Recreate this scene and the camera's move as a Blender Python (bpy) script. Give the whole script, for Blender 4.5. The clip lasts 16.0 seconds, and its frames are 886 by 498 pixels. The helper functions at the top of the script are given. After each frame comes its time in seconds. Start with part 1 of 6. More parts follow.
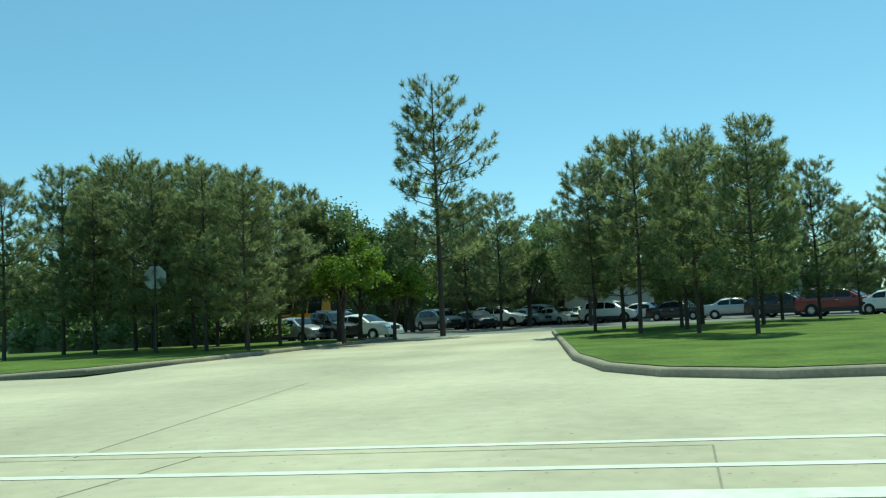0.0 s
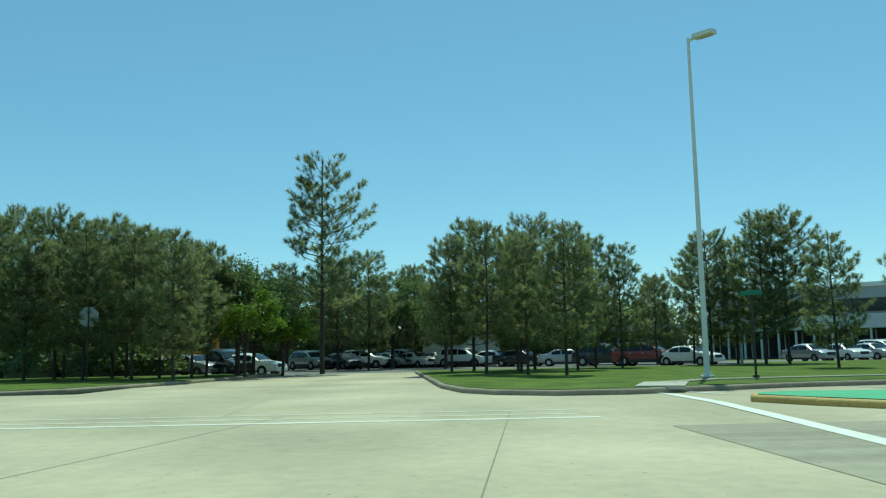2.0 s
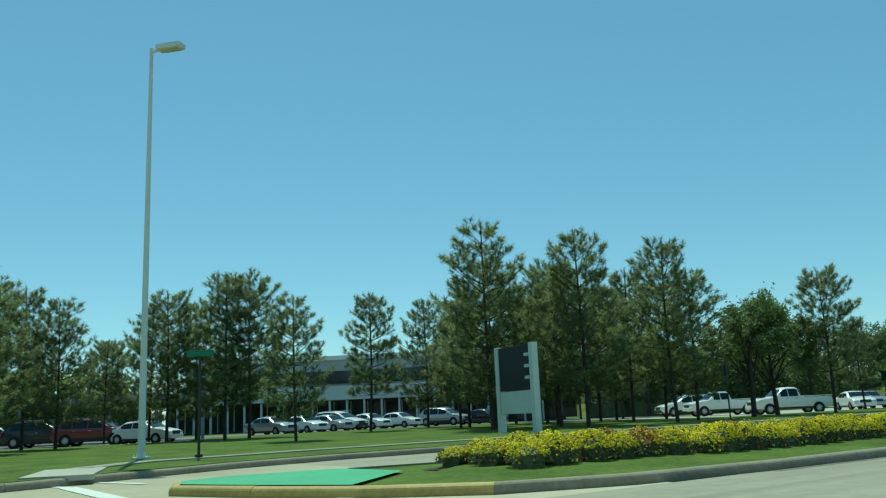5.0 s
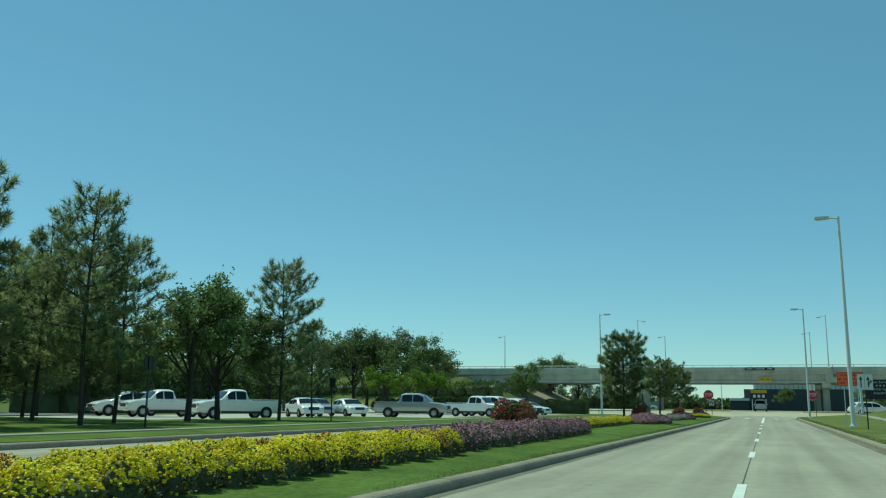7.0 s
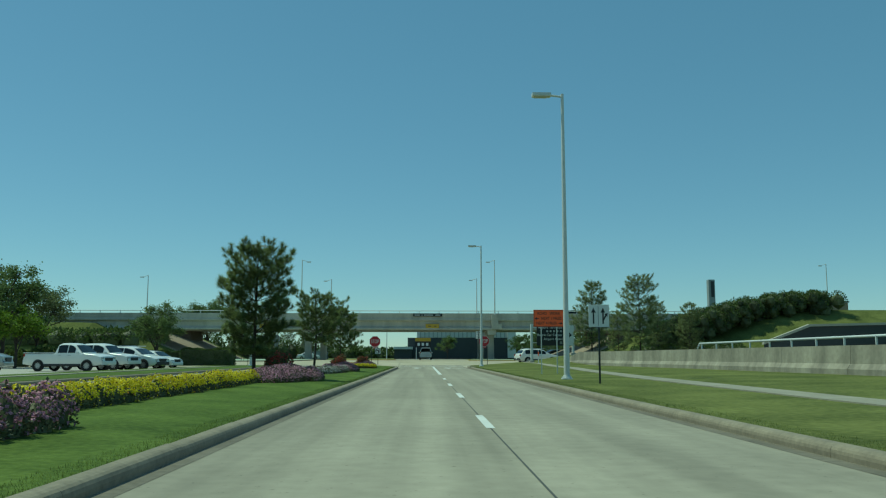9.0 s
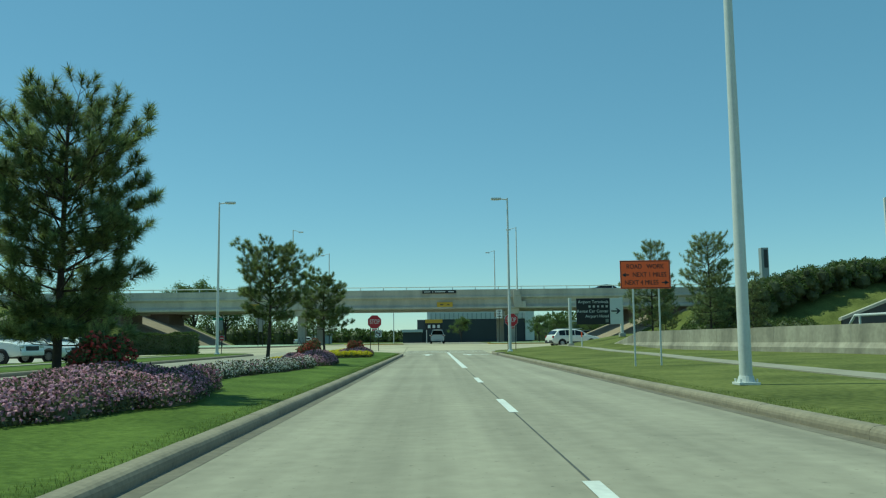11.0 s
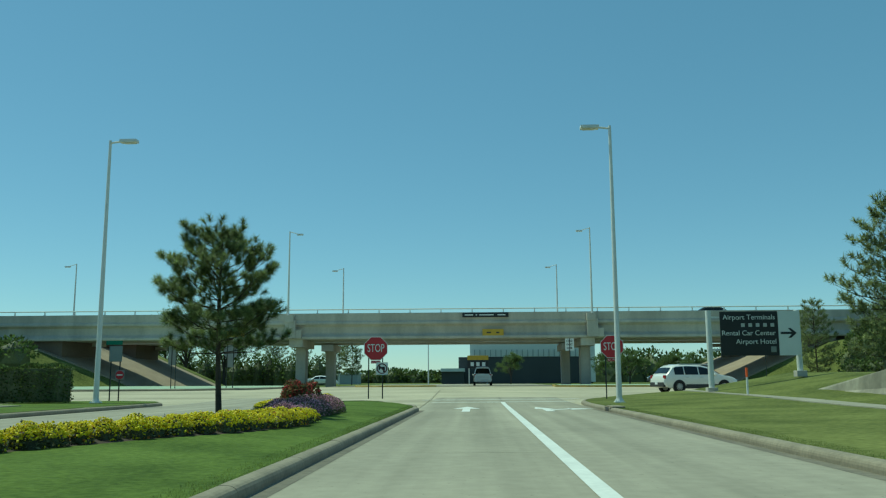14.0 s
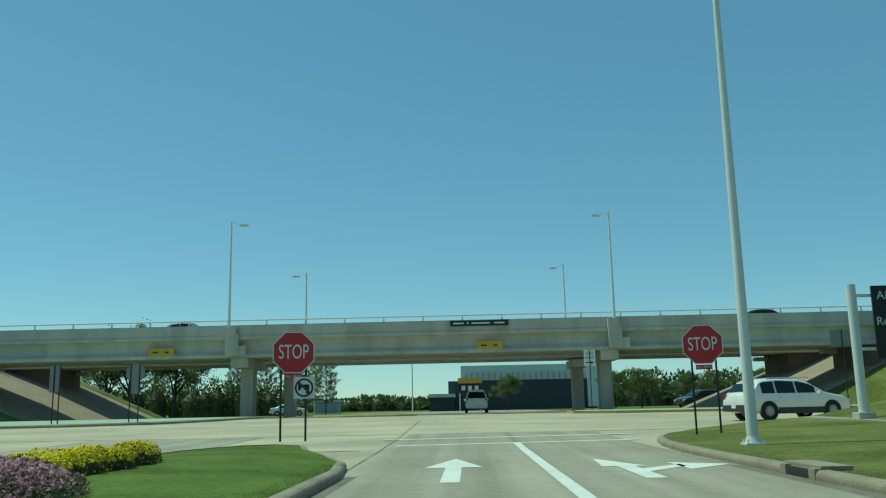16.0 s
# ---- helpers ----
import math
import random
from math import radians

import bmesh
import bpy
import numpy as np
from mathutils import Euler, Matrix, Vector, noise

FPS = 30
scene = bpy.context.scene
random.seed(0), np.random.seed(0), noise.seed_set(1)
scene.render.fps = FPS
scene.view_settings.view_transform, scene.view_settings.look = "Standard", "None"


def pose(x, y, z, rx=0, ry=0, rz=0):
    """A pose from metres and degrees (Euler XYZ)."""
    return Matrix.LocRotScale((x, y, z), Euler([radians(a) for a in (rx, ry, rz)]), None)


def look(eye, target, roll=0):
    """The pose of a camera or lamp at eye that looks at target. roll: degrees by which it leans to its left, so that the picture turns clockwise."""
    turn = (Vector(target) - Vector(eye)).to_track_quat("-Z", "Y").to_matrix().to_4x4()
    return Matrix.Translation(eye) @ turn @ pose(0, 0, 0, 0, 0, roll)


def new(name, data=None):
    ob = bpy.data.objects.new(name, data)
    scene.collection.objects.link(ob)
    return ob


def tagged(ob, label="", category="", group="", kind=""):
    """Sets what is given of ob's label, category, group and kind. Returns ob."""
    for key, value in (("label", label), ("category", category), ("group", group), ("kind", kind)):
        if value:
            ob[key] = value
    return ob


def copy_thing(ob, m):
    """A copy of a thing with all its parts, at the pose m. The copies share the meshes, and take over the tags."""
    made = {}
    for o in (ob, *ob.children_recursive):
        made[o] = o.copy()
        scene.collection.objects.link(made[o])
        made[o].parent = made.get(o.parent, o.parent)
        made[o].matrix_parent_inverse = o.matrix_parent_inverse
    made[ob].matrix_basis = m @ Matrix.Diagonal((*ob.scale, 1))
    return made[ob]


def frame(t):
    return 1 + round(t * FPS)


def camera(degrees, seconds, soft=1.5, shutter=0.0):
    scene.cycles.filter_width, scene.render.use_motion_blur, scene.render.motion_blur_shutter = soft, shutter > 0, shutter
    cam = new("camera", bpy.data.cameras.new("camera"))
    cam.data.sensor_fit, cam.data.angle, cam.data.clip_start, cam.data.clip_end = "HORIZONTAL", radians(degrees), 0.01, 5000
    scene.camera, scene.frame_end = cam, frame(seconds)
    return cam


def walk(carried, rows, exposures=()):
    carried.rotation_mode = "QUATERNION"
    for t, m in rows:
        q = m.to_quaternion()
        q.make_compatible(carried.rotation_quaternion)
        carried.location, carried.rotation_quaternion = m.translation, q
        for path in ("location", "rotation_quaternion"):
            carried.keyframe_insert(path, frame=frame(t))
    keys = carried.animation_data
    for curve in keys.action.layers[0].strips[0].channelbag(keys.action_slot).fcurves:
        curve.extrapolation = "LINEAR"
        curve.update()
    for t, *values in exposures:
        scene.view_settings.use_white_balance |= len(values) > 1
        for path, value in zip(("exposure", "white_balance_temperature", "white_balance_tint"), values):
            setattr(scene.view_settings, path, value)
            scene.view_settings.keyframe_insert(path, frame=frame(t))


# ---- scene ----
cam = camera(55.0, 16.0, soft=1.2)
PATH = [
    (0.0, (1.400, -48.900, 1.05), (-8.465, -50.330, 1.845), -2.80),
    (0.6, (3.600, -49.234, 1.04), (-6.338, -50.101, 1.736), -3.00),
    (1.0, (6.100, -49.350, 1.04), (-3.856, -49.790, 1.888), -2.14),
    (1.5, (8.800, -49.850, 1.04), (-1.141, -49.765, 2.124), -1.61),
    (2.0, (10.500, -49.529, 1.04), (0.581, -49.246, 2.281), -1.11),
    (2.5, (11.150, -49.321, 1.04), (1.258, -48.892, 2.445), -1.15),
    (3.2, (9.700, -48.970, 1.04), (-0.090, -47.846, 2.745), -1.50),
    (5.3, (5.582, -46.534, 0.968), (-1.844, -40.105, 2.845), -2.57),
    (5.5, (5.445, -46.101, 0.982), (-1.652, -39.305, 2.836), -2.65),
    (6.0, (5.117, -43.619, 0.912), (-1.132, -36.044, 2.806), -2.09),
    (6.5, (3.211, -41.689, 1.018), (-1.663, -33.153, 2.858), 0.17),
    (7.0, (2.235, -38.824, 1.063), (-1.233, -29.619, 2.864), 0.64),
    (7.5, (1.586, -34.565, 1.045), (-0.399, -24.919, 2.778), 1.92),
    (8.0, (1.244, -29.316, 0.950), (0.632, -19.460, 2.526), 0.92),
    (8.5, (0.963, -25.058, 1.021), (0.892, -15.155, 2.409), 0.77),
    (9.0, (0.895, -21.090, 1.005), (1.116, -11.172, 2.264), 0.05),
    (9.2, (0.884, -19.445, 0.981), (1.154, -9.521, 2.186), -0.50),
    (11.3, (0.722, -0.526, 1.030), (0.788, 9.417, 2.095), -0.90),
    (11.5, (0.721, 1.294, 1.003), (0.720, 11.232, 2.109), -1.69),
    (12.0, (0.738, 5.934, 0.992), (0.576, 15.856, 2.224), -1.57),
    (12.5, (0.846, 10.709, 1.014), (0.589, 20.617, 2.346), -1.28),
    (13.0, (0.810, 15.618, 0.958), (0.511, 25.500, 2.461), -0.87),
    (13.5, (0.794, 20.674, 1.018), (0.440, 30.533, 2.651), -0.55),
    (14.0, (0.692, 25.456, 1.016), (0.297, 35.330, 2.553), -0.27),
    (14.5, (0.642, 30.047, 1.017), (0.274, 39.918, 2.574), -0.34),
    (15.0, (0.552, 34.337, 1.005), (0.252, 44.195, 2.658), 0.06),
    (15.5, (0.550, 38.552, 1.017), (0.306, 48.405, 2.708), 0.05),
    (16.0, (0.558, 42.494, 1.014), (0.295, 52.320, 2.853), -1.17),
]
walk(cam, [(t, look(e, g, r)) for t, e, g, r in PATH], [(0.0, 0.36, 6130, -28), (1.0, 0.27, 6080, -28), (2.0, 0.10, 6060, -28), (3.0, 0.03, 6060, -30), (6.2, -0.05, 6060, -31), (7.5, -0.20, 6040, -31), (9.0, -0.40, 6020, -30), (11.5, -0.08, 6080, -30), (13.0, -0.15, 6080, -30), (16.0, -0.17, 6080, -30)])

# ---- world and light ----
SUN = Vector((-0.43, 0.16, 0.885)).normalized()
world = bpy.data.worlds.new("sky")
scene.world = world
world.use_nodes = True
wn = world.node_tree
sky = wn.nodes.new("ShaderNodeTexSky")
sky.sky_type = "NISHITA"
sky.sun_disc = False
sky.sun_elevation = math.asin(SUN.z)
sky.sun_rotation = math.atan2(SUN.x, SUN.y)
sky.air_density, sky.dust_density, sky.ozone_density = 0.85, 0.1, 1.6
haze = wn.nodes.new("ShaderNodeMix")
haze.data_type = "RGBA"
haze.inputs["Factor"].default_value = 0.32
haze.inputs["B"].default_value = (1.45, 3.3, 5.45, 1)
wn.links.new(sky.outputs[0], haze.inputs["A"])
wn.links.new(haze.outputs["Result"], wn.nodes["Background"].inputs[0])
wn.nodes["Background"].inputs[1].default_value = 0.12
sun = new("sun", bpy.data.lights.new("sun", "SUN"))
sun.data.energy, sun.data.angle, sun.data.color = 3.7, radians(0.55), (1.0, 0.93, 0.80)
sun.rotation_euler = SUN.to_track_quat("Z", "Y").to_euler()

# ---- helpers for building ----
R = random.Random(7)


def mesh_of(name, verts, faces, mats=(), smooth=False, idx=None):
    me = bpy.data.meshes.new(name)
    me.from_pydata(verts, [], faces)
    for m in mats:
        me.materials.append(m)
    if idx is not None:
        me.polygons.foreach_set("material_index", idx)
    if smooth:
        me.polygons.foreach_set("use_smooth", [True] * len(me.polygons))
    me.update()
    return me


def part(name, bm, material, parent=None, label="", smooth=False):
    me = bpy.data.meshes.new(name)
    bm.to_mesh(me)
    bm.free()
    me.materials.append(material)
    if smooth:
        me.polygons.foreach_set("use_smooth", [True] * len(me.polygons))
    ob = new(name, me)
    ob.parent = parent
    return tagged(ob, label)


def vpart(name, verts, faces, material, parent=None, label="", smooth=False):
    ob = new(name, mesh_of(name, verts, faces, [material], smooth))
    ob.parent = parent
    return tagged(ob, label)


def empty(name, m, label, category, group="", kind=""):
    ob = new(name)
    ob.matrix_basis = m
    return tagged(ob, label, category, group, kind)


def box(bm, c, s, bevel=0.0, rot=None):
    m = Matrix.Translation(c) @ (rot or Matrix()) @ Matrix.Diagonal((*s, 1))
    got = bmesh.ops.create_cube(bm, size=1, matrix=m)
    if bevel:
        edges = list({e for v in got["verts"] for e in v.link_edges})
        bmesh.ops.bevel(bm, geom=edges, offset=bevel, segments=2, affect="EDGES", profile=0.7)
    return bm


def boxes(*items, bevel=0.0):
    bm = bmesh.new()
    for c, s in items:
        box(bm, c, s, bevel)
    return bm


def tube(bm, a, b, r1, r2=None, n=12, caps=True):
    a, b = Vector(a), Vector(b)
    r2 = r1 if r2 is None else r2
    q = (b - a).to_track_quat("Z", "Y").to_matrix().to_4x4()
    m = Matrix.Translation((a + b) / 2) @ q
    bmesh.ops.create_cone(bm, cap_ends=caps, segments=n, radius1=r1, radius2=r2, depth=(b - a).length, matrix=m)
    return bm


def prism(bm, outline, axis_from, axis_to, to3):
    """A solid from an outline in two axes, between two values of the third; to3 maps (u, v, w) to a place."""
    lo = [bm.verts.new(to3(u, v, axis_from)) for u, v in outline]
    hi = [bm.verts.new(to3(u, v, axis_to)) for u, v in outline]
    n = len(outline)
    bm.faces.new(lo[::-1])
    bm.faces.new(hi)
    for i in range(n):
        bm.faces.new((lo[i], lo[(i + 1) % n], hi[(i + 1) % n], hi[i]))
    bmesh.ops.recalc_face_normals(bm, faces=bm.faces)
    return bm


def smoothstep(t):
    t = min(1.0, max(0.0, t))
    return t * t * (3 - 2 * t)


# ---- materials ----
def material(name, base, rough=0.7, metal=0.0, vary=0.25, scale=3.0, fine=40.0, bump=0.15, tint=None, island=0.0, per_object=0.0, spec=0.5, coords="Object", bump_dist=0.02):
    m = bpy.data.materials.new(name)
    m.use_nodes = True
    nt = m.node_tree
    n, l = nt.nodes, nt.links
    b = n["Principled BSDF"]
    b.inputs["Roughness"].default_value = rough
    b.inputs["Metallic"].default_value = metal
    b.inputs["Specular IOR Level"].default_value = spec
    co = n.new("ShaderNodeTexCoord")
    geo = n.new("ShaderNodeNewGeometry")
    src = geo.outputs["Position"] if coords == "World" else co.outputs["Object"]
    big = n.new("ShaderNodeTexNoise")
    big.inputs["Scale"].default_value = scale
    big.inputs["Detail"].default_value = 5
    small = n.new("ShaderNodeTexNoise")
    small.inputs["Scale"].default_value = fine
    small.inputs["Detail"].default_value = 4
    l.new(src, big.inputs["Vector"])
    l.new(src, small.inputs["Vector"])
    dark = [c * (1 - vary) for c in base]
    light = [min(1, c * (1 + vary)) for c in (tint or base)]
    ramp = n.new("ShaderNodeValToRGB")
    ramp.color_ramp.elements[0].position, ramp.color_ramp.elements[1].position = 0.3, 0.72
    ramp.color_ramp.elements[0].color = (*dark, 1)
    ramp.color_ramp.elements[1].color = (*light, 1)
    mixf = n.new("ShaderNodeMath")
    mixf.operation = "MULTIPLY_ADD"
    mixf.inputs[1].default_value = 0.45
    l.new(small.outputs["Fac"], mixf.inputs[0])
    half = n.new("ShaderNodeMath")
    half.operation = "MULTIPLY"
    half.inputs[1].default_value = 0.55
    l.new(big.outputs["Fac"], half.inputs[0])
    l.new(half.outputs[0], mixf.inputs[2])
    l.new(mixf.outputs[0], ramp.inputs["Fac"])
    col = ramp.outputs["Color"]
    if island or per_object:
        hsv = n.new("ShaderNodeHueSaturation")
        rnd = geo.outputs["Random Per Island"] if island else n.new("ShaderNodeObjectInfo").outputs["Random"]
        mr = n.new("ShaderNodeMapRange")
        k = island or per_object
        mr.inputs["To Min"].default_value, mr.inputs["To Max"].default_value = 1 - k, 1 + k
        l.new(rnd, mr.inputs["Value"])
        l.new(mr.outputs[0], hsv.inputs["Value"])
        l.new(col, hsv.inputs["Color"])
        col = hsv.outputs["Color"]
    l.new(col, b.inputs["Base Color"])
    if bump:
        bp = n.new("ShaderNodeBump")
        bp.inputs["Strength"].default_value = bump
        bp.inputs["Distance"].default_value = bump_dist
        l.new(small.outputs["Fac"], bp.inputs["Height"])
        l.new(bp.outputs["Normal"], b.inputs["Normal"])
    return m


def leafy(name, base, tint, island=0.35, translucent=0.25, rough=0.55):
    m = material(name, base, rough=rough, vary=0.25, scale=0.8, fine=9, bump=0, tint=tint, island=island, spec=0.3)
    nt = m.node_tree
    b = nt.nodes["Principled BSDF"]
    tr = nt.nodes.new("ShaderNodeBsdfTranslucent")
    mx = nt.nodes.new("ShaderNodeMixShader")
    mx.inputs[0].default_value = translucent
    src = b.inputs["Base Color"].links[0].from_socket
    nt.links.new(src, tr.inputs["Color"])
    nt.links.new(b.outputs[0], mx.inputs[1])
    nt.links.new(tr.outputs[0], mx.inputs[2])
    nt.links.new(mx.outputs[0], nt.nodes["Material Output"].inputs["Surface"])
    return m


def concrete_road(name, base, tint, along=(1.1, 0.022, 1), depth=0.76):
    """Worn concrete with stains drawn out along the lanes and dark drips."""
    m = material(name, base, rough=0.85, vary=0.12, scale=0.28, fine=4.0, bump=0.12, tint=tint, coords="World", spec=0.25)
    nt = m.node_tree
    n, l = nt.nodes, nt.links
    b = n["Principled BSDF"]
    geo = n.new("ShaderNodeNewGeometry")
    mp = n.new("ShaderNodeMapping")
    mp.inputs["Scale"].default_value = along
    l.new(geo.outputs["Position"], mp.inputs["Vector"])
    st = n.new("ShaderNodeTexNoise")
    st.inputs["Scale"].default_value = 1.3
    st.inputs["Detail"].default_value = 6
    l.new(mp.outputs[0], st.inputs["Vector"])
    sp = n.new("ShaderNodeTexNoise")
    sp.inputs["Scale"].default_value = 14
    sp.inputs["Detail"].default_value = 2
    l.new(geo.outputs["Position"], sp.inputs["Vector"])
    r1 = n.new("ShaderNodeMapRange")
    r1.inputs["From Min"].default_value, r1.inputs["From Max"].default_value = 0.35, 0.7
    r1.inputs["To Min"].default_value, r1.inputs["To Max"].default_value = depth, 1.08
    l.new(st.outputs["Fac"], r1.inputs["Value"])
    r2 = n.new("ShaderNodeMapRange")
    r2.inputs["From Min"].default_value, r2.inputs["From Max"].default_value = 0.24, 0.33
    r2.inputs["To Min"].default_value, r2.inputs["To Max"].default_value = 0.55, 1.0
    l.new(sp.outputs["Fac"], r2.inputs["Value"])
    mul = n.new("ShaderNodeMath")
    mul.operation = "MULTIPLY"
    l.new(r1.outputs[0], mul.inputs[0])
    l.new(r2.outputs[0], mul.inputs[1])
    src = b.inputs["Base Color"].links[0].from_socket
    mix = n.new("ShaderNodeMix")
    mix.data_type, mix.blend_type = "RGBA", "MULTIPLY"
    mix.inputs["Factor"].default_value = 1.0
    l.new(src, mix.inputs["A"])
    l.new(mul.outputs[0], mix.inputs["B"])
    l.new(mix.outputs["Result"], b.inputs["Base Color"])
    return m


ROAD = concrete_road("road_concrete", (0.335, 0.305, 0.238), (0.385, 0.35, 0.272))
ROAD_PALE = concrete_road("junction_concrete", (0.45, 0.40, 0.29), (0.50, 0.445, 0.32), (0.16, 0.22, 1), 0.80)
GUTTER = material("gutter_band", (0.17, 0.15, 0.115), rough=0.95, vary=0.4, scale=0.7, fine=9, bump=0.2, coords="World")
JOINT = material("joint_seal", (0.09, 0.09, 0.085), rough=0.9, vary=0.3)
KERB = material("kerb_concrete", (0.265, 0.228, 0.165), rough=0.9, vary=0.32, scale=1.2, fine=14, bump=0.3, coords="World")
KERB_YELLOW = material("kerb_yellow_paint", (0.42, 0.30, 0.09), rough=0.7, vary=0.3, scale=2, fine=18, bump=0.2, coords="World")


def streaked(name, base, vary, low, scale):
    """Concrete with dark runs of dirt drawn downwards."""
    m = material(name, base, rough=0.9, vary=vary, scale=0.5, fine=5, bump=0.25, coords="World")
    n, l = m.node_tree.nodes, m.node_tree.links
    b = n["Principled BSDF"]
    geo = n.new("ShaderNodeNewGeometry")
    mp = n.new("ShaderNodeMapping")
    mp.inputs["Scale"].default_value = (scale, scale, scale * 0.14)
    l.new(geo.outputs["Position"], mp.inputs["Vector"])
    st = n.new("ShaderNodeTexNoise")
    st.inputs["Scale"].default_value = 1.0
    st.inputs["Detail"].default_value = 7
    l.new(mp.outputs[0], st.inputs["Vector"])
    r1 = n.new("ShaderNodeMapRange")
    r1.inputs["From Min"].default_value, r1.inputs["From Max"].default_value = 0.36, 0.60
    r1.inputs["To Min"].default_value, r1.inputs["To Max"].default_value = low, 1.06
    l.new(st.outputs["Fac"], r1.inputs["Value"])
    mix = n.new("ShaderNodeMix")
    mix.data_type, mix.blend_type = "RGBA", "MULTIPLY"
    mix.inputs["Factor"].default_value = 1.0
    l.new(b.inputs["Base Color"].links[0].from_socket, mix.inputs["A"])
    l.new(r1.outputs[0], mix.inputs["B"])
    l.new(mix.outputs["Result"], b.inputs["Base Color"])
    return m


BARRIER = streaked("weathered_barrier", (0.36, 0.325, 0.255), 0.28, 0.66, 0.8)
CONCRETE = streaked("cast_concrete", (0.47, 0.435, 0.375), 0.12, 0.84, 0.9)
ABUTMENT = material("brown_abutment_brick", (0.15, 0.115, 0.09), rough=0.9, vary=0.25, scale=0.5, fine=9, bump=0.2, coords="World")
BRICKISH = material("slope_paving", (0.30, 0.24, 0.175), rough=0.9, vary=0.2, scale=0.6, fine=8, bump=0.2, coords="World")
PAVE = material("sidewalk_concrete", (0.42, 0.40, 0.34), rough=0.9, vary=0.15, scale=0.8, fine=10, bump=0.2, coords="World")
ASPHALT = material("car_park_asphalt", (0.15, 0.15, 0.14), rough=0.9, vary=0.25, scale=0.3, fine=9, bump=0.2, coords="World")
GRASS = material("mown_grass", (0.066, 0.108, 0.018), rough=0.9, vary=0.36, scale=0.7, fine=11, bump=0.6, tint=(0.118, 0.160, 0.034), coords="World", spec=0.1, bump_dist=0.05)
GRASS_VERGE = material("verge_grass", (0.088, 0.115, 0.028), rough=0.95, vary=0.45, scale=0.38, fine=7, bump=0.6, tint=(0.158, 0.168, 0.052), coords="World", spec=0.1, bump_dist=0.05)
FOOTPATH = material("worn_footpath", (0.31, 0.285, 0.22), rough=0.95, vary=0.25, scale=0.9, fine=9, bump=0.2, coords="World")
GRASS_FAR = material("rough_grass", (0.085, 0.115, 0.026), rough=0.95, vary=0.35, scale=0.12, fine=2.2, bump=0.4, tint=(0.135, 0.155, 0.042), coords="World", spec=0.1, bump_dist=0.1)
GREEN_FADED = material("faded_green_paint", (0.34, 0.43, 0.31), rough=0.85, vary=0.2, scale=0.6, fine=7, bump=0.2, coords="World")
GREEN_PAINT = material("green_island_paint", (0.10, 0.38, 0.20), rough=0.8, vary=0.15, scale=0.8, fine=9, bump=0.2, coords="World")
PAINT_WORN = material("worn_road_paint", (0.64, 0.62, 0.55), rough=0.8, vary=0.2, scale=1.6, fine=9, bump=0.1, coords="World")
JOINT_PALE = material("filled_joint", (0.24, 0.215, 0.16), rough=0.9, vary=0.3)
PAINT = material("road_paint", (0.70, 0.70, 0.66), rough=0.7, vary=0.16, scale=1.2, fine=11, bump=0.1, coords="World")
SOIL = material("mulch_soil", (0.055, 0.038, 0.026), rough=1.0, vary=0.4, scale=4, fine=30, bump=0.8, coords="World")
BARK = material("pine_bark", (0.060, 0.048, 0.039), rough=0.95, vary=0.4, scale=3, fine=18, bump=0.6)
NEEDLES = leafy("pine_needles", (0.160, 0.198, 0.082), (0.280, 0.310, 0.135), 0.4, 0.64)
NEEDLES_FRESH = leafy("young_pine_needles", (0.145, 0.190, 0.066), (0.245, 0.285, 0.108), 0.4, 0.6)
LEAVES = leafy("oak_leaves", (0.110, 0.155, 0.055), (0.185, 0.240, 0.085), 0.4, 0.6)
LEAVES_BRIGHT = leafy("fresh_spring_leaves", (0.105, 0.175, 0.018), (0.17, 0.24, 0.028), 0.35, 0.5)
LEAVES_GREY = leafy("thin_grey_leaves", (0.10, 0.130, 0.052), (0.17, 0.200, 0.085), 0.4, 0.45)
HEDGE = leafy("hedge_leaves", (0.075, 0.110, 0.032), (0.125, 0.165, 0.050), 0.5, 0.4)
BLADE = leafy("grass_blade", (0.085, 0.130, 0.025), (0.17, 0.20, 0.05), 0.45, 0.4)
STEM = leafy("bedding_leaves", (0.085, 0.098, 0.045), (0.130, 0.140, 0.072), 0.45, 0.2)
YELLOW = leafy("yellow_marigold", (0.70, 0.56, 0.012), (0.82, 0.70, 0.03), 0.22, 0.25)
ORANGE = leafy("orange_marigold", (0.52, 0.20, 0.02), (0.62, 0.28, 0.04), 0.3, 0.25)
PURPLE = leafy("purple_petunia", (0.36, 0.14, 0.23), (0.60, 0.34, 0.42), 0.6, 0.35)
WHITE_FLOWER = leafy("white_petunia", (0.66, 0.62, 0.56), (0.78, 0.74, 0.66), 0.2, 0.25)
RED_LEAF = leafy("red_shrub_leaves", (0.17, 0.085, 0.05), (0.27, 0.13, 0.075), 0.45, 0.35)
RED_FLOWER = leafy("red_rose", (0.42, 0.05, 0.045), (0.56, 0.08, 0.07), 0.3, 0.3)
GALV = material("galvanised_steel", (0.66, 0.67, 0.65), rough=0.5, metal=0.0, vary=0.1, scale=2, fine=20, bump=0.05)
DARK_POST = material("dark_green_post", (0.020, 0.026, 0.022), rough=0.5, vary=0.2, scale=3, fine=30, bump=0.05)
SIGN_PALE = material("sign_mark_grey", (0.50, 0.51, 0.50), rough=0.5, vary=0.06, scale=2, fine=30, bump=0)
SIGN_FADED = material("faded_sign_ring", (0.09, 0.03, 0.032), rough=0.55, vary=0.1, scale=2, fine=30, bump=0)
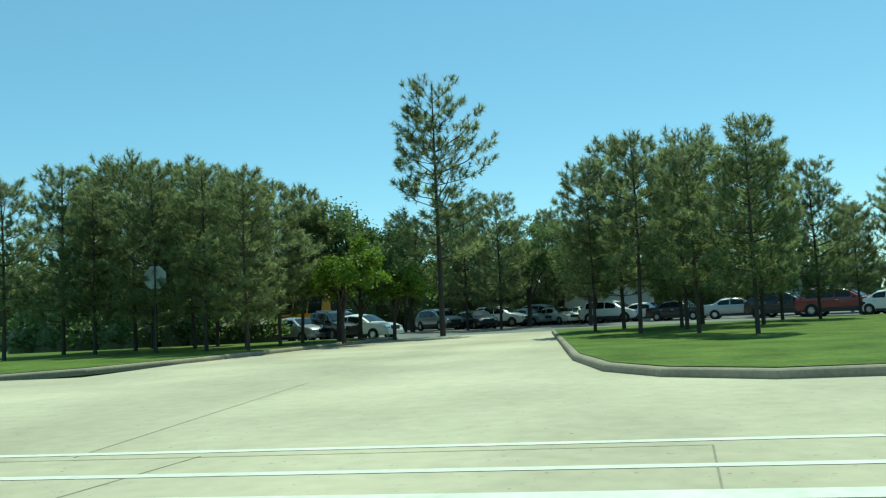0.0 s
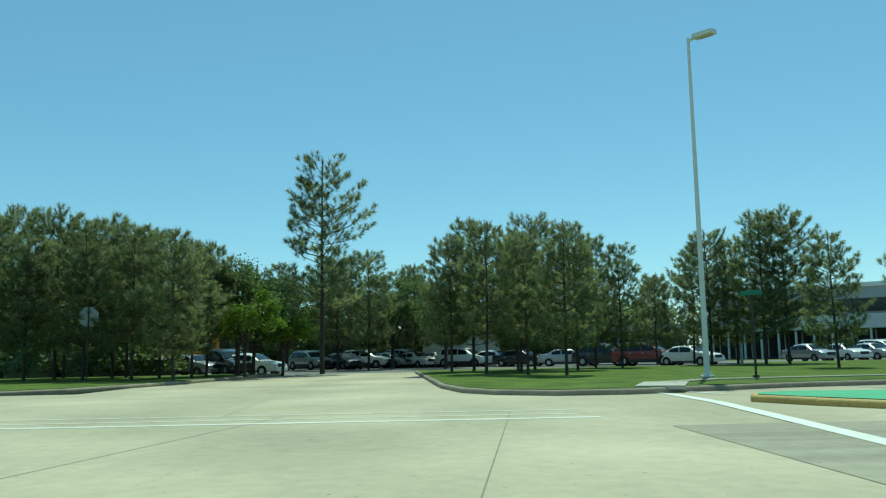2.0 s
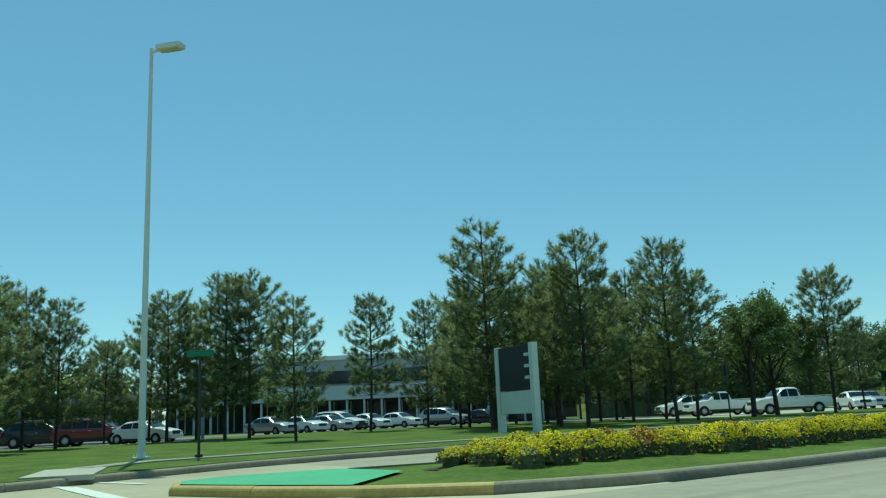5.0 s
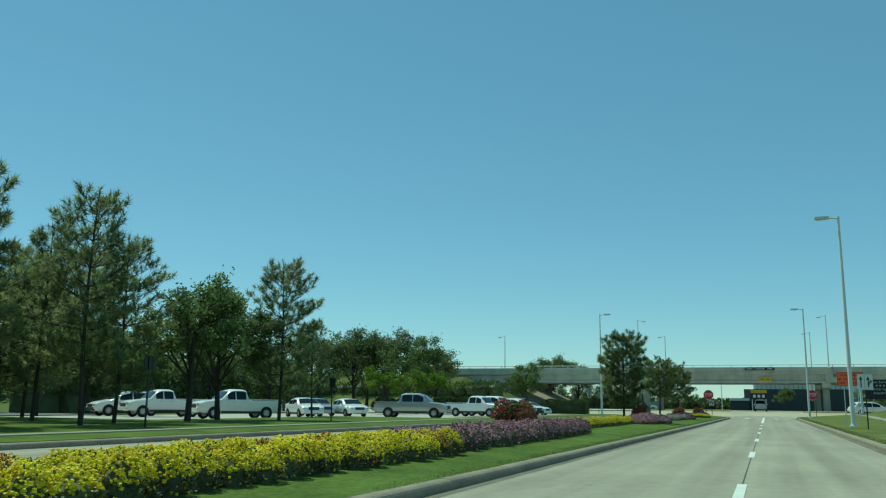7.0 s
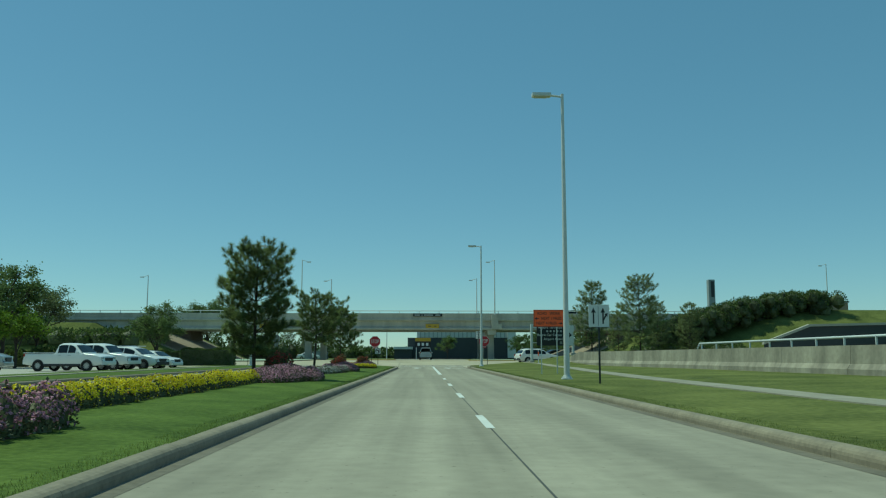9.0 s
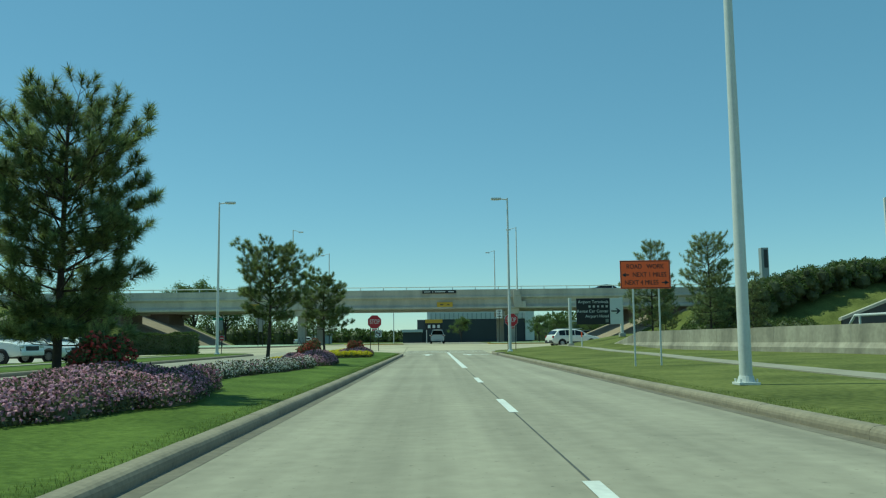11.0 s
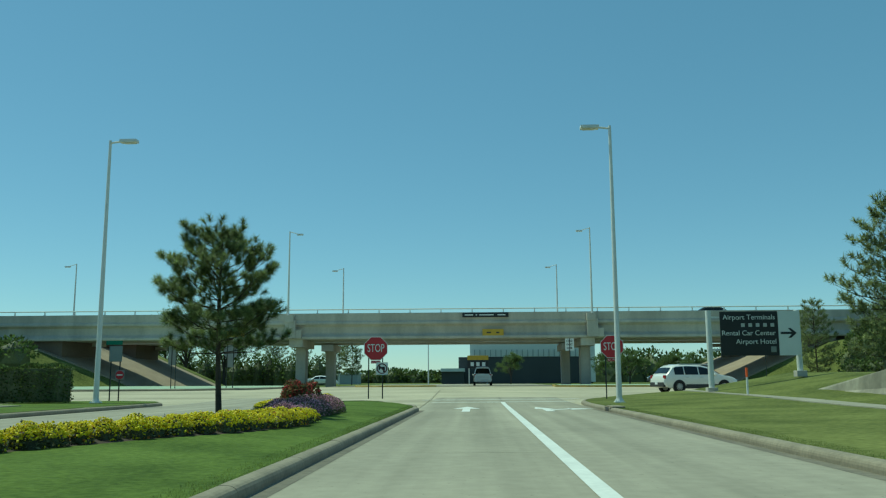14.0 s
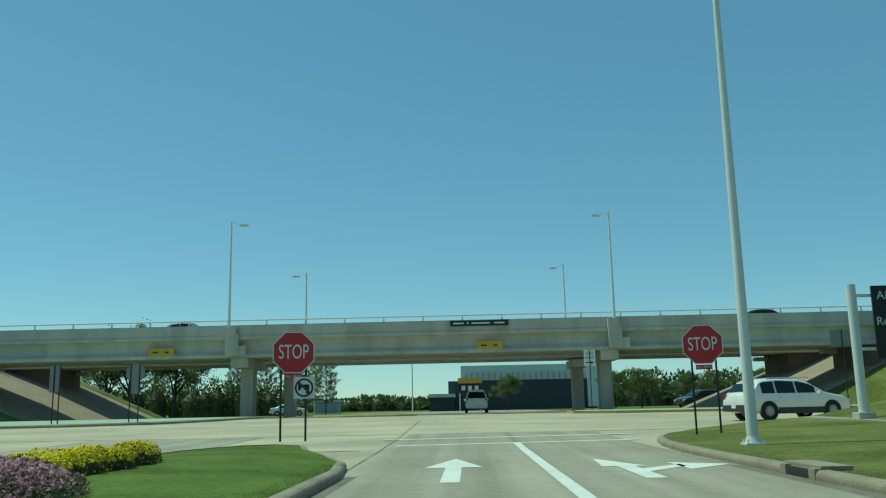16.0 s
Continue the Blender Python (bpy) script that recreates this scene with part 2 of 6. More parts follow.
SIGN_RED = material("stop_sign_red", (0.42, 0.018, 0.03), rough=0.45, vary=0.06, scale=2, fine=30, bump=0)
SIGN_WHITE = material("sign_white", (0.72, 0.73, 0.72), rough=0.45, vary=0.05, scale=2, fine=30, bump=0)
SIGN_BACK = material("sign_back_aluminium", (0.25, 0.27, 0.26), rough=0.45, metal=0.5, vary=0.1, scale=2, fine=20, bump=0)
SIGN_BLACK = material("sign_black", (0.012, 0.014, 0.017), rough=0.45, vary=0.1, scale=2, fine=30, bump=0)
SIGN_ORANGE = material("sign_orange", (0.98, 0.135, 0.030), rough=0.45, vary=0.05, scale=2, fine=30, bump=0)
SIGN_YELLOW = material("sign_yellow", (0.52, 0.33, 0.03), rough=0.5, vary=0.12, scale=2, fine=30, bump=0)
SIGN_GREEN = material("sign_green", (0.02, 0.16, 0.09), rough=0.5, vary=0.1, scale=2, fine=30, bump=0)
LAMP_LENS = material("lamp_lens", (0.55, 0.54, 0.48), rough=0.3, vary=0.05, bump=0)
RUBBER = material("tyre_rubber", (0.016, 0.016, 0.016), rough=0.85, vary=0.2, fine=30, bump=0.1)
PLASTIC = material("dark_trim_plastic", (0.035, 0.035, 0.037), rough=0.6, vary=0.1, bump=0)
RIM = material("alloy_rim", (0.52, 0.53, 0.55), rough=0.3, metal=0.8, vary=0.05, bump=0)
GLASS = material("tinted_car_glass", (0.010, 0.013, 0.015), rough=0.08, vary=0.1, bump=0, spec=0.4)
TAIL = material("red_tail_lamp", (0.30, 0.012, 0.015), rough=0.2, vary=0.1, bump=0)
HEAD = material("clear_head_lamp", (0.62, 0.64, 0.66), rough=0.12, metal=0.4, vary=0.05, bump=0)


def paint(name, base, rough=0.25, metal=0.0):
    m = material(name, base, rough=rough, metal=metal, vary=0.03, bump=0)
    m.node_tree.nodes["Principled BSDF"].inputs["Coat Weight"].default_value = 0.5
    return m


CAR = {
    "white": paint("white_car_paint", (0.84, 0.84, 0.82)),
    "pearl": paint("pearl_white_paint", (0.74, 0.73, 0.69), 0.3),
    "silver": paint("silver_car_paint", (0.42, 0.43, 0.44), 0.3, 0.5),
    "black": paint("black_car_paint", (0.015, 0.016, 0.018)),
    "red": paint("red_car_paint", (0.20, 0.025, 0.022)),
    "yellow": paint("school_bus_yellow", (0.62, 0.30, 0.02), 0.4),
    "blue": paint("dark_blue_paint", (0.03, 0.05, 0.10)),
}
BUILD_WHITE = material("white_fascia", (0.62, 0.63, 0.62), rough=0.7, vary=0.08, scale=0.4, fine=5, bump=0.05, coords="World")
BUILD_DARK = material("dark_wall_panel", (0.045, 0.05, 0.055), rough=0.7, vary=0.15, scale=0.3, fine=4, bump=0.05, coords="World")
BUILD_GLASS = material("dark_window_glass", (0.02, 0.026, 0.03), rough=0.1, vary=0.15, scale=0.3, bump=0, coords="World")
BUILD_GREY = material("grey_cladding", (0.30, 0.33, 0.34), rough=0.6, vary=0.1, scale=0.3, fine=5, bump=0.05, coords="World")


# ---- ground and roads ----
def rise(y):
    """The road climbs a little towards the cross street under the bridge."""
    return 0.55 * smoothstep((y - 62) / 40)


def verge_right(x, y):
    bank = 0.12 * smoothstep((x - 6) / 6) + 0.85 * smoothstep((x - 12.6) / 5)
    return 0.12 + 0.21 * smoothstep((x - 5) / 11) + bank * smoothstep((y - 48) / 16) * (1 - 0.75 * smoothstep((y - 78) / 14)) + rise(y)


def sheet(name, xs, ys, zf, mat, label, category, kind="structure"):
    verts = [(x, y, zf(x, y)) for y in ys for x in xs]
    w = len(xs)
    faces = [(j * w + i, j * w + i + 1, (j + 1) * w + i + 1, (j + 1) * w + i) for j in range(len(ys) - 1) for i in range(w - 1)]
    ob = new(name, mesh_of(name, verts, faces, [mat], True))
    return tagged(ob, label, category, kind=kind)


def spread(near, far, step):
    a = [-far, -far * 0.45, -far * 0.2]
    n = int(2 * near / step)
    return a + [-near + 2 * near * i / n for i in range(n + 1)] + [far * 0.2, far * 0.45, far]


sheet("ground", spread(120, 2500, 8), spread(160, 2500, 8), lambda x, y: rise(y) - 0.09, GRASS_FAR, "flat rough grass reaching the horizon", "ground")


def rows_between(a, b, step):
    n = max(1, round((b - a) / step))
    return [a + (b - a) * i / n for i in range(n + 1)]


# carriageway, opposing carriageway, junctions
sheet("road", rows_between(-1.62, 5.02, 3.4), rows_between(-46, 74, 4), lambda x, y: rise(y), ROAD, "pale worn concrete carriageway with two lanes", "road")
sheet("road_opposing", rows_between(-13.2, -6.9, 3.2), rows_between(-38, 74, 4), lambda x, y: rise(y) - 0.006, ROAD, "pale concrete carriageway beyond the planted median", "road")
sheet("road_junction", rows_between(-18.2, 40, 6), rows_between(-80, -38, 6), lambda x, y: -0.005, ROAD_PALE, "broad pale concrete junction with crosswalk lines", "road")
sheet("road_side_street", rows_between(-46, -14, 8), rows_between(-61, -48, 6.5), lambda x, y: -0.016, ROAD_PALE, "concrete side street leading to a car park", "road")
sheet("road_cross_street", rows_between(-60, 60, 10), rows_between(74, 104, 3), lambda x, y: rise(y) - 0.004, ROAD_PALE, "pale concrete cross street before the bridge", "road")
sheet("road_under_bridge", rows_between(-14.4, 9.4, 6), rows_between(104, 175, 6), lambda x, y: rise(y) - 0.008, ROAD, "concrete carriageway running on beneath the bridge", "road")
sheet("road_crossing", rows_between(-60, 45, 7), rows_between(53, 74.3, 3), lambda x, y: rise(y) - 0.014, ROAD_PALE, "pale concrete apron between the kerbed corners", "road")
sheet("car_park", rows_between(-75, -43, 8), rows_between(-72, -26, 8), lambda x, y: -0.03, ASPHALT, "grey asphalt car park among pine trees", "car park")
sheet("car_park_pickups", rows_between(-44, -27.5, 4), rows_between(-2, 62, 8), lambda x, y: 0.02, PAVE, "pale paved car park with white pickups", "car park")
sheet("car_park_far", rows_between(-27.5, -19.5, 4), rows_between(19, 62, 8), lambda x, y: 0.024, PAVE, "pale paved strip of the car park", "car park")
sheet("car_park_office", rows_between(-74, -50, 8), rows_between(-26, 22, 8), lambda x, y: -0.04, ASPHALT, "asphalt car park before the office building", "car park")


def kerb(name, line, mat=KERB, height=0.135, width=0.17, side=1, zf=rise, label="rounded concrete kerb along the road"):
    """A kerb with a rolled front edge and joints, following a line; side tells which hand the grass is on."""
    top = tagged(new(name), label, "kerb", kind="structure")
    prof = [(0.006, -0.05), (0.0, 0.05), (0.006, height - 0.052), (0.022, height - 0.026), (0.048, height - 0.009), (0.08, height), (width, height + 0.004), (width, -0.05)]
    pts = [Vector((*p, 0)) for p in line]
    # cut into pieces about three metres long
    pieces, cur, run = [], [pts[0]], 0.0
    for a, b in zip(pts, pts[1:]):
        seg = (b - a).length
        n = max(1, math.ceil(seg / 3.0)) if seg > 4 else 1
        for i in range(1, n + 1):
            cur.append(a.lerp(b, i / n))
            run += seg / n
            if run > 2.4:
                pieces.append(cur)
                cur, run = [cur[-1]], 0.0
    if len(cur) > 1:
        pieces.append(cur)

    def normal(p, k, c):
        a = c[max(0, k - 1)]
        b = c[min(len(c) - 1, k + 1)]
        d = (b - a).normalized()
        return Vector((-d.y, d.x, 0)) * side

    whole = [pieces[0][0]] + [p for c in pieces for p in c[1:]]
    nrm = [normal(p, k, whole) for k, p in enumerate(whole)]
    at = 0
    for c in pieces:
        bm = bmesh.new()
        rings = []
        for k, p in enumerate(c):
            nn = nrm[at + k]
            q = p
            if k == 0:
                q = p.lerp(c[1], min(0.4, 0.006 / max(1e-4, (c[1] - p).length)))
            z = zf(p.y)
            dz = R.uniform(-0.004, 0.004)
            rings.append([bm.verts.new((q.x + nn.x * u, q.y + nn.y * u, z + v + dz)) for u, v in prof])
        for r1, r2 in zip(rings, rings[1:]):
            for i in range(len(prof)):
                j = (i + 1) % len(prof)
                bm.faces.new((r1[i], r1[j], r2[j], r2[i]))
        bm.faces.new(rings[0])
        bm.faces.new(rings[-1][::-1])
        bmesh.ops.recalc_face_normals(bm, faces=bm.faces)
        part("kerb_stone", bm, mat, top)
        at += len(c) - 1
    return top


def arc(cx, cy, r, a0, a1, n=7):
    return [(cx + r * math.cos(radians(a0 + (a1 - a0) * i / n)), cy + r * math.sin(radians(a0 + (a1 - a0) * i / n))) for i in range(n + 1)]


def inset(outline, d):
    """The outline drawn in by d, whichever way round it runs."""
    n = len(outline)
    area = sum(outline[i][0] * outline[(i + 1) % n][1] - outline[(i + 1) % n][0] * outline[i][1] for i in range(n))
    s = 1 if area > 0 else -1
    out = []
    for i in range(n):
        p, a, c = Vector(outline[i]), Vector(outline[i - 1]), Vector(outline[(i + 1) % n])
        d1, d2 = (p - a), (c - p)
        d1 = d1.normalized() if d1.length else d2.normalized()
        d2 = d2.normalized() if d2.length else d1
        m = Vector((-(d1.y + d2.y), d1.x + d2.x)) * s
        m = m.normalized() * d / max(0.5, abs(m.normalized().dot(Vector((-d1.y, d1.x)))))
        out.append((p.x + m.x, p.y + m.y))
    return out


def lawn(name, outline, zf, mat=GRASS, label="", step=3.0, edge=0.15):
    """A lawn filling an outline inside its kerb, cut into cells so that it can follow the ground."""
    outline = inset(outline, edge)
    bm = bmesh.new()
    bm.faces.new([bm.verts.new((x, y, 0)) for x, y in outline])
    ys = [p[1] for p in outline]
    xs = [p[0] for p in outline]
    y = math.floor(min(ys) / step) * step
    while y < max(ys):
        bmesh.ops.bisect_plane(bm, geom=bm.verts[:] + bm.edges[:] + bm.faces[:], plane_co=(0, y, 0), plane_no=(0, 1, 0))
        y += step
    x = math.floor(min(xs) / step) * step
    while x < max(xs):
        bmesh.ops.bisect_plane(bm, geom=bm.verts[:] + bm.edges[:] + bm.faces[:], plane_co=(x, 0, 0), plane_no=(1, 0, 0))
        x += step
    for v in bm.verts:
        v.co.z = zf(v.co.x, v.co.y)
    bmesh.ops.recalc_face_normals(bm, faces=bm.faces)
    if sum(f.normal.z for f in bm.faces) < 0:
        bmesh.ops.reverse_faces(bm, faces=bm.faces)
    return tagged(part(name, bm, mat, smooth=True), label, "lawn", kind="structure")


# planted median between the carriageways
MED_R = [(-6.7, -42.9), (-5.2, -42.3), (-3.7, -41.5), (-2.5, -40.3), (-1.85, -38.5), (-1.6, -36), (-1.53, -18), (-1.38, 16), (-1.38, 55.5), (-1.62, 57.8), (-2.35, 60.2), (-3.1, 62.4), (-3.7, 65.0), (-4.6, 65.9), (-5.6, 65.6)]
MED_L = [(-6.6, 63.5), (-6.9, 58), (-6.9, 0), (-7.0, -36), (-7.6, -39.5), (-7.9, -41.6), (-7.5, -42.6), (-6.7, -42.9)]
kerb("kerb_median_inner", MED_R[3:], side=1)
kerb("kerb_median_nose", MED_L[-4:] + MED_R[1:4], KERB_YELLOW, side=1, label="yellow painted kerb round the median nose")
kerb("kerb_median_outer", [MED_R[-1]] + MED_L[:-3], side=1)
lawn("lawn_median", MED_R[2:] + MED_L[:-4], lambda x, y: 0.118 + rise(y) + 0.12 * smoothstep(min(x + 6.9, -1.6 - x) / 2.2) * smoothstep((y + 42) / 5) * smoothstep((64.5 - y) / 6), label="short green lawn along the planted median", step=1.0)
lawn("median_base", MED_R + MED_L[:-1], lambda x, y: 0.108 + rise(y), GRASS, "thin grass at the edges of the median", 6.0, 0.08)
lawn("median_nose_paint", MED_R[:3] + [(-5.6, -39.4), (-7.55, -39.6)] + MED_L[-3:-1], lambda x, y: 0.15, GREEN_PAINT, "mint green painted concrete median nose", 2.0)

# verge on the near side of the carriageway
VR = [(5.0, -30), (5.0, 58), (5.05, 61), (5.25, 64), (5.6, 66.2), (6.3, 68.4), (7.6, 70.2), (9.6, 71.6), (14, 73.2), (24, 75.5), (45, 79)]
kerb("kerb_right", VR, side=-1, zf=rise)
lawn("lawn_right", VR[:-1] + [(45, 79), (45, -40), (5.0, -40)], lambda x, y: verge_right(x, y), GRASS_VERGE, label="sloping green verge beside the carriageway")


def strip(name, line, width, zf, mat, label, category="sidewalk", lift=0.025):
    verts, faces = [], []
    pts = []
    for a, b in zip(line, line[1:]):
        n = max(1, round(math.dist(a, b) / 1.5))
        pts += [(a[0] + (b[0] - a[0]) * i / n, a[1] + (b[1] - a[1]) * i / n) for i in range(n)]
    pts.append(line[-1])
    for k, p in enumerate(pts):
        a, b = pts[max(0, k - 1)], pts[min(len(pts) - 1, k + 1)]
        d = Vector((b[0] - a[0], b[1] - a[1])).normalized()
        for s in (-1, 1):
            x, y = p[0] - d.y * s * width / 2, p[1] + d.x * s * width / 2
            verts.append((x, y, zf(x, y) + lift))
    n = len(pts)
    for k in range(n - 1):
        faces.append((2 * k, 2 * k + 1, 2 * k + 3, 2 * k + 2))
    me = mesh_of(name, verts, faces, [mat])
    ob = new(name, me)
    md = ob.modifiers.new("thick", "SOLIDIFY")
    md.thickness, md.offset = 0.1, 0.9
    return tagged(ob, label, category, kind="structure")


strip("sidewalk_right", [(8.9, -30), (9.1, -4), (9.5, 12), (10.4, 28), (11.2, 38), (11.5, 45), (11.9, 55), (12.2, 62), (12.3, 68), (12.0, 72)], 0.8, verge_right, FOOTPATH, "narrow concrete footpath crossing the verge")

# far verge on the other side, with its pines
VL = [(-13.2, 61.5), (-13.2, -36.5), (-12.6, -39.5), (-11.6, -42.0), (-10.6, -44.4), (-10.7, -46.2), (-11.8, -47.6), (-13.4, -48.4), (-17, -48.9), (-37.5, -49.7), (-43, -49.9)]
kerb("kerb_far", VL, side=-1)
lawn("lawn_far", VL + [(-43, -30), (-50, -26), (-50, -2), (-27.5, -2), (-27.5, 19), (-19.5, 19), (-19.5, 61.5)], lambda x, y: 0.15, label="green lawn with scattered pine trees", step=6)
kerb("kerb_island", [(-19.5, 61.5), (-19.5, 66.0), (-16.5, 66.4), (-14.2, 65.2), (-13.2, 63.0), (-13.2, 61.5)], side=-1)
lawn("lawn_island", [(-13.2, 61.5), (-13.2, 63.0), (-14.2, 65.2), (-16.5, 66.4), (-19.5, 66), (-30, 66), (-30, 61.5)], lambda x, y: 0.15 + rise(y), label="grass corner with a street lamp")
strip("sidewalk_far", [(-14.0, -42.5), (-15.6, -40.6), (-16.2, -36), (-16.4, -10), (-16.8, 20), (-17.2, 58)], 0.7, lambda x, y: 0.15, FOOTPATH, "concrete footpath across the far lawn")
strip("ramp_corner", [(-11.15, -43.5), (-14.0, -42.5)], 1.25, lambda x, y: 0.15, PAVE, "pale concrete kerb ramp at the corner")
KL = [(-17.4, -80), (-17.4, -65.5), (-18.2, -63.6), (-20.2, -62.0), (-25, -60.7), (-31, -59.8), (-39, -58.6), (-43, -58.0)]
kerb("kerb_left_corner", KL, side=1)
lawn("lawn_left_corner", KL + [(-43, -95), (-17.4, -95)], lambda x, y: 0.15, label="grass corner under a stand of pines", step=6)
# cross street: island beneath the bridge with green paint and yellow kerb
ISL = [(7.2, 97.0), (9.5, 95.6), (14, 95.2), (24, 95.4), (40, 96.5), (40, 104), (7.6, 104)]
kerb("kerb_bridge_island", [(7.6, 104)] + ISL[:5], KERB_YELLOW, side=-1, label="worn yellow kerb round the bridge island")
lawn("bridge_island_paint", ISL, lambda x, y: rise(y) + 0.15, GREEN_FADED, "pale green painted island below the bridge", 6)
ISL2 = [(-3.4, 104), (-3.0, 101.6), (-4.2, 100.4), (-8, 100.4), (-10.2, 101.8), (-10.6, 104), (-8, 112), (-4.4, 112)]
kerb("kerb_bridge_median", ISL2 + ISL2[:1], KERB_YELLOW, side=-1, label="yellow kerbed median nose under the bridge")
lawn("bridge_median_paint", ISL2, lambda x, y: rise(y) + 0.15, GREEN_FADED, "green painted median nose under the bridge", 6)
kerb("kerb_bridge_left", [(-14.2, 104), (-14.6, 95.0), (-16.4, 91.0), (-21, 88.6), (-60, 86)], side=-1)
lawn("lawn_bridge_left", [(-14.2, 104), (-14.6, 95.0), (-16.4, 91.0), (-21, 88.6), (-60, 86), (-60, 104)], lambda x, y: rise(y) + 0.15, GREEN_FADED, "green tinted pavement beside the bridge pier", 6)


# ---- joints and road markings ----
def flat(name, polys, mat, label, category, lift=0.006, zf=None):
    """Paint lying on the road."""
    verts, faces = [], []
    for poly in polys:
        k = len(verts)
        verts += [(x, y, (zf(x, y) if zf else rise(y)) + lift) for x, y in poly]
        faces.append(tuple(range(k, k + len(poly))))
    bm = bmesh.new()
    vs = [bm.verts.new(v) for v in verts]
    for f in faces:
        bm.faces.new([vs[i] for i in f])
    bmesh.ops.recalc_face_normals(bm, faces=bm.faces)
    for f in bm.faces:
        if f.normal.z < 0:
            f.normal_flip()
    return tagged(part(name, bm, mat), label, category, kind="structure")


def bar(x0, y0, x1, y1, w):
    d = Vector((x1 - x0, y1 - y0)).normalized() * w / 2
    return [(x0 - d.y, y0 + d.x), (x0 + d.y, y0 - d.x), (x1 + d.y, y1 - d.x), (x1 - d.y, y1 + d.x)]


def long_bar(x, y0, y1, w):
    n = max(1, round((y1 - y0) / 4))
    return [bar(x, y0 + (y1 - y0) * i / n, x, y0 + (y1 - y0) * (i + 1) / n, w) for i in range(n)]


flat("joint_lane", long_bar(1.85, -44, 74, 0.021), JOINT, "dark lengthwise joint between the lanes", "joint", 0.0035)
flat("joint_cross", [bar(-1.6, y, 5.0, y + 0.1, 0.016) for y in range(-34, 74, 9)], JOINT_PALE, "dark cross joints in the concrete", "joint", 0.003)
flat("joint_junction", [bar(-5.6, -75, -5.3, -47.9, 0.014), bar(-5.3, -47.9, 8.0, -49.6, 0.016), bar(-5.4, -52, 8, -54.4, 0.014), bar(-9.5, -63, 8, -59, 0.014), bar(-13.5, -53.6, -5.5, -53.2, 0.014)], JOINT_PALE, "dark joints between junction slabs", "joint", 0.003, lambda x, y: -0.005)
flat("joint_apron", [bar(-1.53, 56.7, -1.75, 66, 0.03), bar(-1.75, 66, -2.05, 88, 0.03)], JOINT_PALE, "thin joint running on across the apron", "joint", 0.0045)
# darker band laid on the road along the median kerb
flat("gutter_left", [bar(-1.50, -36, -1.43, -18, 0.17), bar(-1.43, -18, -1.28, 16, 0.17), bar(-1.28, 16, -1.28, 56, 0.17)], GUTTER, "dark band in the gutter by the kerb", "gutter", 0.0025)
flat("gutter_right", long_bar(4.89, -29, 57, 0.2), GUTTER, "dark dirt in the gutter by the verge kerb", "gutter", 0.0025)
for y in (-28.4, -18.6, -8.8, 0.3, 8.9, 17.4):
    flat("lane_dash", [bar(1.85, y, 1.85, y + 2.7, 0.13)], PAINT, "short white lane dash", "lane marking")
flat("lane_line", long_bar(1.85, 28.2, 66.8, 0.20), PAINT, "solid white lane line before the junction", "lane marking")
flat("crosswalk_line", [bar(-1.5, 66.4, 5.4, 67.6, 0.32)], PAINT, "white crosswalk line at the stop signs", "road marking")
flat("crosswalk_line", [bar(-2.2, 70.0, 6.0, 71.3, 0.32)], PAINT, "worn white crosswalk line", "road marking", 0.005)
flat("arrow_ahead", [[(0.12, 54.6), (0.40, 54.6), (0.40, 57.6), (0.12, 57.6)], [(-0.25, 57.6), (0.77, 57.6), (0.26, 60.2)]], PAINT, "worn white straight-ahead lane arrow", "road marking")
flat("arrow_turn", [[(3.0, 54.8), (3.3, 54.8), (3.3, 57.2), (3.0, 57.2)], [(2.75, 57.2), (3.5, 57.2), (2.9, 59.4)], [(3.3, 56.0), (4.1, 57.0), (4.1, 57.5), (3.3, 56.6)], [(4.0, 56.3), (4.9, 57.3), (4.0, 58.0)]], PAINT, "worn white ahead and right lane arrow", "road marking")
for x, w in ((-5.6, 0.13), (-4.5, 0.13), (-3.6, 0.26)):
    flat("crosswalk_line", [bar(x - 0.25, -75, x - 0.1, -56, w), bar(x - 0.1, -56, x + 0.05, -46.6, w)], PAINT_WORN, "white painted line across the junction", "road marking", 0.004, lambda x, y: -0.005)
flat("edge_line", [bar(-14.0, -44.2, -10.4, -43.45, 0.16), bar(-10.4, -43.45, -6.8, -43.55, 0.3), bar(-6.8, -43.55, -2.7, -44.0, 0.3), bar(-2.7, -44.0, 9, -45.3, 0.3)], PAINT, "broad white line bending through the junction", "road marking", 0.005, lambda x, y: 0.0)
flat("edge_line", [bar(-8.6, -41.0, -1.6, -41.9, 0.16)], PAINT, "white line beside the median nose", "road marking", 0.005, lambda x, y: 0.0)
flat("edge_line", [bar(-13.0, -43.2, -9.8, -42.3, 0.16)], PAINT, "white stop line of the opposing carriageway", "road marking", 0.005, lambda x, y: 0.0)


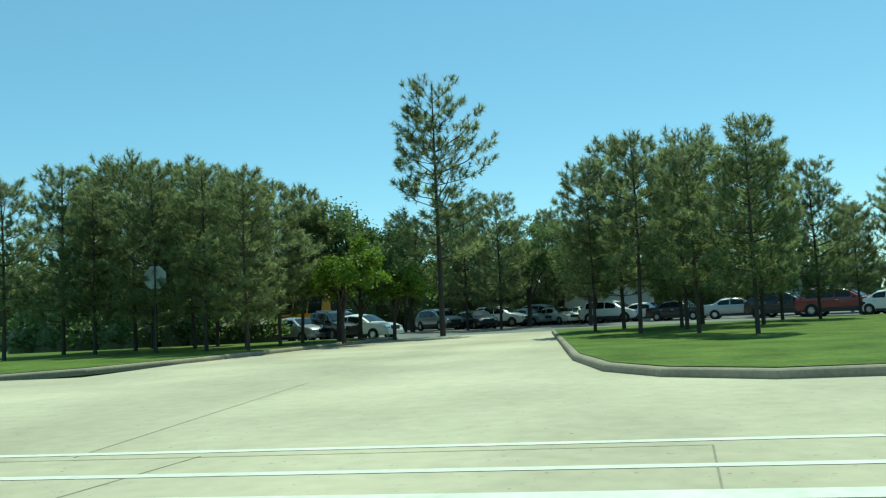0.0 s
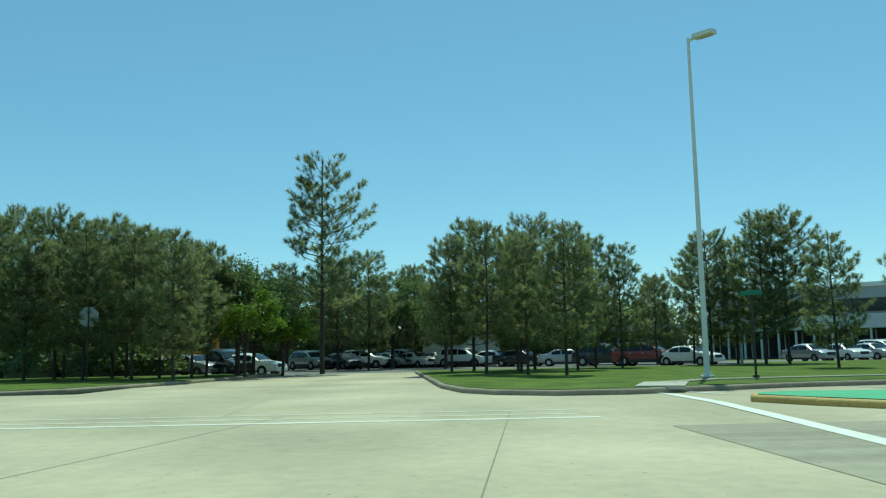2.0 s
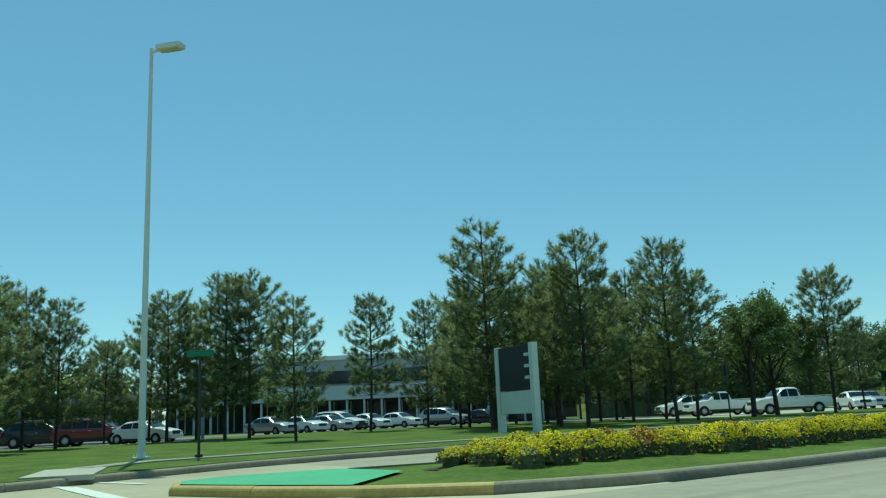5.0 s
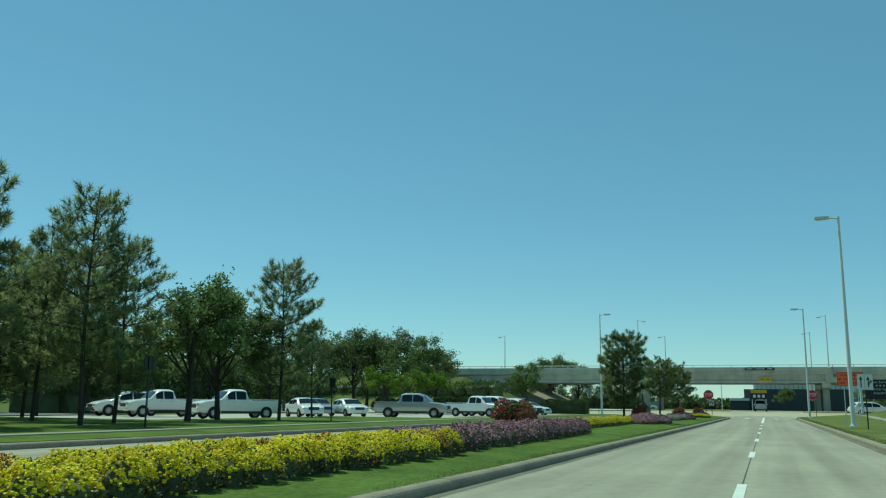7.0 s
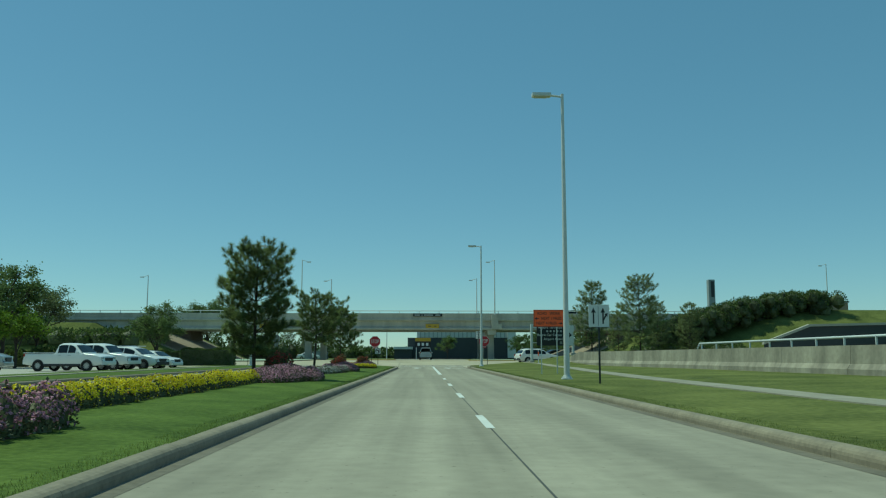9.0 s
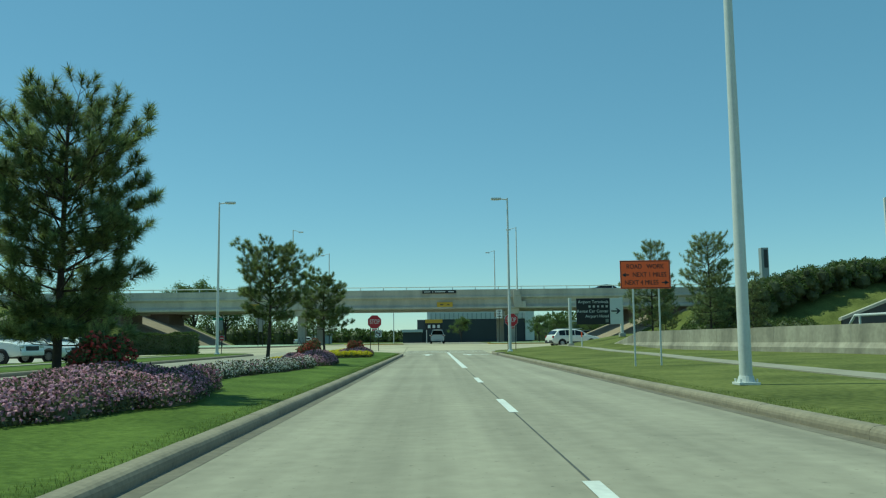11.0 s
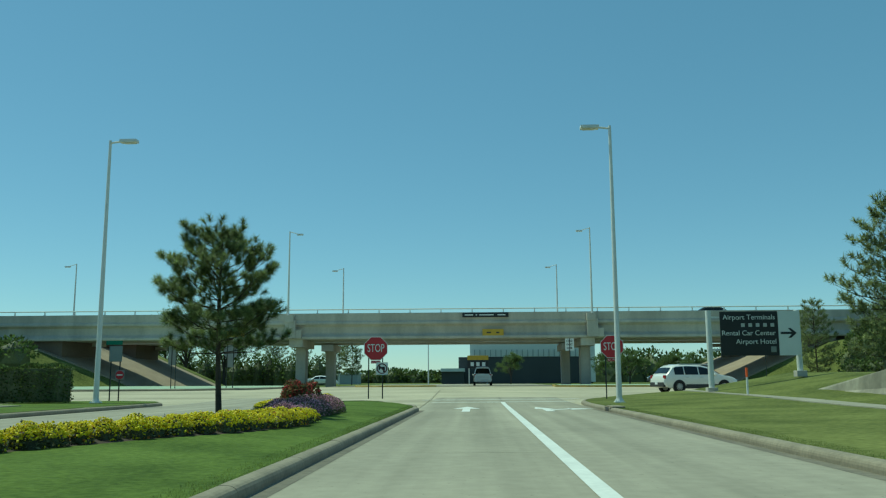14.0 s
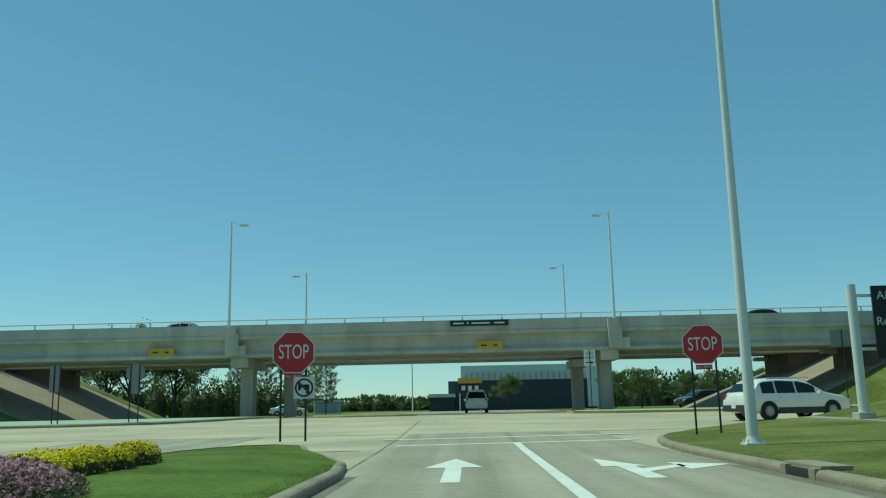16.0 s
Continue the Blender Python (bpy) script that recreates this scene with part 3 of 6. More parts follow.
# ---- barrier wall and embankments ----
def wall_run(name, x0, y0, x1, y1, z0, h, label, taper=True):
    top = tagged(new(name), label, "barrier", kind="structure")
    n = max(1, round(math.hypot(x1 - x0, y1 - y0) / 6))
    ang = math.atan2(y1 - y0, x1 - x0)
    for i in range(n):
        t0, t1 = i / n, (i + 1) / n
        a = (x0 + (x1 - x0) * t0, y0 + (y1 - y0) * t0)
        b = (x0 + (x1 - x0) * t1, y0 + (y1 - y0) * t1)
        h1 = h if not (taper and i == n - 1) else 0.15
        bm = bmesh.new()
        L = math.dist(a, b) - 0.02
        prof = [(-0.28, -0.7), (-0.26, 0.12), (-0.13, 0.32), (-0.09, 1.0), (0.09, 1.0), (0.13, 0.32), (0.26, 0.12), (0.28, -0.7)]
        r1 = [bm.verts.new((0, u, v * h if v > 0 else v)) for u, v in prof]
        r2 = [bm.verts.new((L, u, v * h1 if v > 0 else v)) for u, v in prof]
        for k in range(len(prof)):
            bm.faces.new((r1[k], r1[(k + 1) % 8], r2[(k + 1) % 8], r2[k]))
        bm.faces.new(r1[::-1])
        bm.faces.new(r2)
        bmesh.ops.recalc_face_normals(bm, faces=bm.faces)
        ob = part("barrier_panel", bm, BARRIER, top)
        ob.matrix_basis = pose(a[0], a[1], z0 + R.uniform(-0.01, 0.01), 0, 0, math.degrees(ang))
    return top


wall_run("wall_barrier", 18.9, -30, 17.1, 30, 0.42, 1.05, "long weathered concrete barrier stained with streaks", False)
wall_run("wall_barrier_end", 17.1, 30.0, 14.1, 60.5, 0.42, 1.05, "weathered concrete barrier with a sloping end")
rail = empty("guard_rail", pose(0, 0, 0), "white tubular guard rail behind the barrier", "guard rail")
for k in range(18):
    gy = 31.0 - 2.4 * k
    gx = 17.1 + (30 - gy) * 0.03 + 0.85
    part("post", boxes(((gx, gy, 1.0), (0.07, 0.07, 1.75)), bevel=0.01), GALV, rail)
bm = bmesh.new()
tube(bm, (17.92, 31.4, 1.84), (19.20, -10.2, 1.84), 0.055, n=10)
tube(bm, (17.92, 31.4, 1.84), (17.90, 32.0, 1.35), 0.05, n=10)
part("top_rail", bm, GALV, rail, smooth=True)


def embankment(name, x0, x1, front, rear, foot, label, lip=0.0):
    """An earth bank carrying the road to the bridge, falling away before and behind; front(x), rear(x): its heights."""
    n, w = 40, 11
    verts, faces = [], []
    for i in range(n + 1):
        x = x0 + (x1 - x0) * (i / n) ** 1.8
        h, k = front(x), rear(x)
        f, g = foot * (h - 0.3) / 6 + 0.4, foot * (k - 0.3) / 6 + 0.4
        m = min(h, k) - (0.3 if min(h, k) < 4.85 else 0.0)
        prof = [(106.2 - f, 0.3), (106.2 - f * 0.72, 0.3 + (h - 0.3) * 0.25), (106.2 - f * 0.4, 0.3 + (h - 0.3) * 0.62), (106.2 - f * 0.1, h - 0.06), (106.2, h), (106.2, m), (123.4, m), (123.4, k), (123.5 + lip, k - 0.02), (123.6 + lip + g * 0.5, k * 0.55), (123.6 + lip + g, 0.2)]
        for c, (y, z) in enumerate(prof):
            loose = c in (1, 2, 9)
            verts.append((x, y + (R.uniform(-0.25, 0.25) if loose else 0), z + (R.uniform(-0.1, 0.1) if loose else 0)))
    for i in range(n):
        for c in range(w - 1):
            faces.append((i * w + c, i * w + c + 1, i * w + c + w + 1, i * w + c + w))
    ob = new(name, mesh_of(name, verts, faces, [GRASS_VERGE]))
    return tagged(ob, label, "embankment", kind="structure")


def bank(foot, top, beyond=0.0, over=40):
    s = 1 if top > foot else -1
    return lambda x: 0.3 + 4.55 * min(1.0, max(0.0, (x - foot) / (top - foot))) + 1.2 * smoothstep(((x - top) * s - 1.5) / 3) + beyond * smoothstep((x * s - over) / 16)


embankment("embankment_left", -26.4, -150, bank(-31.5, -43.5), bank(-28.6, -38.9), 14, "grassy road embankment carrying the approach", 3.4)
embankment("embankment_right", 17.8, 150, bank(23.4, 33.9, 2.0), bank(19.7, 31.3, 2.0), 15, "grassy road embankment carrying the approach")


# ---- the bridge ----
bridge = empty("overpass_bridge", pose(0, 0, 0), "long pale concrete road overpass with steel rail", "bridge", kind="structure")
XL, XR = -60.0, 42.0


def span(y0, y1, zb):
    top = zb + 2.45
    # outer fascia: parapet, drip edge and girder
    for yy, s in ((y0, 1), (y1, -1)):
        bm = bmesh.new()
        prof = [(0.75, 0.0), (0.10, 0.0), (0.06, 0.05), (0.06, 0.24), (0.36, 0.50), (0.40, 0.60), (0.40, 1.18), (0.20, 1.34), (-0.04, 1.38), (-0.06, 1.42), (-0.06, 1.58), (-0.02, 1.64), (0.05, 1.70), (0.02, 2.43), (0.05, 2.45), (0.24, 2.45), (0.30, 1.75), (0.75, 1.7)]
        prism(bm, prof, XL, XR, lambda u, v, w: (w, yy + s * u, zb + v))
        part("parapet_girder", bm, CONCRETE, bridge, "pale cast concrete parapet and girder")
    part("deck_slab", boxes((((XL + XR) / 2, (y0 + y1) / 2, zb + 1.62), (XR - XL, y1 - y0 - 0.7, 0.22))), CONCRETE, bridge)
    n = 4
    for i in range(1, n):
        y = y0 + (y1 - y0) * i / n
        bm = bmesh.new()
        prof = [(-0.35, 0), (0.35, 0), (0.35, 0.18), (0.12, 0.38), (0.12, 1.2), (0.4, 1.5), (-0.4, 1.5), (-0.12, 1.2), (-0.12, 0.38), (-0.35, 0.18)]
        prism(bm, prof, XL, XR, lambda u, v, w: (w, y + u, zb + v))
        part("inner_girder", bm, CONCRETE, bridge)
    # handrail
    bm = bmesh.new()
    tube(bm, (XL, y0 + 0.14, top + 0.36), (XR, y0 + 0.14, top + 0.36), 0.055, n=8)
    part("handrail", bm, GALV, bridge, "galvanised steel rail")
    post = None
    x = XL + 1.2
    while x < XR:
        if post is None:
            bm = boxes(((0, 0, 0.18), (0.09, 0.09, 0.36)), ((0, 0, 0.01), (0.22, 0.16, 0.02)))
            post = part("rail_post", bm, GALV, bridge)
        else:
            o = post.copy()
            scene.collection.objects.link(o)
            o.parent = bridge
            post = o
        post.matrix_basis = pose(x, y0 + 0.14, top)
        x += 2.95


span(106.0, 112.4, 5.02)
span(117.4, 123.0, 5.15)
for y0, y1, px in ((106.0, 112.4, (-16.6, 11.05)), (117.4, 123.0, (-15.6, 10.3))):
    for x in px:
        part("bent_cap", boxes(((x, (y0 + y1) / 2, 4.66), (1.3, y1 - y0 - 0.5, 0.72)), bevel=0.04), CONCRETE, bridge)
        for y in ((y0 + y1) / 2,):
            part("pier", boxes(((x, y, 2.35), (0.98, 1.3, 4.0)), bevel=0.1), CONCRETE, bridge, "shaded square concrete pier")
# lamp brackets on the face
for x in (-17.05, 11.45):
    part("lamp_bracket", boxes(((x, 105.83, 5.95), (1.0, 0.5, 1.7)), ((x + 0.55, 105.88, 5.5), (1.0, 0.4, 0.8)), ((x - 0.1, 105.8, 6.95), (0.85, 0.62, 0.7)), bevel=0.03), CONCRETE, bridge, "stepped concrete bracket below a lamp")
# sloped paving at the abutments, set askew to the deck
for s, f0, t0, f1, t1 in ((-1, -31.5, -43.5, -28.6, -38.9), (1, 23.4, 33.9, 19.7, 31.3)):
    bm = bmesh.new()
    ends = []
    for y, xf, xt in ((106.15, f0, t0), (123.45, f1, t1)):
        ends.append([bm.verts.new((x, y, z)) for x, z in ((xf, 0.3), (xf, 0.44), (xt, 4.97), (xt, 0.3))])
    for k in range(4):
        bm.faces.new((ends[0][k], ends[0][(k + 1) % 4], ends[1][(k + 1) % 4], ends[1][k]))
    bm.faces.new(ends[0])
    bm.faces.new(ends[1][::-1])
    bmesh.ops.recalc_face_normals(bm, faces=bm.faces)
    part("slope_paving", bm, BRICKISH, bridge, "tan sloped paving under the bridge end")
    # abutment walls between the paving and the deck, their faces along the slope
    for y0, y1 in ((106.75, 111.65), (118.15, 122.25)):
        def face(y):
            k = (y - 106.15) / 17.3
            foot, top = f0 + (f1 - f0) * k, t0 + (t1 - t0) * k
            return foot + (top - foot) * 0.68

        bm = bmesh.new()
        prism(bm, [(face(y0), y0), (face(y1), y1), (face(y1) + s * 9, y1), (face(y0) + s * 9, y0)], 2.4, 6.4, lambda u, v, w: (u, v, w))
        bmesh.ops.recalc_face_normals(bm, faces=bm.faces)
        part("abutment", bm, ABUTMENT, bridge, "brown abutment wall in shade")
        part("bearing_seat", boxes(((face(y1) - s * 0.55, y1 - 0.55, 4.83), (1.1, 0.9, 0.34)), bevel=0.02), CONCRETE, bridge)


def lettering(text, size, mat, parent, m, align="CENTER", name="lettering", label="", extrude=0.004):
    cu = bpy.data.curves.new(name, "FONT")
    cu.body, cu.size, cu.align_x, cu.align_y, cu.extrude = text, size, align, "CENTER", extrude
    tmp = bpy.data.objects.new(name, cu)
    scene.collection.objects.link(tmp)
    me = bpy.data.meshes.new_from_object(tmp.evaluated_get(bpy.context.evaluated_depsgraph_get()))
    bpy.data.objects.remove(tmp)
    me.materials.clear()
    me.materials.append(mat)
    ob = new(name, me)
    ob.parent = parent
    ob.matrix_basis = m
    return tagged(ob, label)


def width_of(text, size):
    cu = bpy.data.curves.new("ruler", "FONT")
    cu.body, cu.size = text, size
    tmp = bpy.data.objects.new("ruler", cu)
    scene.collection.objects.link(tmp)
    me = bpy.data.meshes.new_from_object(tmp.evaluated_get(bpy.context.evaluated_depsgraph_get()))
    w = max(v.co.x for v in me.vertices)
    bpy.data.objects.remove(tmp)
    bpy.data.meshes.remove(me)
    return w


def line_of_words(text, size, mat, parent, x, y, z, align, squeeze=1.0):
    """Each word of a line as a part of its own."""
    total = width_of(text, size) * squeeze
    start = x - total if align == "RIGHT" else x - total / 2
    at = 0
    for word in text.split():
        k = text.index(word, at)
        w = width_of(text[:k + len(word)], size) - width_of(word, size) if k else 0.0
        ob = lettering(word, size, mat, parent, pose(start + w * squeeze, y, z, 90), "LEFT", "lettering_word")
        ob.scale = (squeeze, 1, 1)
        at = k + len(word)


board = empty("bridge_name_board", pose(1.45, 105.9, 7.2), "dark street name board on the bridge face", "street sign")
part("panel", boxes(((0, 0, 0), (4.35, 0.08, 0.42)), bevel=0.02), SIGN_BLACK, board)
for x, w in ((-1.55, 0.8), (-0.85, 0.14), (0.1, 1.35), (1.5, 0.75)):
    part("bar_mark", boxes(((x, -0.05, 0), (w, 0.02, 0.10))), SIGN_WHITE, board, "white bars of lettering")
for x in (2.15, -22.5):
    pl = empty("clearance_plate", pose(x, 106.1, 5.55), "yellow clearance plate on the bridge girder", "road sign", "clearance plates")
    part("panel", boxes(((0, 0, 0), (2.0, 0.06, 0.66)), bevel=0.02), SIGN_YELLOW, pl)
    for bx, w in ((-0.4, 0.42), (0.45, 0.3)):
        part("bar_mark", boxes(((bx, -0.04, 0), (w, 0.02, 0.12))), PLASTIC, pl)


# ---- street lamps ----
def street_lamp(x, y, z, h, arm, label, r=0.12, group="street lamps", spread_arm=1.1):
    """Tapered steel pole on a bolted base, with a short arm and a shoebox head; arm: degrees from +x."""
    lamp = empty("street_lamp", pose(x, y, z), label, "street lamp", group)
    bm = bmesh.new()
    tube(bm, (0, 0, 0.05), (0, 0, h), r, r * 0.5, 16, False)
    part("pole", bm, GALV, lamp, "grey tapered steel pole", True)
    bm = bmesh.new()
    box(bm, (0, 0, 0.03), (0.40, 0.40, 0.05), 0.01)
    tube(bm, (0, 0, 0.05), (0, 0, 0.17), r * 1.4, r * 1.12, 16)
    part("base", bm, GALV, lamp)
    for sx in (-1, 1):
        for sy in (-1, 1):
            part("bolt", tube(bmesh.new(), (sx * 0.15, sy * 0.15, 0.04), (sx * 0.15, sy * 0.15, 0.12), 0.018, n=6), GALV, lamp)
    rot = Matrix.Rotation(radians(arm), 4, "Z")
    bm = bmesh.new()
    tube(bm, (0, 0, h - 0.12), (spread_arm * 0.45, 0, h - 0.06), 0.045, n=8)
    o = part("arm", bm, GALV, lamp)
    o.matrix_basis = rot
    bm = bmesh.new()
    box(bm, (spread_arm * 0.78, 0, h - 0.05), (0.78, 0.36, 0.15), 0.04)
    o = part("lamp_head", bm, GALV, lamp, "pale shoebox lamp head")
    o.matrix_basis = rot
    part("lens", boxes(((spread_arm * 0.82, 0, h - 0.135), (0.5, 0.28, 0.03)), bevel=0.01), LAMP_LENS, o)
    return lamp


street_lamp(6.40, 60.7, verge_right(6.4, 60.7), 11.6, 180, "tall grey street lamp near the stop sign")
street_lamp(6.54, 12.7, verge_right(6.54, 12.7), 11.6, 180, "tall grey street lamp on the verge")
street_lamp(-15.8, 62.1, 0.15, 11.7, 0, "tall grey street lamp on the grass island")
street_lamp(-17.9, -40.0, 0.15, 11.75, 40, "tall grey street lamp at the street corner", 0.10, spread_arm=0.8)


def bridge_lamp(x, y, z0, z1, side, label):
    lamp = empty("bridge_lamp", pose(x, y, z0), label, "street lamp", "lamps on the bridge")
    h = z1 - z0
    part("pole", tube(bmesh.new(), (0, 0, 0), (0, 0, h), 0.11, 0.06, 10, False), GALV, lamp, smooth=True)
    part("arm", tube(bmesh.new(), (0, 0, h - 0.05), (side * 0.75, 0, h - 0.25), 0.035, n=8), GALV, lamp)
    part("lamp_head", boxes(((side * 1.0, 0, h - 0.33), (0.62, 0.24, 0.16)), bevel=0.05), GALV, lamp)


bridge_lamp(-17.3, 105.75, 7.3, 15.4, 1, "slim steel lamp on the bridge parapet")
bridge_lamp(11.45, 105.75, 7.3, 15.45, -1, "slim steel lamp on the bridge parapet")
bridge_lamp(-14.75, 122.85, 7.6, 14.05, -1, "slim steel lamp on the far parapet")
bridge_lamp(9.82, 122.85, 7.6, 14.25, -1, "slim steel lamp on the far parapet")
bridge_lamp(-44, 118, 6.3, 14.2, -1, "slim steel lamp on the bridge approach")
bridge_lamp(67.6, 118, 6.1, 16.4, -1, "slim steel lamp on the bridge approach")


# ---- signs ----
def octagon(r, d):
    bm = bmesh.new()
    pts = [(r * math.cos(radians(22.5 + 45 * i)), r * math.sin(radians(22.5 + 45 * i))) for i in range(8)]
    return prism(bm, pts, -d / 2, d / 2, lambda u, v, w: (u, w, v))


def stop_sign(x, y, z, turn, label, extra=True, zc=2.28):
    s = empty("stop_sign", pose(x, y, z, 0, 0, turn), label, "stop sign", "stop signs")
    for px in (-0.32, 0.32):
        part("post", boxes(((px, 0.04, 1.3), (0.055, 0.04, 2.6)), bevel=0.008), DARK_POST, s)
    part("rim", octagon(0.58, 0.012), SIGN_WHITE, s, "white octagonal border").matrix_basis = pose(0, -0.004, zc)
    face = part("face", octagon(0.555, 0.012), SIGN_RED, s, "red octagonal face")
    face.matrix_basis = pose(0, -0.010, zc)
    lettering("STOP", 0.41, SIGN_WHITE, s, pose(0, -0.022, zc, 90), label="white STOP lettering").scale = (0.80, 1.28, 1)
    part("sign_back", octagon(0.57, 0.008), SIGN_BACK, s).matrix_basis = pose(0, 0.012, zc)
    if extra:
        part("lower_plate", boxes(((0, -0.008, zc - 0.62), (0.44, 0.012, 0.13)), bevel=0.004), SIGN_RED, s)
        line_of_words("ALL WAY", 0.10, SIGN_WHITE, s, 0, -0.018, zc - 0.62, "CENTER")
    return s


stop_sign(-4.0, 64.75, 0.24 + rise(64.75), 8, "red stop sign on two dark posts, median end")
stop_sign(7.05, 66.35, verge_right(7.05, 66.35) - 0.06, -14, "red stop sign on two dark posts, grassy corner", zc=2.5)


def disc(r, d, n=28):
    bm = bmesh.new()
    return prism(bm, [(r * math.cos(2 * math.pi * i / n), r * math.sin(2 * math.pi * i / n)) for i in range(n)], -d / 2, d / 2, lambda u, v, w: (u, w, v))


nl = empty("no_left_turn_sign", pose(-3.70, 64.68, 0.22 + rise(64.7), 0, 0, 4), "white square no-left-turn sign below the stop sign", "road sign")
part("plate", boxes(((0, -0.03, 1.38), (0.54, 0.012, 0.56)), bevel=0.03), SIGN_WHITE, nl)
bm = bmesh.new()
for i in range(28):
    a0, a1 = 2 * math.pi * i / 28, 2 * math.pi * (i + 1) / 28
    vs = [bm.verts.new((r * math.cos(a), -0.042, 1.38 + r * math.sin(a))) for r, a in ((0.24, a0), (0.24, a1), (0.19, a1), (0.19, a0))]
    bm.faces.new(vs)
part("ring", bm, SIGN_FADED, nl, "dark faded red ring")
part("slash", boxes(((0, -0.044, 1.38), (0.40, 0.006, 0.05))), SIGN_FADED, nl).matrix_basis = Matrix.Translation((0, 0, 1.38)) @ Matrix.Rotation(radians(45), 4, "Y") @ Matrix.Translation((0, 0, -1.38))
part("arrow", boxes(((0.09, -0.041, 1.32), (0.085, 0.005, 0.2)), ((0.0, -0.041, 1.42), (0.26, 0.005, 0.085)), ((-0.12, -0.041, 1.42), (0.07, 0.005, 0.2))), SIGN_BLACK, nl)
part("bracket", boxes(((0, 0.0, 1.38), (0.06, 0.05, 0.5))), DARK_POST, nl)

# large airport direction sign
big = empty("airport_direction_sign", pose(12.2, 68.4, 0), "large black airport direction sign with white arrow panel", "road sign")
for px in (0.0, 4.35):
    zb = verge_right(12.2 + px, 68.4) - 0.05
    bm = bmesh.new()
    tube(bm, (px, 0.06, zb), (px, 0.06, 4.45), 0.14, n=16, caps=False)
    part("post", bm, GALV, big, "grey steel post", True)
    part("post_foot", boxes(((px, 0.06, zb + 0.12), (0.5, 0.5, 0.3)), bevel=0.03), CONCRETE, big)
part("black_panel", boxes(((1.92, -0.12, 3.29), (2.82, 0.07, 2.18)), bevel=0.01), SIGN_BLACK, big)
part("arrow_panel", boxes(((3.86, -0.118, 3.29), (1.03, 0.07, 2.18)), bevel=0.01), SIGN_WHITE, big, "pale panel with black arrow")
line_of_words("Airport Terminals", 0.35, SIGN_WHITE, big, 3.2, -0.165, 4.08, "RIGHT")
line_of_words("Rental Car Center", 0.35, SIGN_WHITE, big, 3.2, -0.165, 3.30, "RIGHT")
line_of_words("Airport Hotel", 0.35, SIGN_WHITE, big, 3.2, -0.165, 2.88, "RIGHT")
part("emblem", boxes(((3.06, -0.16, 2.50), (0.26, 0.02, 0.28)), bevel=0.01), SIGN_BACK, big, "small grey square emblem")
for i in range(5):
    part("terminal_mark", boxes(((1.62 + i * 0.36, -0.16, 3.70), (0.18, 0.02, 0.18)), bevel=0.02), SIGN_PALE, big)
bm = bmesh.new()
prism(bm, [(-0.42, -0.055), (0.12, -0.055), (-0.06, -0.24), (0.08, -0.24), (0.36, 0), (0.08, 0.24), (-0.06, 0.24), (0.12, 0.055), (-0.42, 0.055)], -0.166, -0.156, lambda u, v, w: (3.86 + u, w, 3.30 + v))
part("arrow", bm, SIGN_BLACK, big)
for z in (2.5, 4.1):
    part("rail", boxes(((2.18, -0.03, z), (4.3, 0.07, 0.09))), GALV, big)

# orange road works sign
orange = empty("road_work_sign", pose(7.45, 23.6, verge_right(7.45, 23.6) - 0.04), "orange road work sign on two thin steel posts", "road sign")
for px in (-0.40, 0.42):
    part("post", boxes(((px, 0.03, 1.6), (0.05, 0.035, 3.2)), bevel=0.006), GALV, orange)
part("panel", boxes(((0, 0, 2.92), (1.60, 0.012, 0.9)), bevel=0.004), SIGN_ORANGE, orange)
bm = bmesh.new()
for c, s in (((0, -0.009, 3.345), (1.54, 0.004, 0.02)), ((0, -0.009, 2.495), (1.54, 0.004, 0.02)), ((-0.775, -0.009, 2.92), (0.02, 0.004, 0.85)), ((0.775, -0.009, 2.92), (0.02, 0.004, 0.85))):
    box(bm, c, s)
part("border", bm, SIGN_BLACK, orange)
for txt, x, z in (("ROAD   WORK", 0, 3.17), ("NEXT 1 MILES", 0.13, 2.91), ("NEXT 4 MILES", -0.13, 2.66)):
    line_of_words(txt, 0.205, SIGN_BLACK, orange, x, -0.012, z, "CENTER", 0.86)
for x, s, z in ((-0.62, -1, 2.91), (0.62, 1, 2.66)):
    bm = bmesh.new()
    prism(bm, [(-0.1, -0.02), (0.0, -0.02), (0.0, -0.07), (0.12, 0), (0.0, 0.07), (0.0, 0.02), (-0.1, 0.02)], -0.014, -0.008, lambda u, v, w: (x + s * u, w, z + v))
    part("arrow", bm, SIGN_BLACK, orange)

# lane use sign
lane = empty("lane_arrow_sign", pose(6.72, 7.2, verge_right(6.7, 7.2) - 0.03), "white lane-use sign with two black arrows", "road sign")
part("post", boxes(((0, 0.03, 1.3), (0.06, 0.045, 2.6)), bevel=0.008), DARK_POST, lane)
part("panel", boxes(((0, 0, 2.27), (0.68, 0.012, 0.74)), bevel=0.02), SIGN_WHITE, lane)
part("divider", boxes(((-0.02, -0.009, 2.27), (0.012, 0.004, 0.66))), SIGN_BLACK, lane)
for x in (-0.18, 0.14):
    bm = bmesh.new()
    pts = [(-0.025, 2.0), (0.025, 2.0), (0.025, 2.38), (0.085, 2.36), (0, 2.54), (-0.085, 2.36), (-0.025, 2.38)]
    if x > 0:
        pts = [(-0.025, 2.0), (0.025, 2.0), (0.025, 2.1), (0.11, 2.26), (0.14, 2.22), (0.155, 2.36), (0.045, 2.33), (0.075, 2.3), (0.025, 2.2), (0.025, 2.38), (0.07, 2.37), (0, 2.54), (-0.085, 2.36), (-0.025, 2.38)]
    prism(bm, pts, -0.012, -0.007, lambda u, v, w: (x + u, w, v))
    part("arrow", bm, SIGN_BLACK, lane)

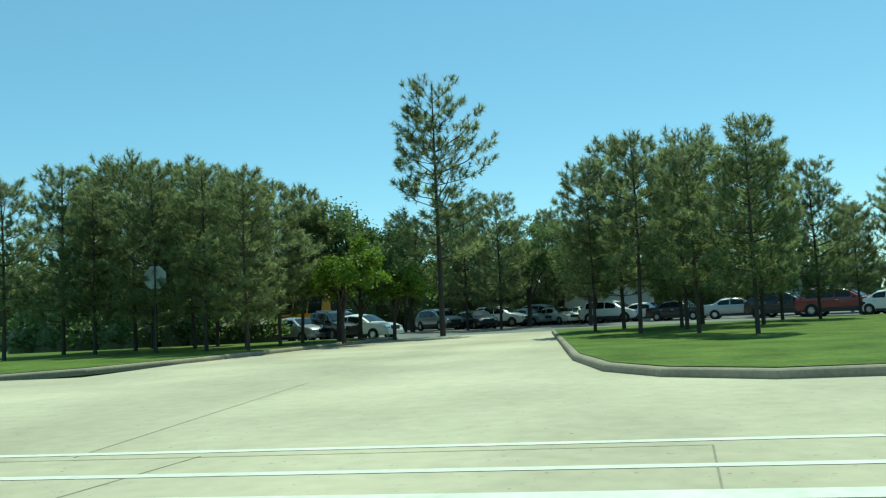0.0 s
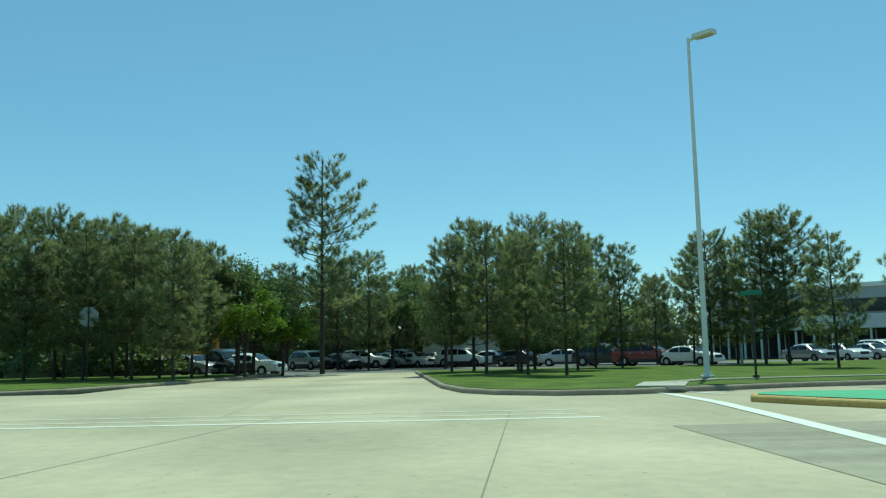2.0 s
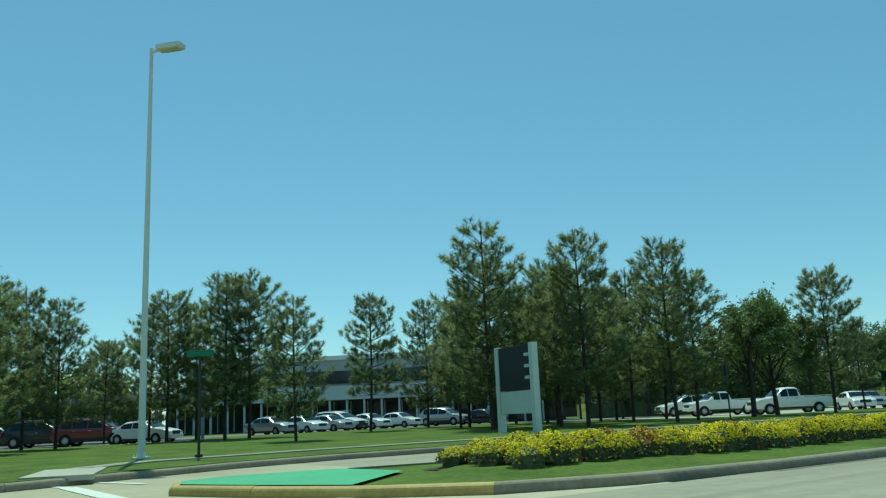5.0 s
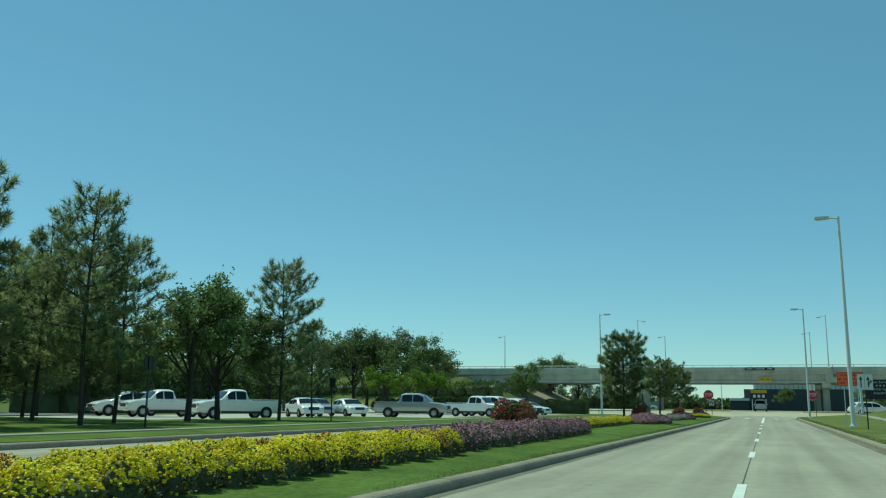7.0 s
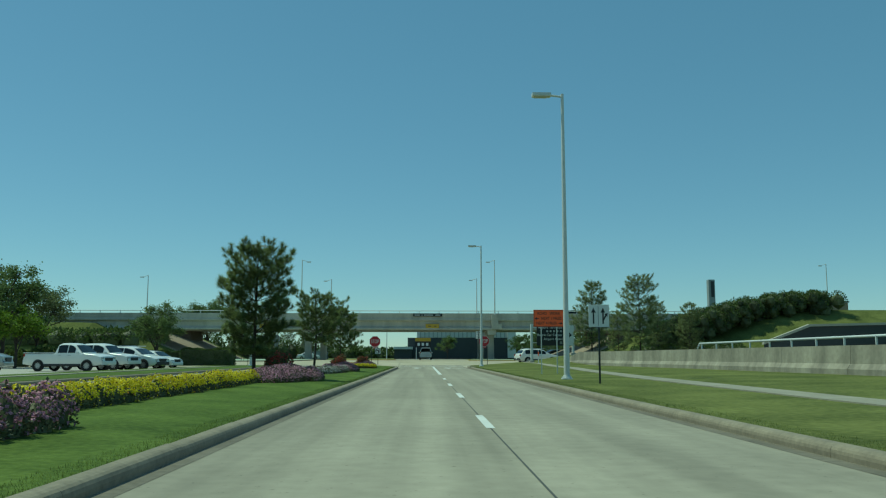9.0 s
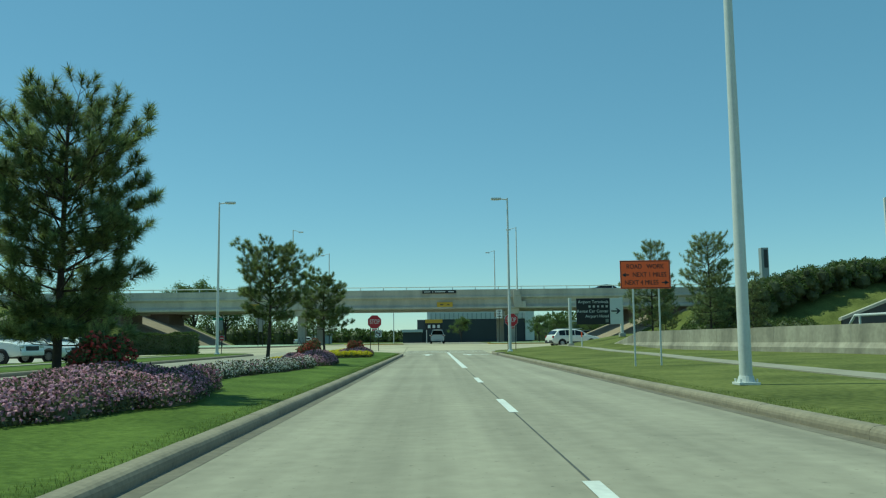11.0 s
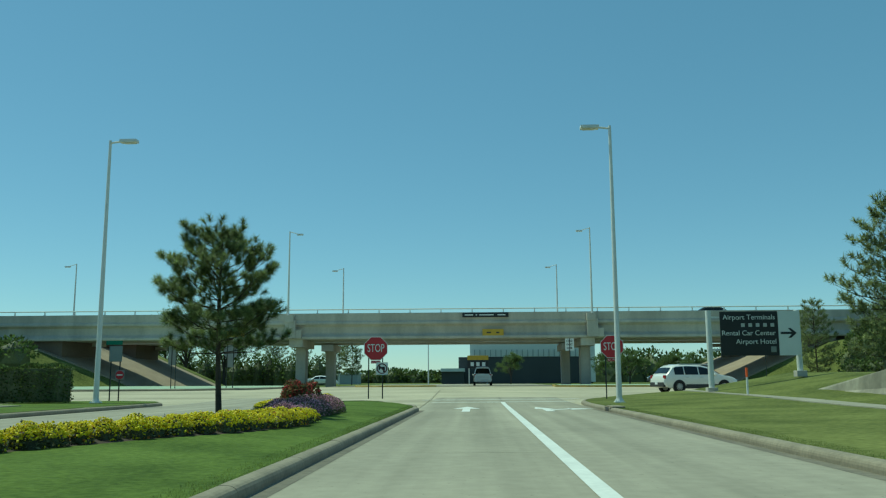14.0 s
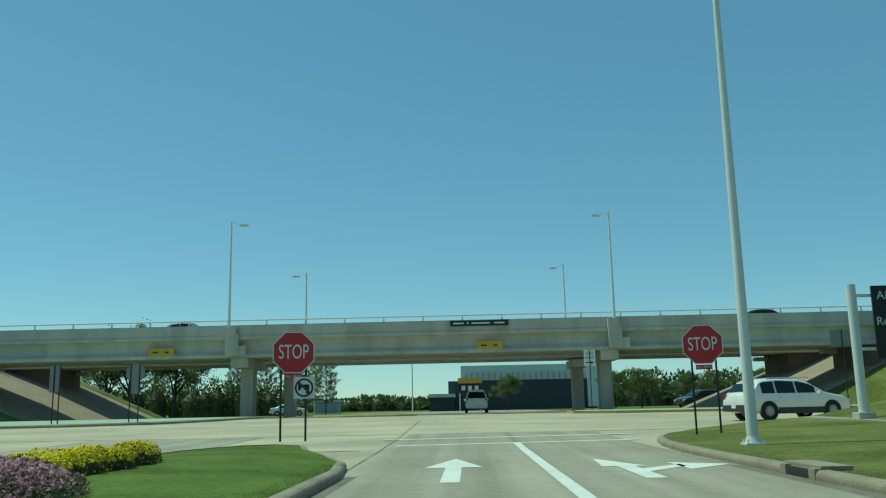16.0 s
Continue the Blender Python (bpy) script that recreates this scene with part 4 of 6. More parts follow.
# orange topped marker post
mk = empty("marker_post", pose(12.1, 62.5, verge_right(12.1, 62.5)), "white marker post with an orange top", "marker")
part("shaft", tube(bmesh.new(), (0, 0, -0.05), (0, 0, 0.75), 0.045, n=10), SIGN_WHITE, mk)
part("cap", tube(bmesh.new(), (0, 0, 0.75), (0, 0, 1.15), 0.05, n=10), SIGN_ORANGE, mk)


def back_sign(x, y, z, h, kind, turn, label, mat=SIGN_BACK, w=0.62, hh=0.8):
    s = empty("road_sign", pose(x, y, z, 0, 0, turn), label, "road sign")
    part("post", boxes(((0, 0, h / 2), (0.055, 0.05, h)), bevel=0.008), DARK_POST, s)
    if kind == "octagon":
        part("sign_back", octagon(w / 2 * 1.08, 0.012), mat, s).matrix_basis = pose(0, 0.035, h - w / 2)
    elif kind == "two":
        part("post", boxes(((0.5, 0, h / 2), (0.055, 0.05, h)), bevel=0.008), DARK_POST, s)
        part("sign_back", octagon(w / 2 * 1.08, 0.012), mat, s).matrix_basis = pose(0.25, 0.035, h - w / 2)
    else:
        part("sign_back", boxes(((0, 0.035, h - hh / 2), (w, 0.012, hh)), bevel=0.02), mat, s)
    return s


back_sign(-31.3, -65.6, 0.1, 3.6, "octagon", 90, "grey back of a stop sign on a dark post", w=0.95)
so = back_sign(-18.55, 90.6, 0.55, 3.3, "two", 0, "grey backs of a stop sign and plate on dark posts", w=1.05)
part("plate_back", boxes(((0.25, 0.05, 2.05), (0.45, 0.012, 0.9)), bevel=0.02), SIGN_BACK, so)
sn = back_sign(-22.6, 89.9, 0.52, 3.3, "plate", 0, "narrow grey backs of road signs on dark posts", w=0.55, hh=1.5)
part("post", boxes(((0.33, 0, 1.65), (0.055, 0.05, 3.3)), bevel=0.008), DARK_POST, sn)
ne = empty("road_sign", pose(-16.6, 65.8, 0.14), "small do-not-enter sign below a grey plate and name blade", "road sign")
for dx in (-0.22, 0.22):
    part("post", boxes(((dx, 0, 1.3), (0.05, 0.05, 2.6)), bevel=0.008), DARK_POST, ne)
part("sign_back", boxes(((0, -0.04, 2.25), (0.62, 0.012, 0.75)), bevel=0.02), SIGN_BACK, ne)
part("name_blade", boxes(((-0.1, -0.02, 2.78), (0.8, 0.02, 0.2)), bevel=0.006), SIGN_GREEN, ne)
part("square_plate", boxes(((0.25, -0.04, 1.25), (0.44, 0.012, 0.44)), bevel=0.01), SIGN_BACK, ne)
bm = bmesh.new()
prism(bm, [(0.25 + 0.20 * math.cos(math.pi * i / 12), 1.25 + 0.20 * math.sin(math.pi * i / 12)) for i in range(24)], -0.058, -0.049, lambda u, v, w: (u, w, v))
part("red_disc", bm, SIGN_RED, ne)
part("white_bar", boxes(((0.25, -0.062, 1.25), (0.28, 0.006, 0.06))), SIGN_WHITE, ne)
ow = back_sign(8.6, 99.5, 0.72, 3.9, "plate", 0, "white one way sign under the bridge", SIGN_WHITE, 0.75, 1.05)
for z, word in ((3.68, "ONE"), (3.38, "WAY")):
    lettering(word, 0.26, SIGN_BLACK, ow, pose(0, 0.018, z, 90), name="lettering_word")
bm = bmesh.new()
prism(bm, [(-0.26, 3.05), (0.08, 3.05), (0.08, 2.98), (0.27, 3.08), (0.08, 3.18), (0.08, 3.11), (-0.26, 3.11)], 0.014, 0.024, lambda u, v, w: (u, w, v))
part("arrow", bm, SIGN_BLACK, ow)
back_sign(25.0, 99, 0.75, 4.8, "plate", 0, "grey sign back beside the bridge slope", w=1.5, hh=1.1)
back_sign(-19.4, 2.1, 0.1, 2.3, "plate", 0, "dark thin sign post on the far lawn", DARK_POST, 0.35, 0.5)
back_sign(-18.6, -13.5, 0.1, 2.6, "plate", 70, "dark thin sign post on the far lawn", DARK_POST, 0.35, 0.5)
sp = empty("street_name_sign", pose(-15.75, -39.2, 0.12), "green street name blade on a dark post", "street sign")
part("post", boxes(((0, 0, 1.3), (0.06, 0.06, 2.6)), bevel=0.01), DARK_POST, sp)
part("blade", boxes(((0, 0, 2.68), (0.7, 0.03, 0.15)), bevel=0.008), SIGN_GREEN, sp).matrix_basis = pose(0, 0, 0, 0, 0, 50)
part("foot", boxes(((0, 0, 0.06), (0.16, 0.16, 0.16)), bevel=0.02), DARK_POST, sp)

# tenant board between two white columns
tb = empty("tenant_board", pose(-20.75, -24.25, 0.0, 0, 0, -10), "dark sign board between two white columns", "sign board")
for px in (-1.38, 1.38):
    part("column", boxes(((px, 0, 1.78), (0.27, 0.27, 3.75)), bevel=0.02), GALV, tb, "pale grey square column")
part("dark_panel", boxes(((0, 0, 2.72), (2.46, 0.18, 1.78)), bevel=0.01), SIGN_BLACK, tb)
part("pale_panel", boxes(((0, 0, 1.35), (2.46, 0.16, 0.9)), bevel=0.01), BUILD_WHITE, tb, "pale lower panel")
for z in (2.3, 2.75, 3.2):
    part("bracket", boxes(((1.05, -0.12, z), (0.3, 0.06, 0.12)), bevel=0.01), GALV, tb)


# ---- trees ----
def limb(verts, faces, pts, radii, n=6):
    """A bent tapering tube through points."""
    k0 = len(verts)
    for k, p in enumerate(pts):
        d = (pts[min(k + 1, len(pts) - 1)] - pts[max(k - 1, 0)]).normalized()
        a = d.orthogonal().normalized()
        b = d.cross(a)
        for i in range(n):
            t = 2 * math.pi * i / n
            verts.append(tuple(p + (a * math.cos(t) + b * math.sin(t)) * radii[k]))
    for k in range(len(pts) - 1):
        for i in range(n):
            j = (i + 1) % n
            faces.append((k0 + k * n + i, k0 + k * n + j, k0 + (k + 1) * n + j, k0 + (k + 1) * n + i))


def brush(cv, cf, r, p, way, length, n, needle, wide):
    """A shoot set all round with needles, fanned out most at its end."""
    o = way.orthogonal().normalized()
    o2 = way.cross(o)
    for m in range(n):
        t = 2 * math.pi * (m * 0.618 + 0.2 * r.random())
        out = o * math.cos(t) + o2 * math.sin(t)
        u = r.random() ** 0.7
        q = p + way * length * u
        d = (way * r.uniform(-0.15, 0.3 + 0.8 * u) + out * r.uniform(0.4, 1.0)).normalized()
        e = d.cross(out if r.random() < 0.5 else way).normalized() * wide * r.uniform(0.35, 0.65)
        tip = q + d * needle * r.uniform(0.75, 1.15)
        k = len(cv)
        cv.extend((tuple(q - e), tuple(q + e), tuple(tip)))
        cf.append((k, k + 1, k + 2))


def pine_meshes(seed, h, bare, width, whorls, needles, needle, wide, round_head=0.0, leaf=NEEDLES, trunk=0.010, gap=0.5, thin=0.0, low=0.6):
    """Trunk with ascending limbs, and a crown of needle brushes at the ends of the shoots, of a pine.
    round_head: 0 a cone, 1 a ball; gap: metres between side shoots; thin: share of limbs missing; low: reach of the lowest limbs."""
    r = random.Random(seed)
    tv, tf, cv, cf = [], [], [], []
    lean = [Vector((r.uniform(-0.018, 0.018) * h, r.uniform(-0.018, 0.018) * h, 0)) for _ in range(2)]

    def axis(t):
        return Vector((0, 0, t * h)) + lean[0] * math.sin(t * 3.1) + lean[1] * t * t

    limb(tv, tf, [axis(k / 8) for k in range(9)], [trunk * h * (1 - 0.92 * k / 8) + 0.012 for k in range(9)], 8)
    swell = [r.uniform(0.72, 1.15) for _ in range(9)]
    shoot = needle * 0.95
    for w in range(whorls):
        t = bare + (0.95 - bare) * (w + 0.4 * r.random()) / whorls
        s = (t - bare) / (1 - bare)
        cone = (1 - s) ** 0.72 * (low + (1 - low) * smoothstep(s * 3.5))
        ball = math.sin(math.pi * (0.16 + 0.74 * s))
        reach = width * h * (cone + (ball - cone) * round_head)
        n = r.choice((5, 5, 6, 6)) if s < 0.8 else 4
        a0 = r.uniform(0, 6.28)
        for b in range(n):
            if r.random() < thin:
                continue
            a = a0 + 2 * math.pi * b / n + r.uniform(-0.3, 0.3)
            L = reach * r.uniform(0.65, 1.1) * swell[(int(a / 6.2832 * 8) + w // 3) % 9] + 0.02 * h
            up = 0.02 + 0.62 * s + r.uniform(-0.12, 0.2)
            d = Vector((math.cos(a), math.sin(a), up)).normalized()
            p0 = axis(t)
            p1 = p0 + d * L * 0.55
            p2 = p0 + d * L + Vector((0, 0, 0.16 * L))
            limb(tv, tf, [p0, p1, p2], [0.011 * L + 0.007, 0.007 * L + 0.005, 0.004], 4)
            brush(cv, cf, r, p2, ((p2 - p1).normalized() + Vector((0, 0, 0.7))).normalized(), shoot, needles, needle, wide)
            m = 2 + round(L / gap)
            for c in range(m):
                f = 0.34 + 0.62 * (c + r.random()) / m
                q0 = p0.lerp(p1, f / 0.55) if f < 0.55 else p1.lerp(p2, (f - 0.55) / 0.45)
                side = Vector((-d.y, d.x, 0)) * (1 if c % 2 else -1)
                way = (side * r.uniform(0.4, 1.1) + d * r.uniform(0.3, 0.9) + Vector((0, 0, r.uniform(0.0, 0.7)))).normalized()
                q1 = q0 + way * min(0.5 * L, (0.14 + 0.30 * (1.05 - f)) * L + 0.1) * r.uniform(0.6, 1.1)
                limb(tv, tf, [q0, q1], [0.006, 0.003], 3)
                rise_way = (way + Vector((0, 0, r.uniform(0.3, 1.0)))).normalized()
                brush(cv, cf, r, q1, rise_way, shoot * r.uniform(0.7, 1.1), needles, needle, wide)
                if r.random() < 0.55:
                    brush(cv, cf, r, q0.lerp(q1, 0.45), rise_way, shoot * 0.7, needles // 2, needle, wide)
    for k in range(3):
        brush(cv, cf, r, axis(0.93 + 0.025 * k), Vector((r.uniform(-0.2, 0.2), r.uniform(-0.2, 0.2), 1)).normalized(), shoot * 1.2, needles, needle * 0.8, wide)
    return mesh_of("trunk", tv, tf, [BARK], True), mesh_of("crown", cv, cf, [leaf])


def broad_meshes(seed, h, bare, width, leaves, size, leaf, squash=1.0):
    """A round-headed tree: forked limbs with clusters of single leaves."""
    r = random.Random(seed)
    tv, tf, cv, cf = [], [], [], []
    top = Vector((r.uniform(-0.03, 0.03) * h, r.uniform(-0.03, 0.03) * h, h * 0.55))
    limb(tv, tf, [Vector((0, 0, 0)), Vector((0.01 * h, 0, h * bare)), top], [0.022 * h, 0.017 * h, 0.009 * h], 8)
    tips = []
    for i in range(15):
        a = 2 * math.pi * (i * 0.382 + r.uniform(-0.05, 0.05))
        z0 = h * (bare + (0.6 - bare) * r.random())
        p0 = Vector((0.01 * h, 0, z0))
        e = r.uniform(0.0, 1.0)
        L = width * h * r.uniform(0.55, 1.0)
        p2 = Vector((math.cos(a) * L * math.cos(e), math.sin(a) * L * math.cos(e), h * (bare + 0.22) + (h * (0.74 - bare)) * math.sin(e) * r.uniform(0.7, 1.0) * squash))
        p1 = p0.lerp(p2, 0.5) + Vector((0, 0, 0.06 * h))
        limb(tv, tf, [p0, p1, p2], [0.009 * h, 0.006 * h, 0.003 * h], 5)
        for k in range(5):
            q = p1.lerp(p2, r.uniform(0.2, 1.0))
            q2 = q + Vector((r.gauss(0, 1), r.gauss(0, 1), r.gauss(0.5, 0.8))).normalized() * h * r.uniform(0.07, 0.15)
            limb(tv, tf, [q, q2], [0.003 * h, 0.0012 * h], 3)
            tips.append(q2)
    for k in range(leaves):
        c = r.choice(tips)
        p = c + Vector((r.gauss(0, 1), r.gauss(0, 1), r.gauss(0, 0.8))) * h * 0.034
        d = Vector((r.gauss(0, 1), r.gauss(0, 1), r.gauss(-0.2, 0.7))).normalized()
        o = d.orthogonal().normalized()
        o = (o * math.cos(k) + d.cross(o) * math.sin(k)) * size * 0.32
        s = size * r.uniform(0.7, 1.3)
        k0 = len(cv)
        cv.extend((tuple(p), tuple(p + d * s * 0.5 + o), tuple(p + d * s), tuple(p + d * s * 0.5 - o)))
        cf.append((k0, k0 + 1, k0 + 2, k0 + 3))
    return mesh_of("trunk", tv, tf, [BARK], True), mesh_of("crown", cv, cf, [leaf])


def tree_from(meshes, name, label, category, group):
    t = empty(name, pose(0, 0, -50), label, category, group)
    for nm, me in zip(("trunk", "crown"), meshes):
        o = new(nm, me)
        o.parent = t
    return t


PINE_H = 8.5
PINES = [
    pine_meshes(11, PINE_H, 0.15, 0.31, 13, 30, 0.29, 0.042, 0.2, gap=0.40),
    pine_meshes(12, PINE_H, 0.20, 0.29, 12, 30, 0.29, 0.042, 0.55, gap=0.40),
    pine_meshes(13, PINE_H, 0.13, 0.33, 13, 30, 0.29, 0.042, 0.4, gap=0.42),
    pine_meshes(14, PINE_H, 0.26, 0.28, 11, 30, 0.29, 0.042, 0.2, gap=0.40, thin=0.1),
]
TALL = pine_meshes(21, 14.0, 0.30, 0.27, 14, 32, 0.36, 0.052, 0.3, gap=0.48, thin=0.2, trunk=0.011, low=0.95)
NEAR = [
    pine_meshes(31, 5.0, 0.36, 0.42, 10, 130, 0.20, 0.014, 0.95, NEEDLES_FRESH, 0.016, 0.25),
    pine_meshes(32, 5.0, 0.32, 0.39, 11, 130, 0.20, 0.014, 0.35, NEEDLES_FRESH, 0.015, 0.26, low=1.0),
]
DENSE = pine_meshes(33, 5.0, 0.14, 0.31, 13, 110, 0.21, 0.017, 0.85, NEEDLES_FRESH, 0.014, 0.24)
OAKS = [broad_meshes(41, 8.0, 0.2, 0.38, 11000, 0.17, LEAVES), broad_meshes(42, 8.0, 0.18, 0.44, 11000, 0.18, LEAVES)]
BRIGHT = broad_meshes(43, 5.5, 0.15, 0.45, 5500, 0.18, LEAVES_BRIGHT)
GREYS = [broad_meshes(44, 10.0, 0.18, 0.42, 8000, 0.22, LEAVES_GREY), broad_meshes(45, 10.0, 0.18, 0.42, 9500, 0.22, LEAVES)]

made = {}


def plant(meshes, h0, x, y, top, z=0.13, name="pine_tree", label="young pine tree with dark needle tufts", group="pines", turn=None):
    s = (top - z) / h0
    a = R.uniform(0, 360) if turn is None else turn
    key = (id(meshes), label)
    m = pose(x, y, z, 0, 0, a) @ Matrix.Diagonal((s, s, s, 1))
    if key not in made:
        t = tree_from(meshes, name, label, "tree", group)
        t.matrix_basis = m
        made[key] = t
    else:
        t = copy_thing(made[key], Matrix())
        t.matrix_basis = m
    return t


# pines on the left corner
for k, (x, y, h) in enumerate([(-33.7, -69.7, 7.6), (-36.7, -69.4, 9.4), (-32.6, -66.3, 8.1), (-35.6, -65.9, 8.9), (-31.4, -63.5, 7.7), (-35.5, -63.4, 8.0), (-29.3, -60.9, 7.1), (-37.4, -61.4, 7.6), (-35.9, -72.6, 9.1), (-39.5, -66.5, 8.6), (-40.5, -70.5, 9.0), (-30.5, -71.8, 7.6), (-34.0, -61.3, 7.3)]):
    plant(PINES[k % 4], PINE_H, x, y, h, label="pine of the dark stand on the grass corner", group="corner pines")
for k, (x, y, h) in enumerate([(-50.3, -78.4, 12.0), (-48.0, -73.2, 9.6), (-47.8, -68.6, 9.3), (-56, -74, 10.5), (-60, -68, 10.0), (-53.5, -82, 11), (-62, -80, 11.5), (-66, -62, 9.5)]):
    plant(PINES[(k + 1) % 4], PINE_H, x, y, h, -0.05, label="tall pine behind the car park", group="background pines")
plant(TALL, 14.0, -45.3, -55.9, 14.2, 0.0, label="lone tall pine with an open crown", group="tall pines", turn=40)
plant(OAKS[0], 8.0, -39.3, -60.1, 7.6, 0.1, "oak_tree", "oak with pale spring leaves by the side street", "oaks")
plant(OAKS[1], 8.0, -41.3, -59.6, 6.4, 0.1, "oak_tree", "oak with pale spring leaves by the side street", "oaks")
plant(BRIGHT, 5.5, -35.6, -58.9, 5.3, 0.1, "leafy_tree", "bright green broadleaf tree by the side street", "broadleaf trees")
plant(BRIGHT, 5.5, -41.8, -57.9, 4.9, 0.0, "leafy_tree", "bright green broadleaf tree by the side street", "broadleaf trees")
# wood at the end of the side street
for k, (x, y, h) in enumerate([(-64.7, -61.2, 8.4), (-62, -56.5, 8.3), (-58.2, -53.7, 8.3), (-64.2, -52.0, 8.2), (-69.2, -50.0, 8.4), (-67.1, -46.8, 7.6), (-72, -58, 9.3), (-73, -44, 8.4), (-71, -38, 8.6), (-75, -51, 9.4), (-68, -41, 7.4), (-76, -33, 8.6), (-60, -47.5, 7.0)]):
    plant(PINES[k % 4] if k % 3 else OAKS[k % 2], PINE_H, x, y, h * 1.14, -0.05, label="dark tree in the wood behind the cars", group="wood")
# trees on the lawn across the junction
for k, (x, y, h) in enumerate([(-34.8, -47.9, 7.2), (-36.7, -46.6, 8.6), (-29.2, -46.5, 7.2), (-34.6, -44.4, 7.4), (-38.5, -43.0, 8.9), (-23.7, -43.7, 6.35), (-40.4, -39.1, 8.0), (-38.3, -38.0, 7.2), (-46.2, -33.8, 6.0), (-31.5, -44.6, 7.0), (-26.5, -44.9, 6.2), (-33.2, -41.5, 7.2)]):
    plant(PINES[(k * 3 + 1) % 4], PINE_H, x, y, h, 0.13, label="pine on the lawn across the junction", group="lawn pines")
for k, (x, y, h) in enumerate([(-48.1, -30.7, 8.0), (-60.7, -29.7, 7.5), (-39.5, -29.2, 9.2), (-40.9, -27.2, 9.5), (-27.9, -30.6, 6.3), (-41.2, -19.0, 8.8), (-35.6, -16.1, 7.9), (-42.2, -31.5, 8.4), (-44.5, -29.0, 8.2)]):
    plant(PINES[(k + 2) % 4], PINE_H, x, y, h, 0.1, label="pine on the lawn before the office", group="lawn pines")
# row beside the pickup car park
for k, (x, y, h) in enumerate([(-27.2, -20.4, 10.4), (-23.5, -17.6, 9.5), (-30.5, -13, 9.4), (-22.0, -13.0, 9.3), (-23.6, -9.4, 8.1), (-35.0, -9.7, 9.0), (-22.4, 1.8, 8.7), (-26.2, 12.2, 6.6), (-35.2, -3.2, 9.2), (-33.0, -7.0, 8.8), (-40.3, -7.8, 9.6), (-29.0, -5.5, 8.6), (-30.5, -17.5, 9.2), (-37.5, -14, 9.0), (-43, -3, 9.6), (-47, 2, 9.8), (-45, -12, 9.2), (-38.5, 1, 9.0), (-50, 8, 9.8), (-28, -9.5, 8.8), (-26.5, -16.5, 8.4)]):
    plant(PINES[(2, 0, 1, 3)[k % 4]], PINE_H, x, y, h, 0.13, label="shady pine beside the pickup car park", group="car park pines")
plant(OAKS[0], 8.0, -23.8, -4.2, 7.7, 0.13, "oak_tree", "dark oak beside the pickup car park", "oaks")
plant(OAKS[1], 8.0, -25.2, 0.2, 7.9, 0.13, "oak_tree", "dark oak beside the pickup car park", "oaks")
for k, (x, y, h) in enumerate([(-48.5, 53.7, 10.8), (-44.8, 55.5, 11.4), (-41.0, 57.2, 11.6), (-36.3, 55.2, 10.2), (-53, 50, 10.5), (-47, 64, 11.4), (-38, 66, 9.4), (-57, 44, 10.4), (-60, 34, 10), (-56, 24, 9.6), (-62, 14, 10)]):
    plant(GREYS[k % 2], 10.0, x, y, h, 0.0, "leafy_tree", "broad tree with thin grey-green leaves beyond the pickups", "broadleaf trees")
for x, y, h in ((-34.6, 42.3, 5.6), (-33.3, 51.5, 6.2)):
    plant(BRIGHT, 5.5, x, y, h, 0.0, "leafy_tree", "small light green tree behind the pickups", "broadleaf trees")
plant(OAKS[1], 8.0, -25.4, 63.6, 6.7, 0.15, "leafy_tree", "leafy tree on the corner by the hedge", "broadleaf trees")
for x, y, h in ((-42.4, 150.3, 13.2), (-45.8, 151.3, 12.6), (-37.0, 152, 11.9)):
    plant(OAKS[0], 8.0, x, y, h, 0.5, "oak_tree", "round oak far beyond the bridge", "far trees")
for k, (x, y, h) in enumerate([(16.6, 58.6, 8.1), (22.1, 62.4, 9.0), (31.5, 90.3, 8.3), (27.0, 93.2, 7.2), (35, 88, 8.0)]):
    plant(PINES[(0, 1, 3, 2)[k % 4]], PINE_H, x, y, h, 0.5, label="pine beside the bridge embankment", group="embankment pines")
# beyond the bridge
for k, (x, y, h) in enumerate([(-40, 165, 8.5), (-34, 170, 9.0), (-29, 168, 8.6), (-24, 172, 9.2), (-46, 172, 9.6), (-20, 166, 8.4), (-52, 178, 9.4)]):
    plant(PINES[(3, 1)[k % 2]], PINE_H, x, y, h, 0.45, label="slim pine beyond the bridge", group="far trees")
for k, (x, y, h) in enumerate([(22, 170, 6.6), (27, 176, 7.0), (33, 172, 6.2), (39, 180, 6.4), (46, 176, 6.8), (52, 186, 6.4), (6.0, 165, 6.1)]):
    plant(OAKS[k % 2], 8.0, x, y, h, 0.45, "leafy_tree", "leafy tree beyond the bridge", "far trees")
# median pines, close to the road
M0Z, P1Z, P2Z = 0.30, 0.30, 0.30
plant(DENSE, 5.0, -5.35, 10.6, 5.0, M0Z, "pine_tree", "bushy young pine on the planted median", "median pines", 30)
plant(NEAR[0], 5.0, -5.40, 28.3, 4.35, P1Z, "pine_tree", "open young pine on the planted median", "median pines", 150)
plant(NEAR[1], 5.0, -5.60, 46.2, 4.72, P2Z, "pine_tree", "young pine with tiered boughs on the median", "median pines", 20)


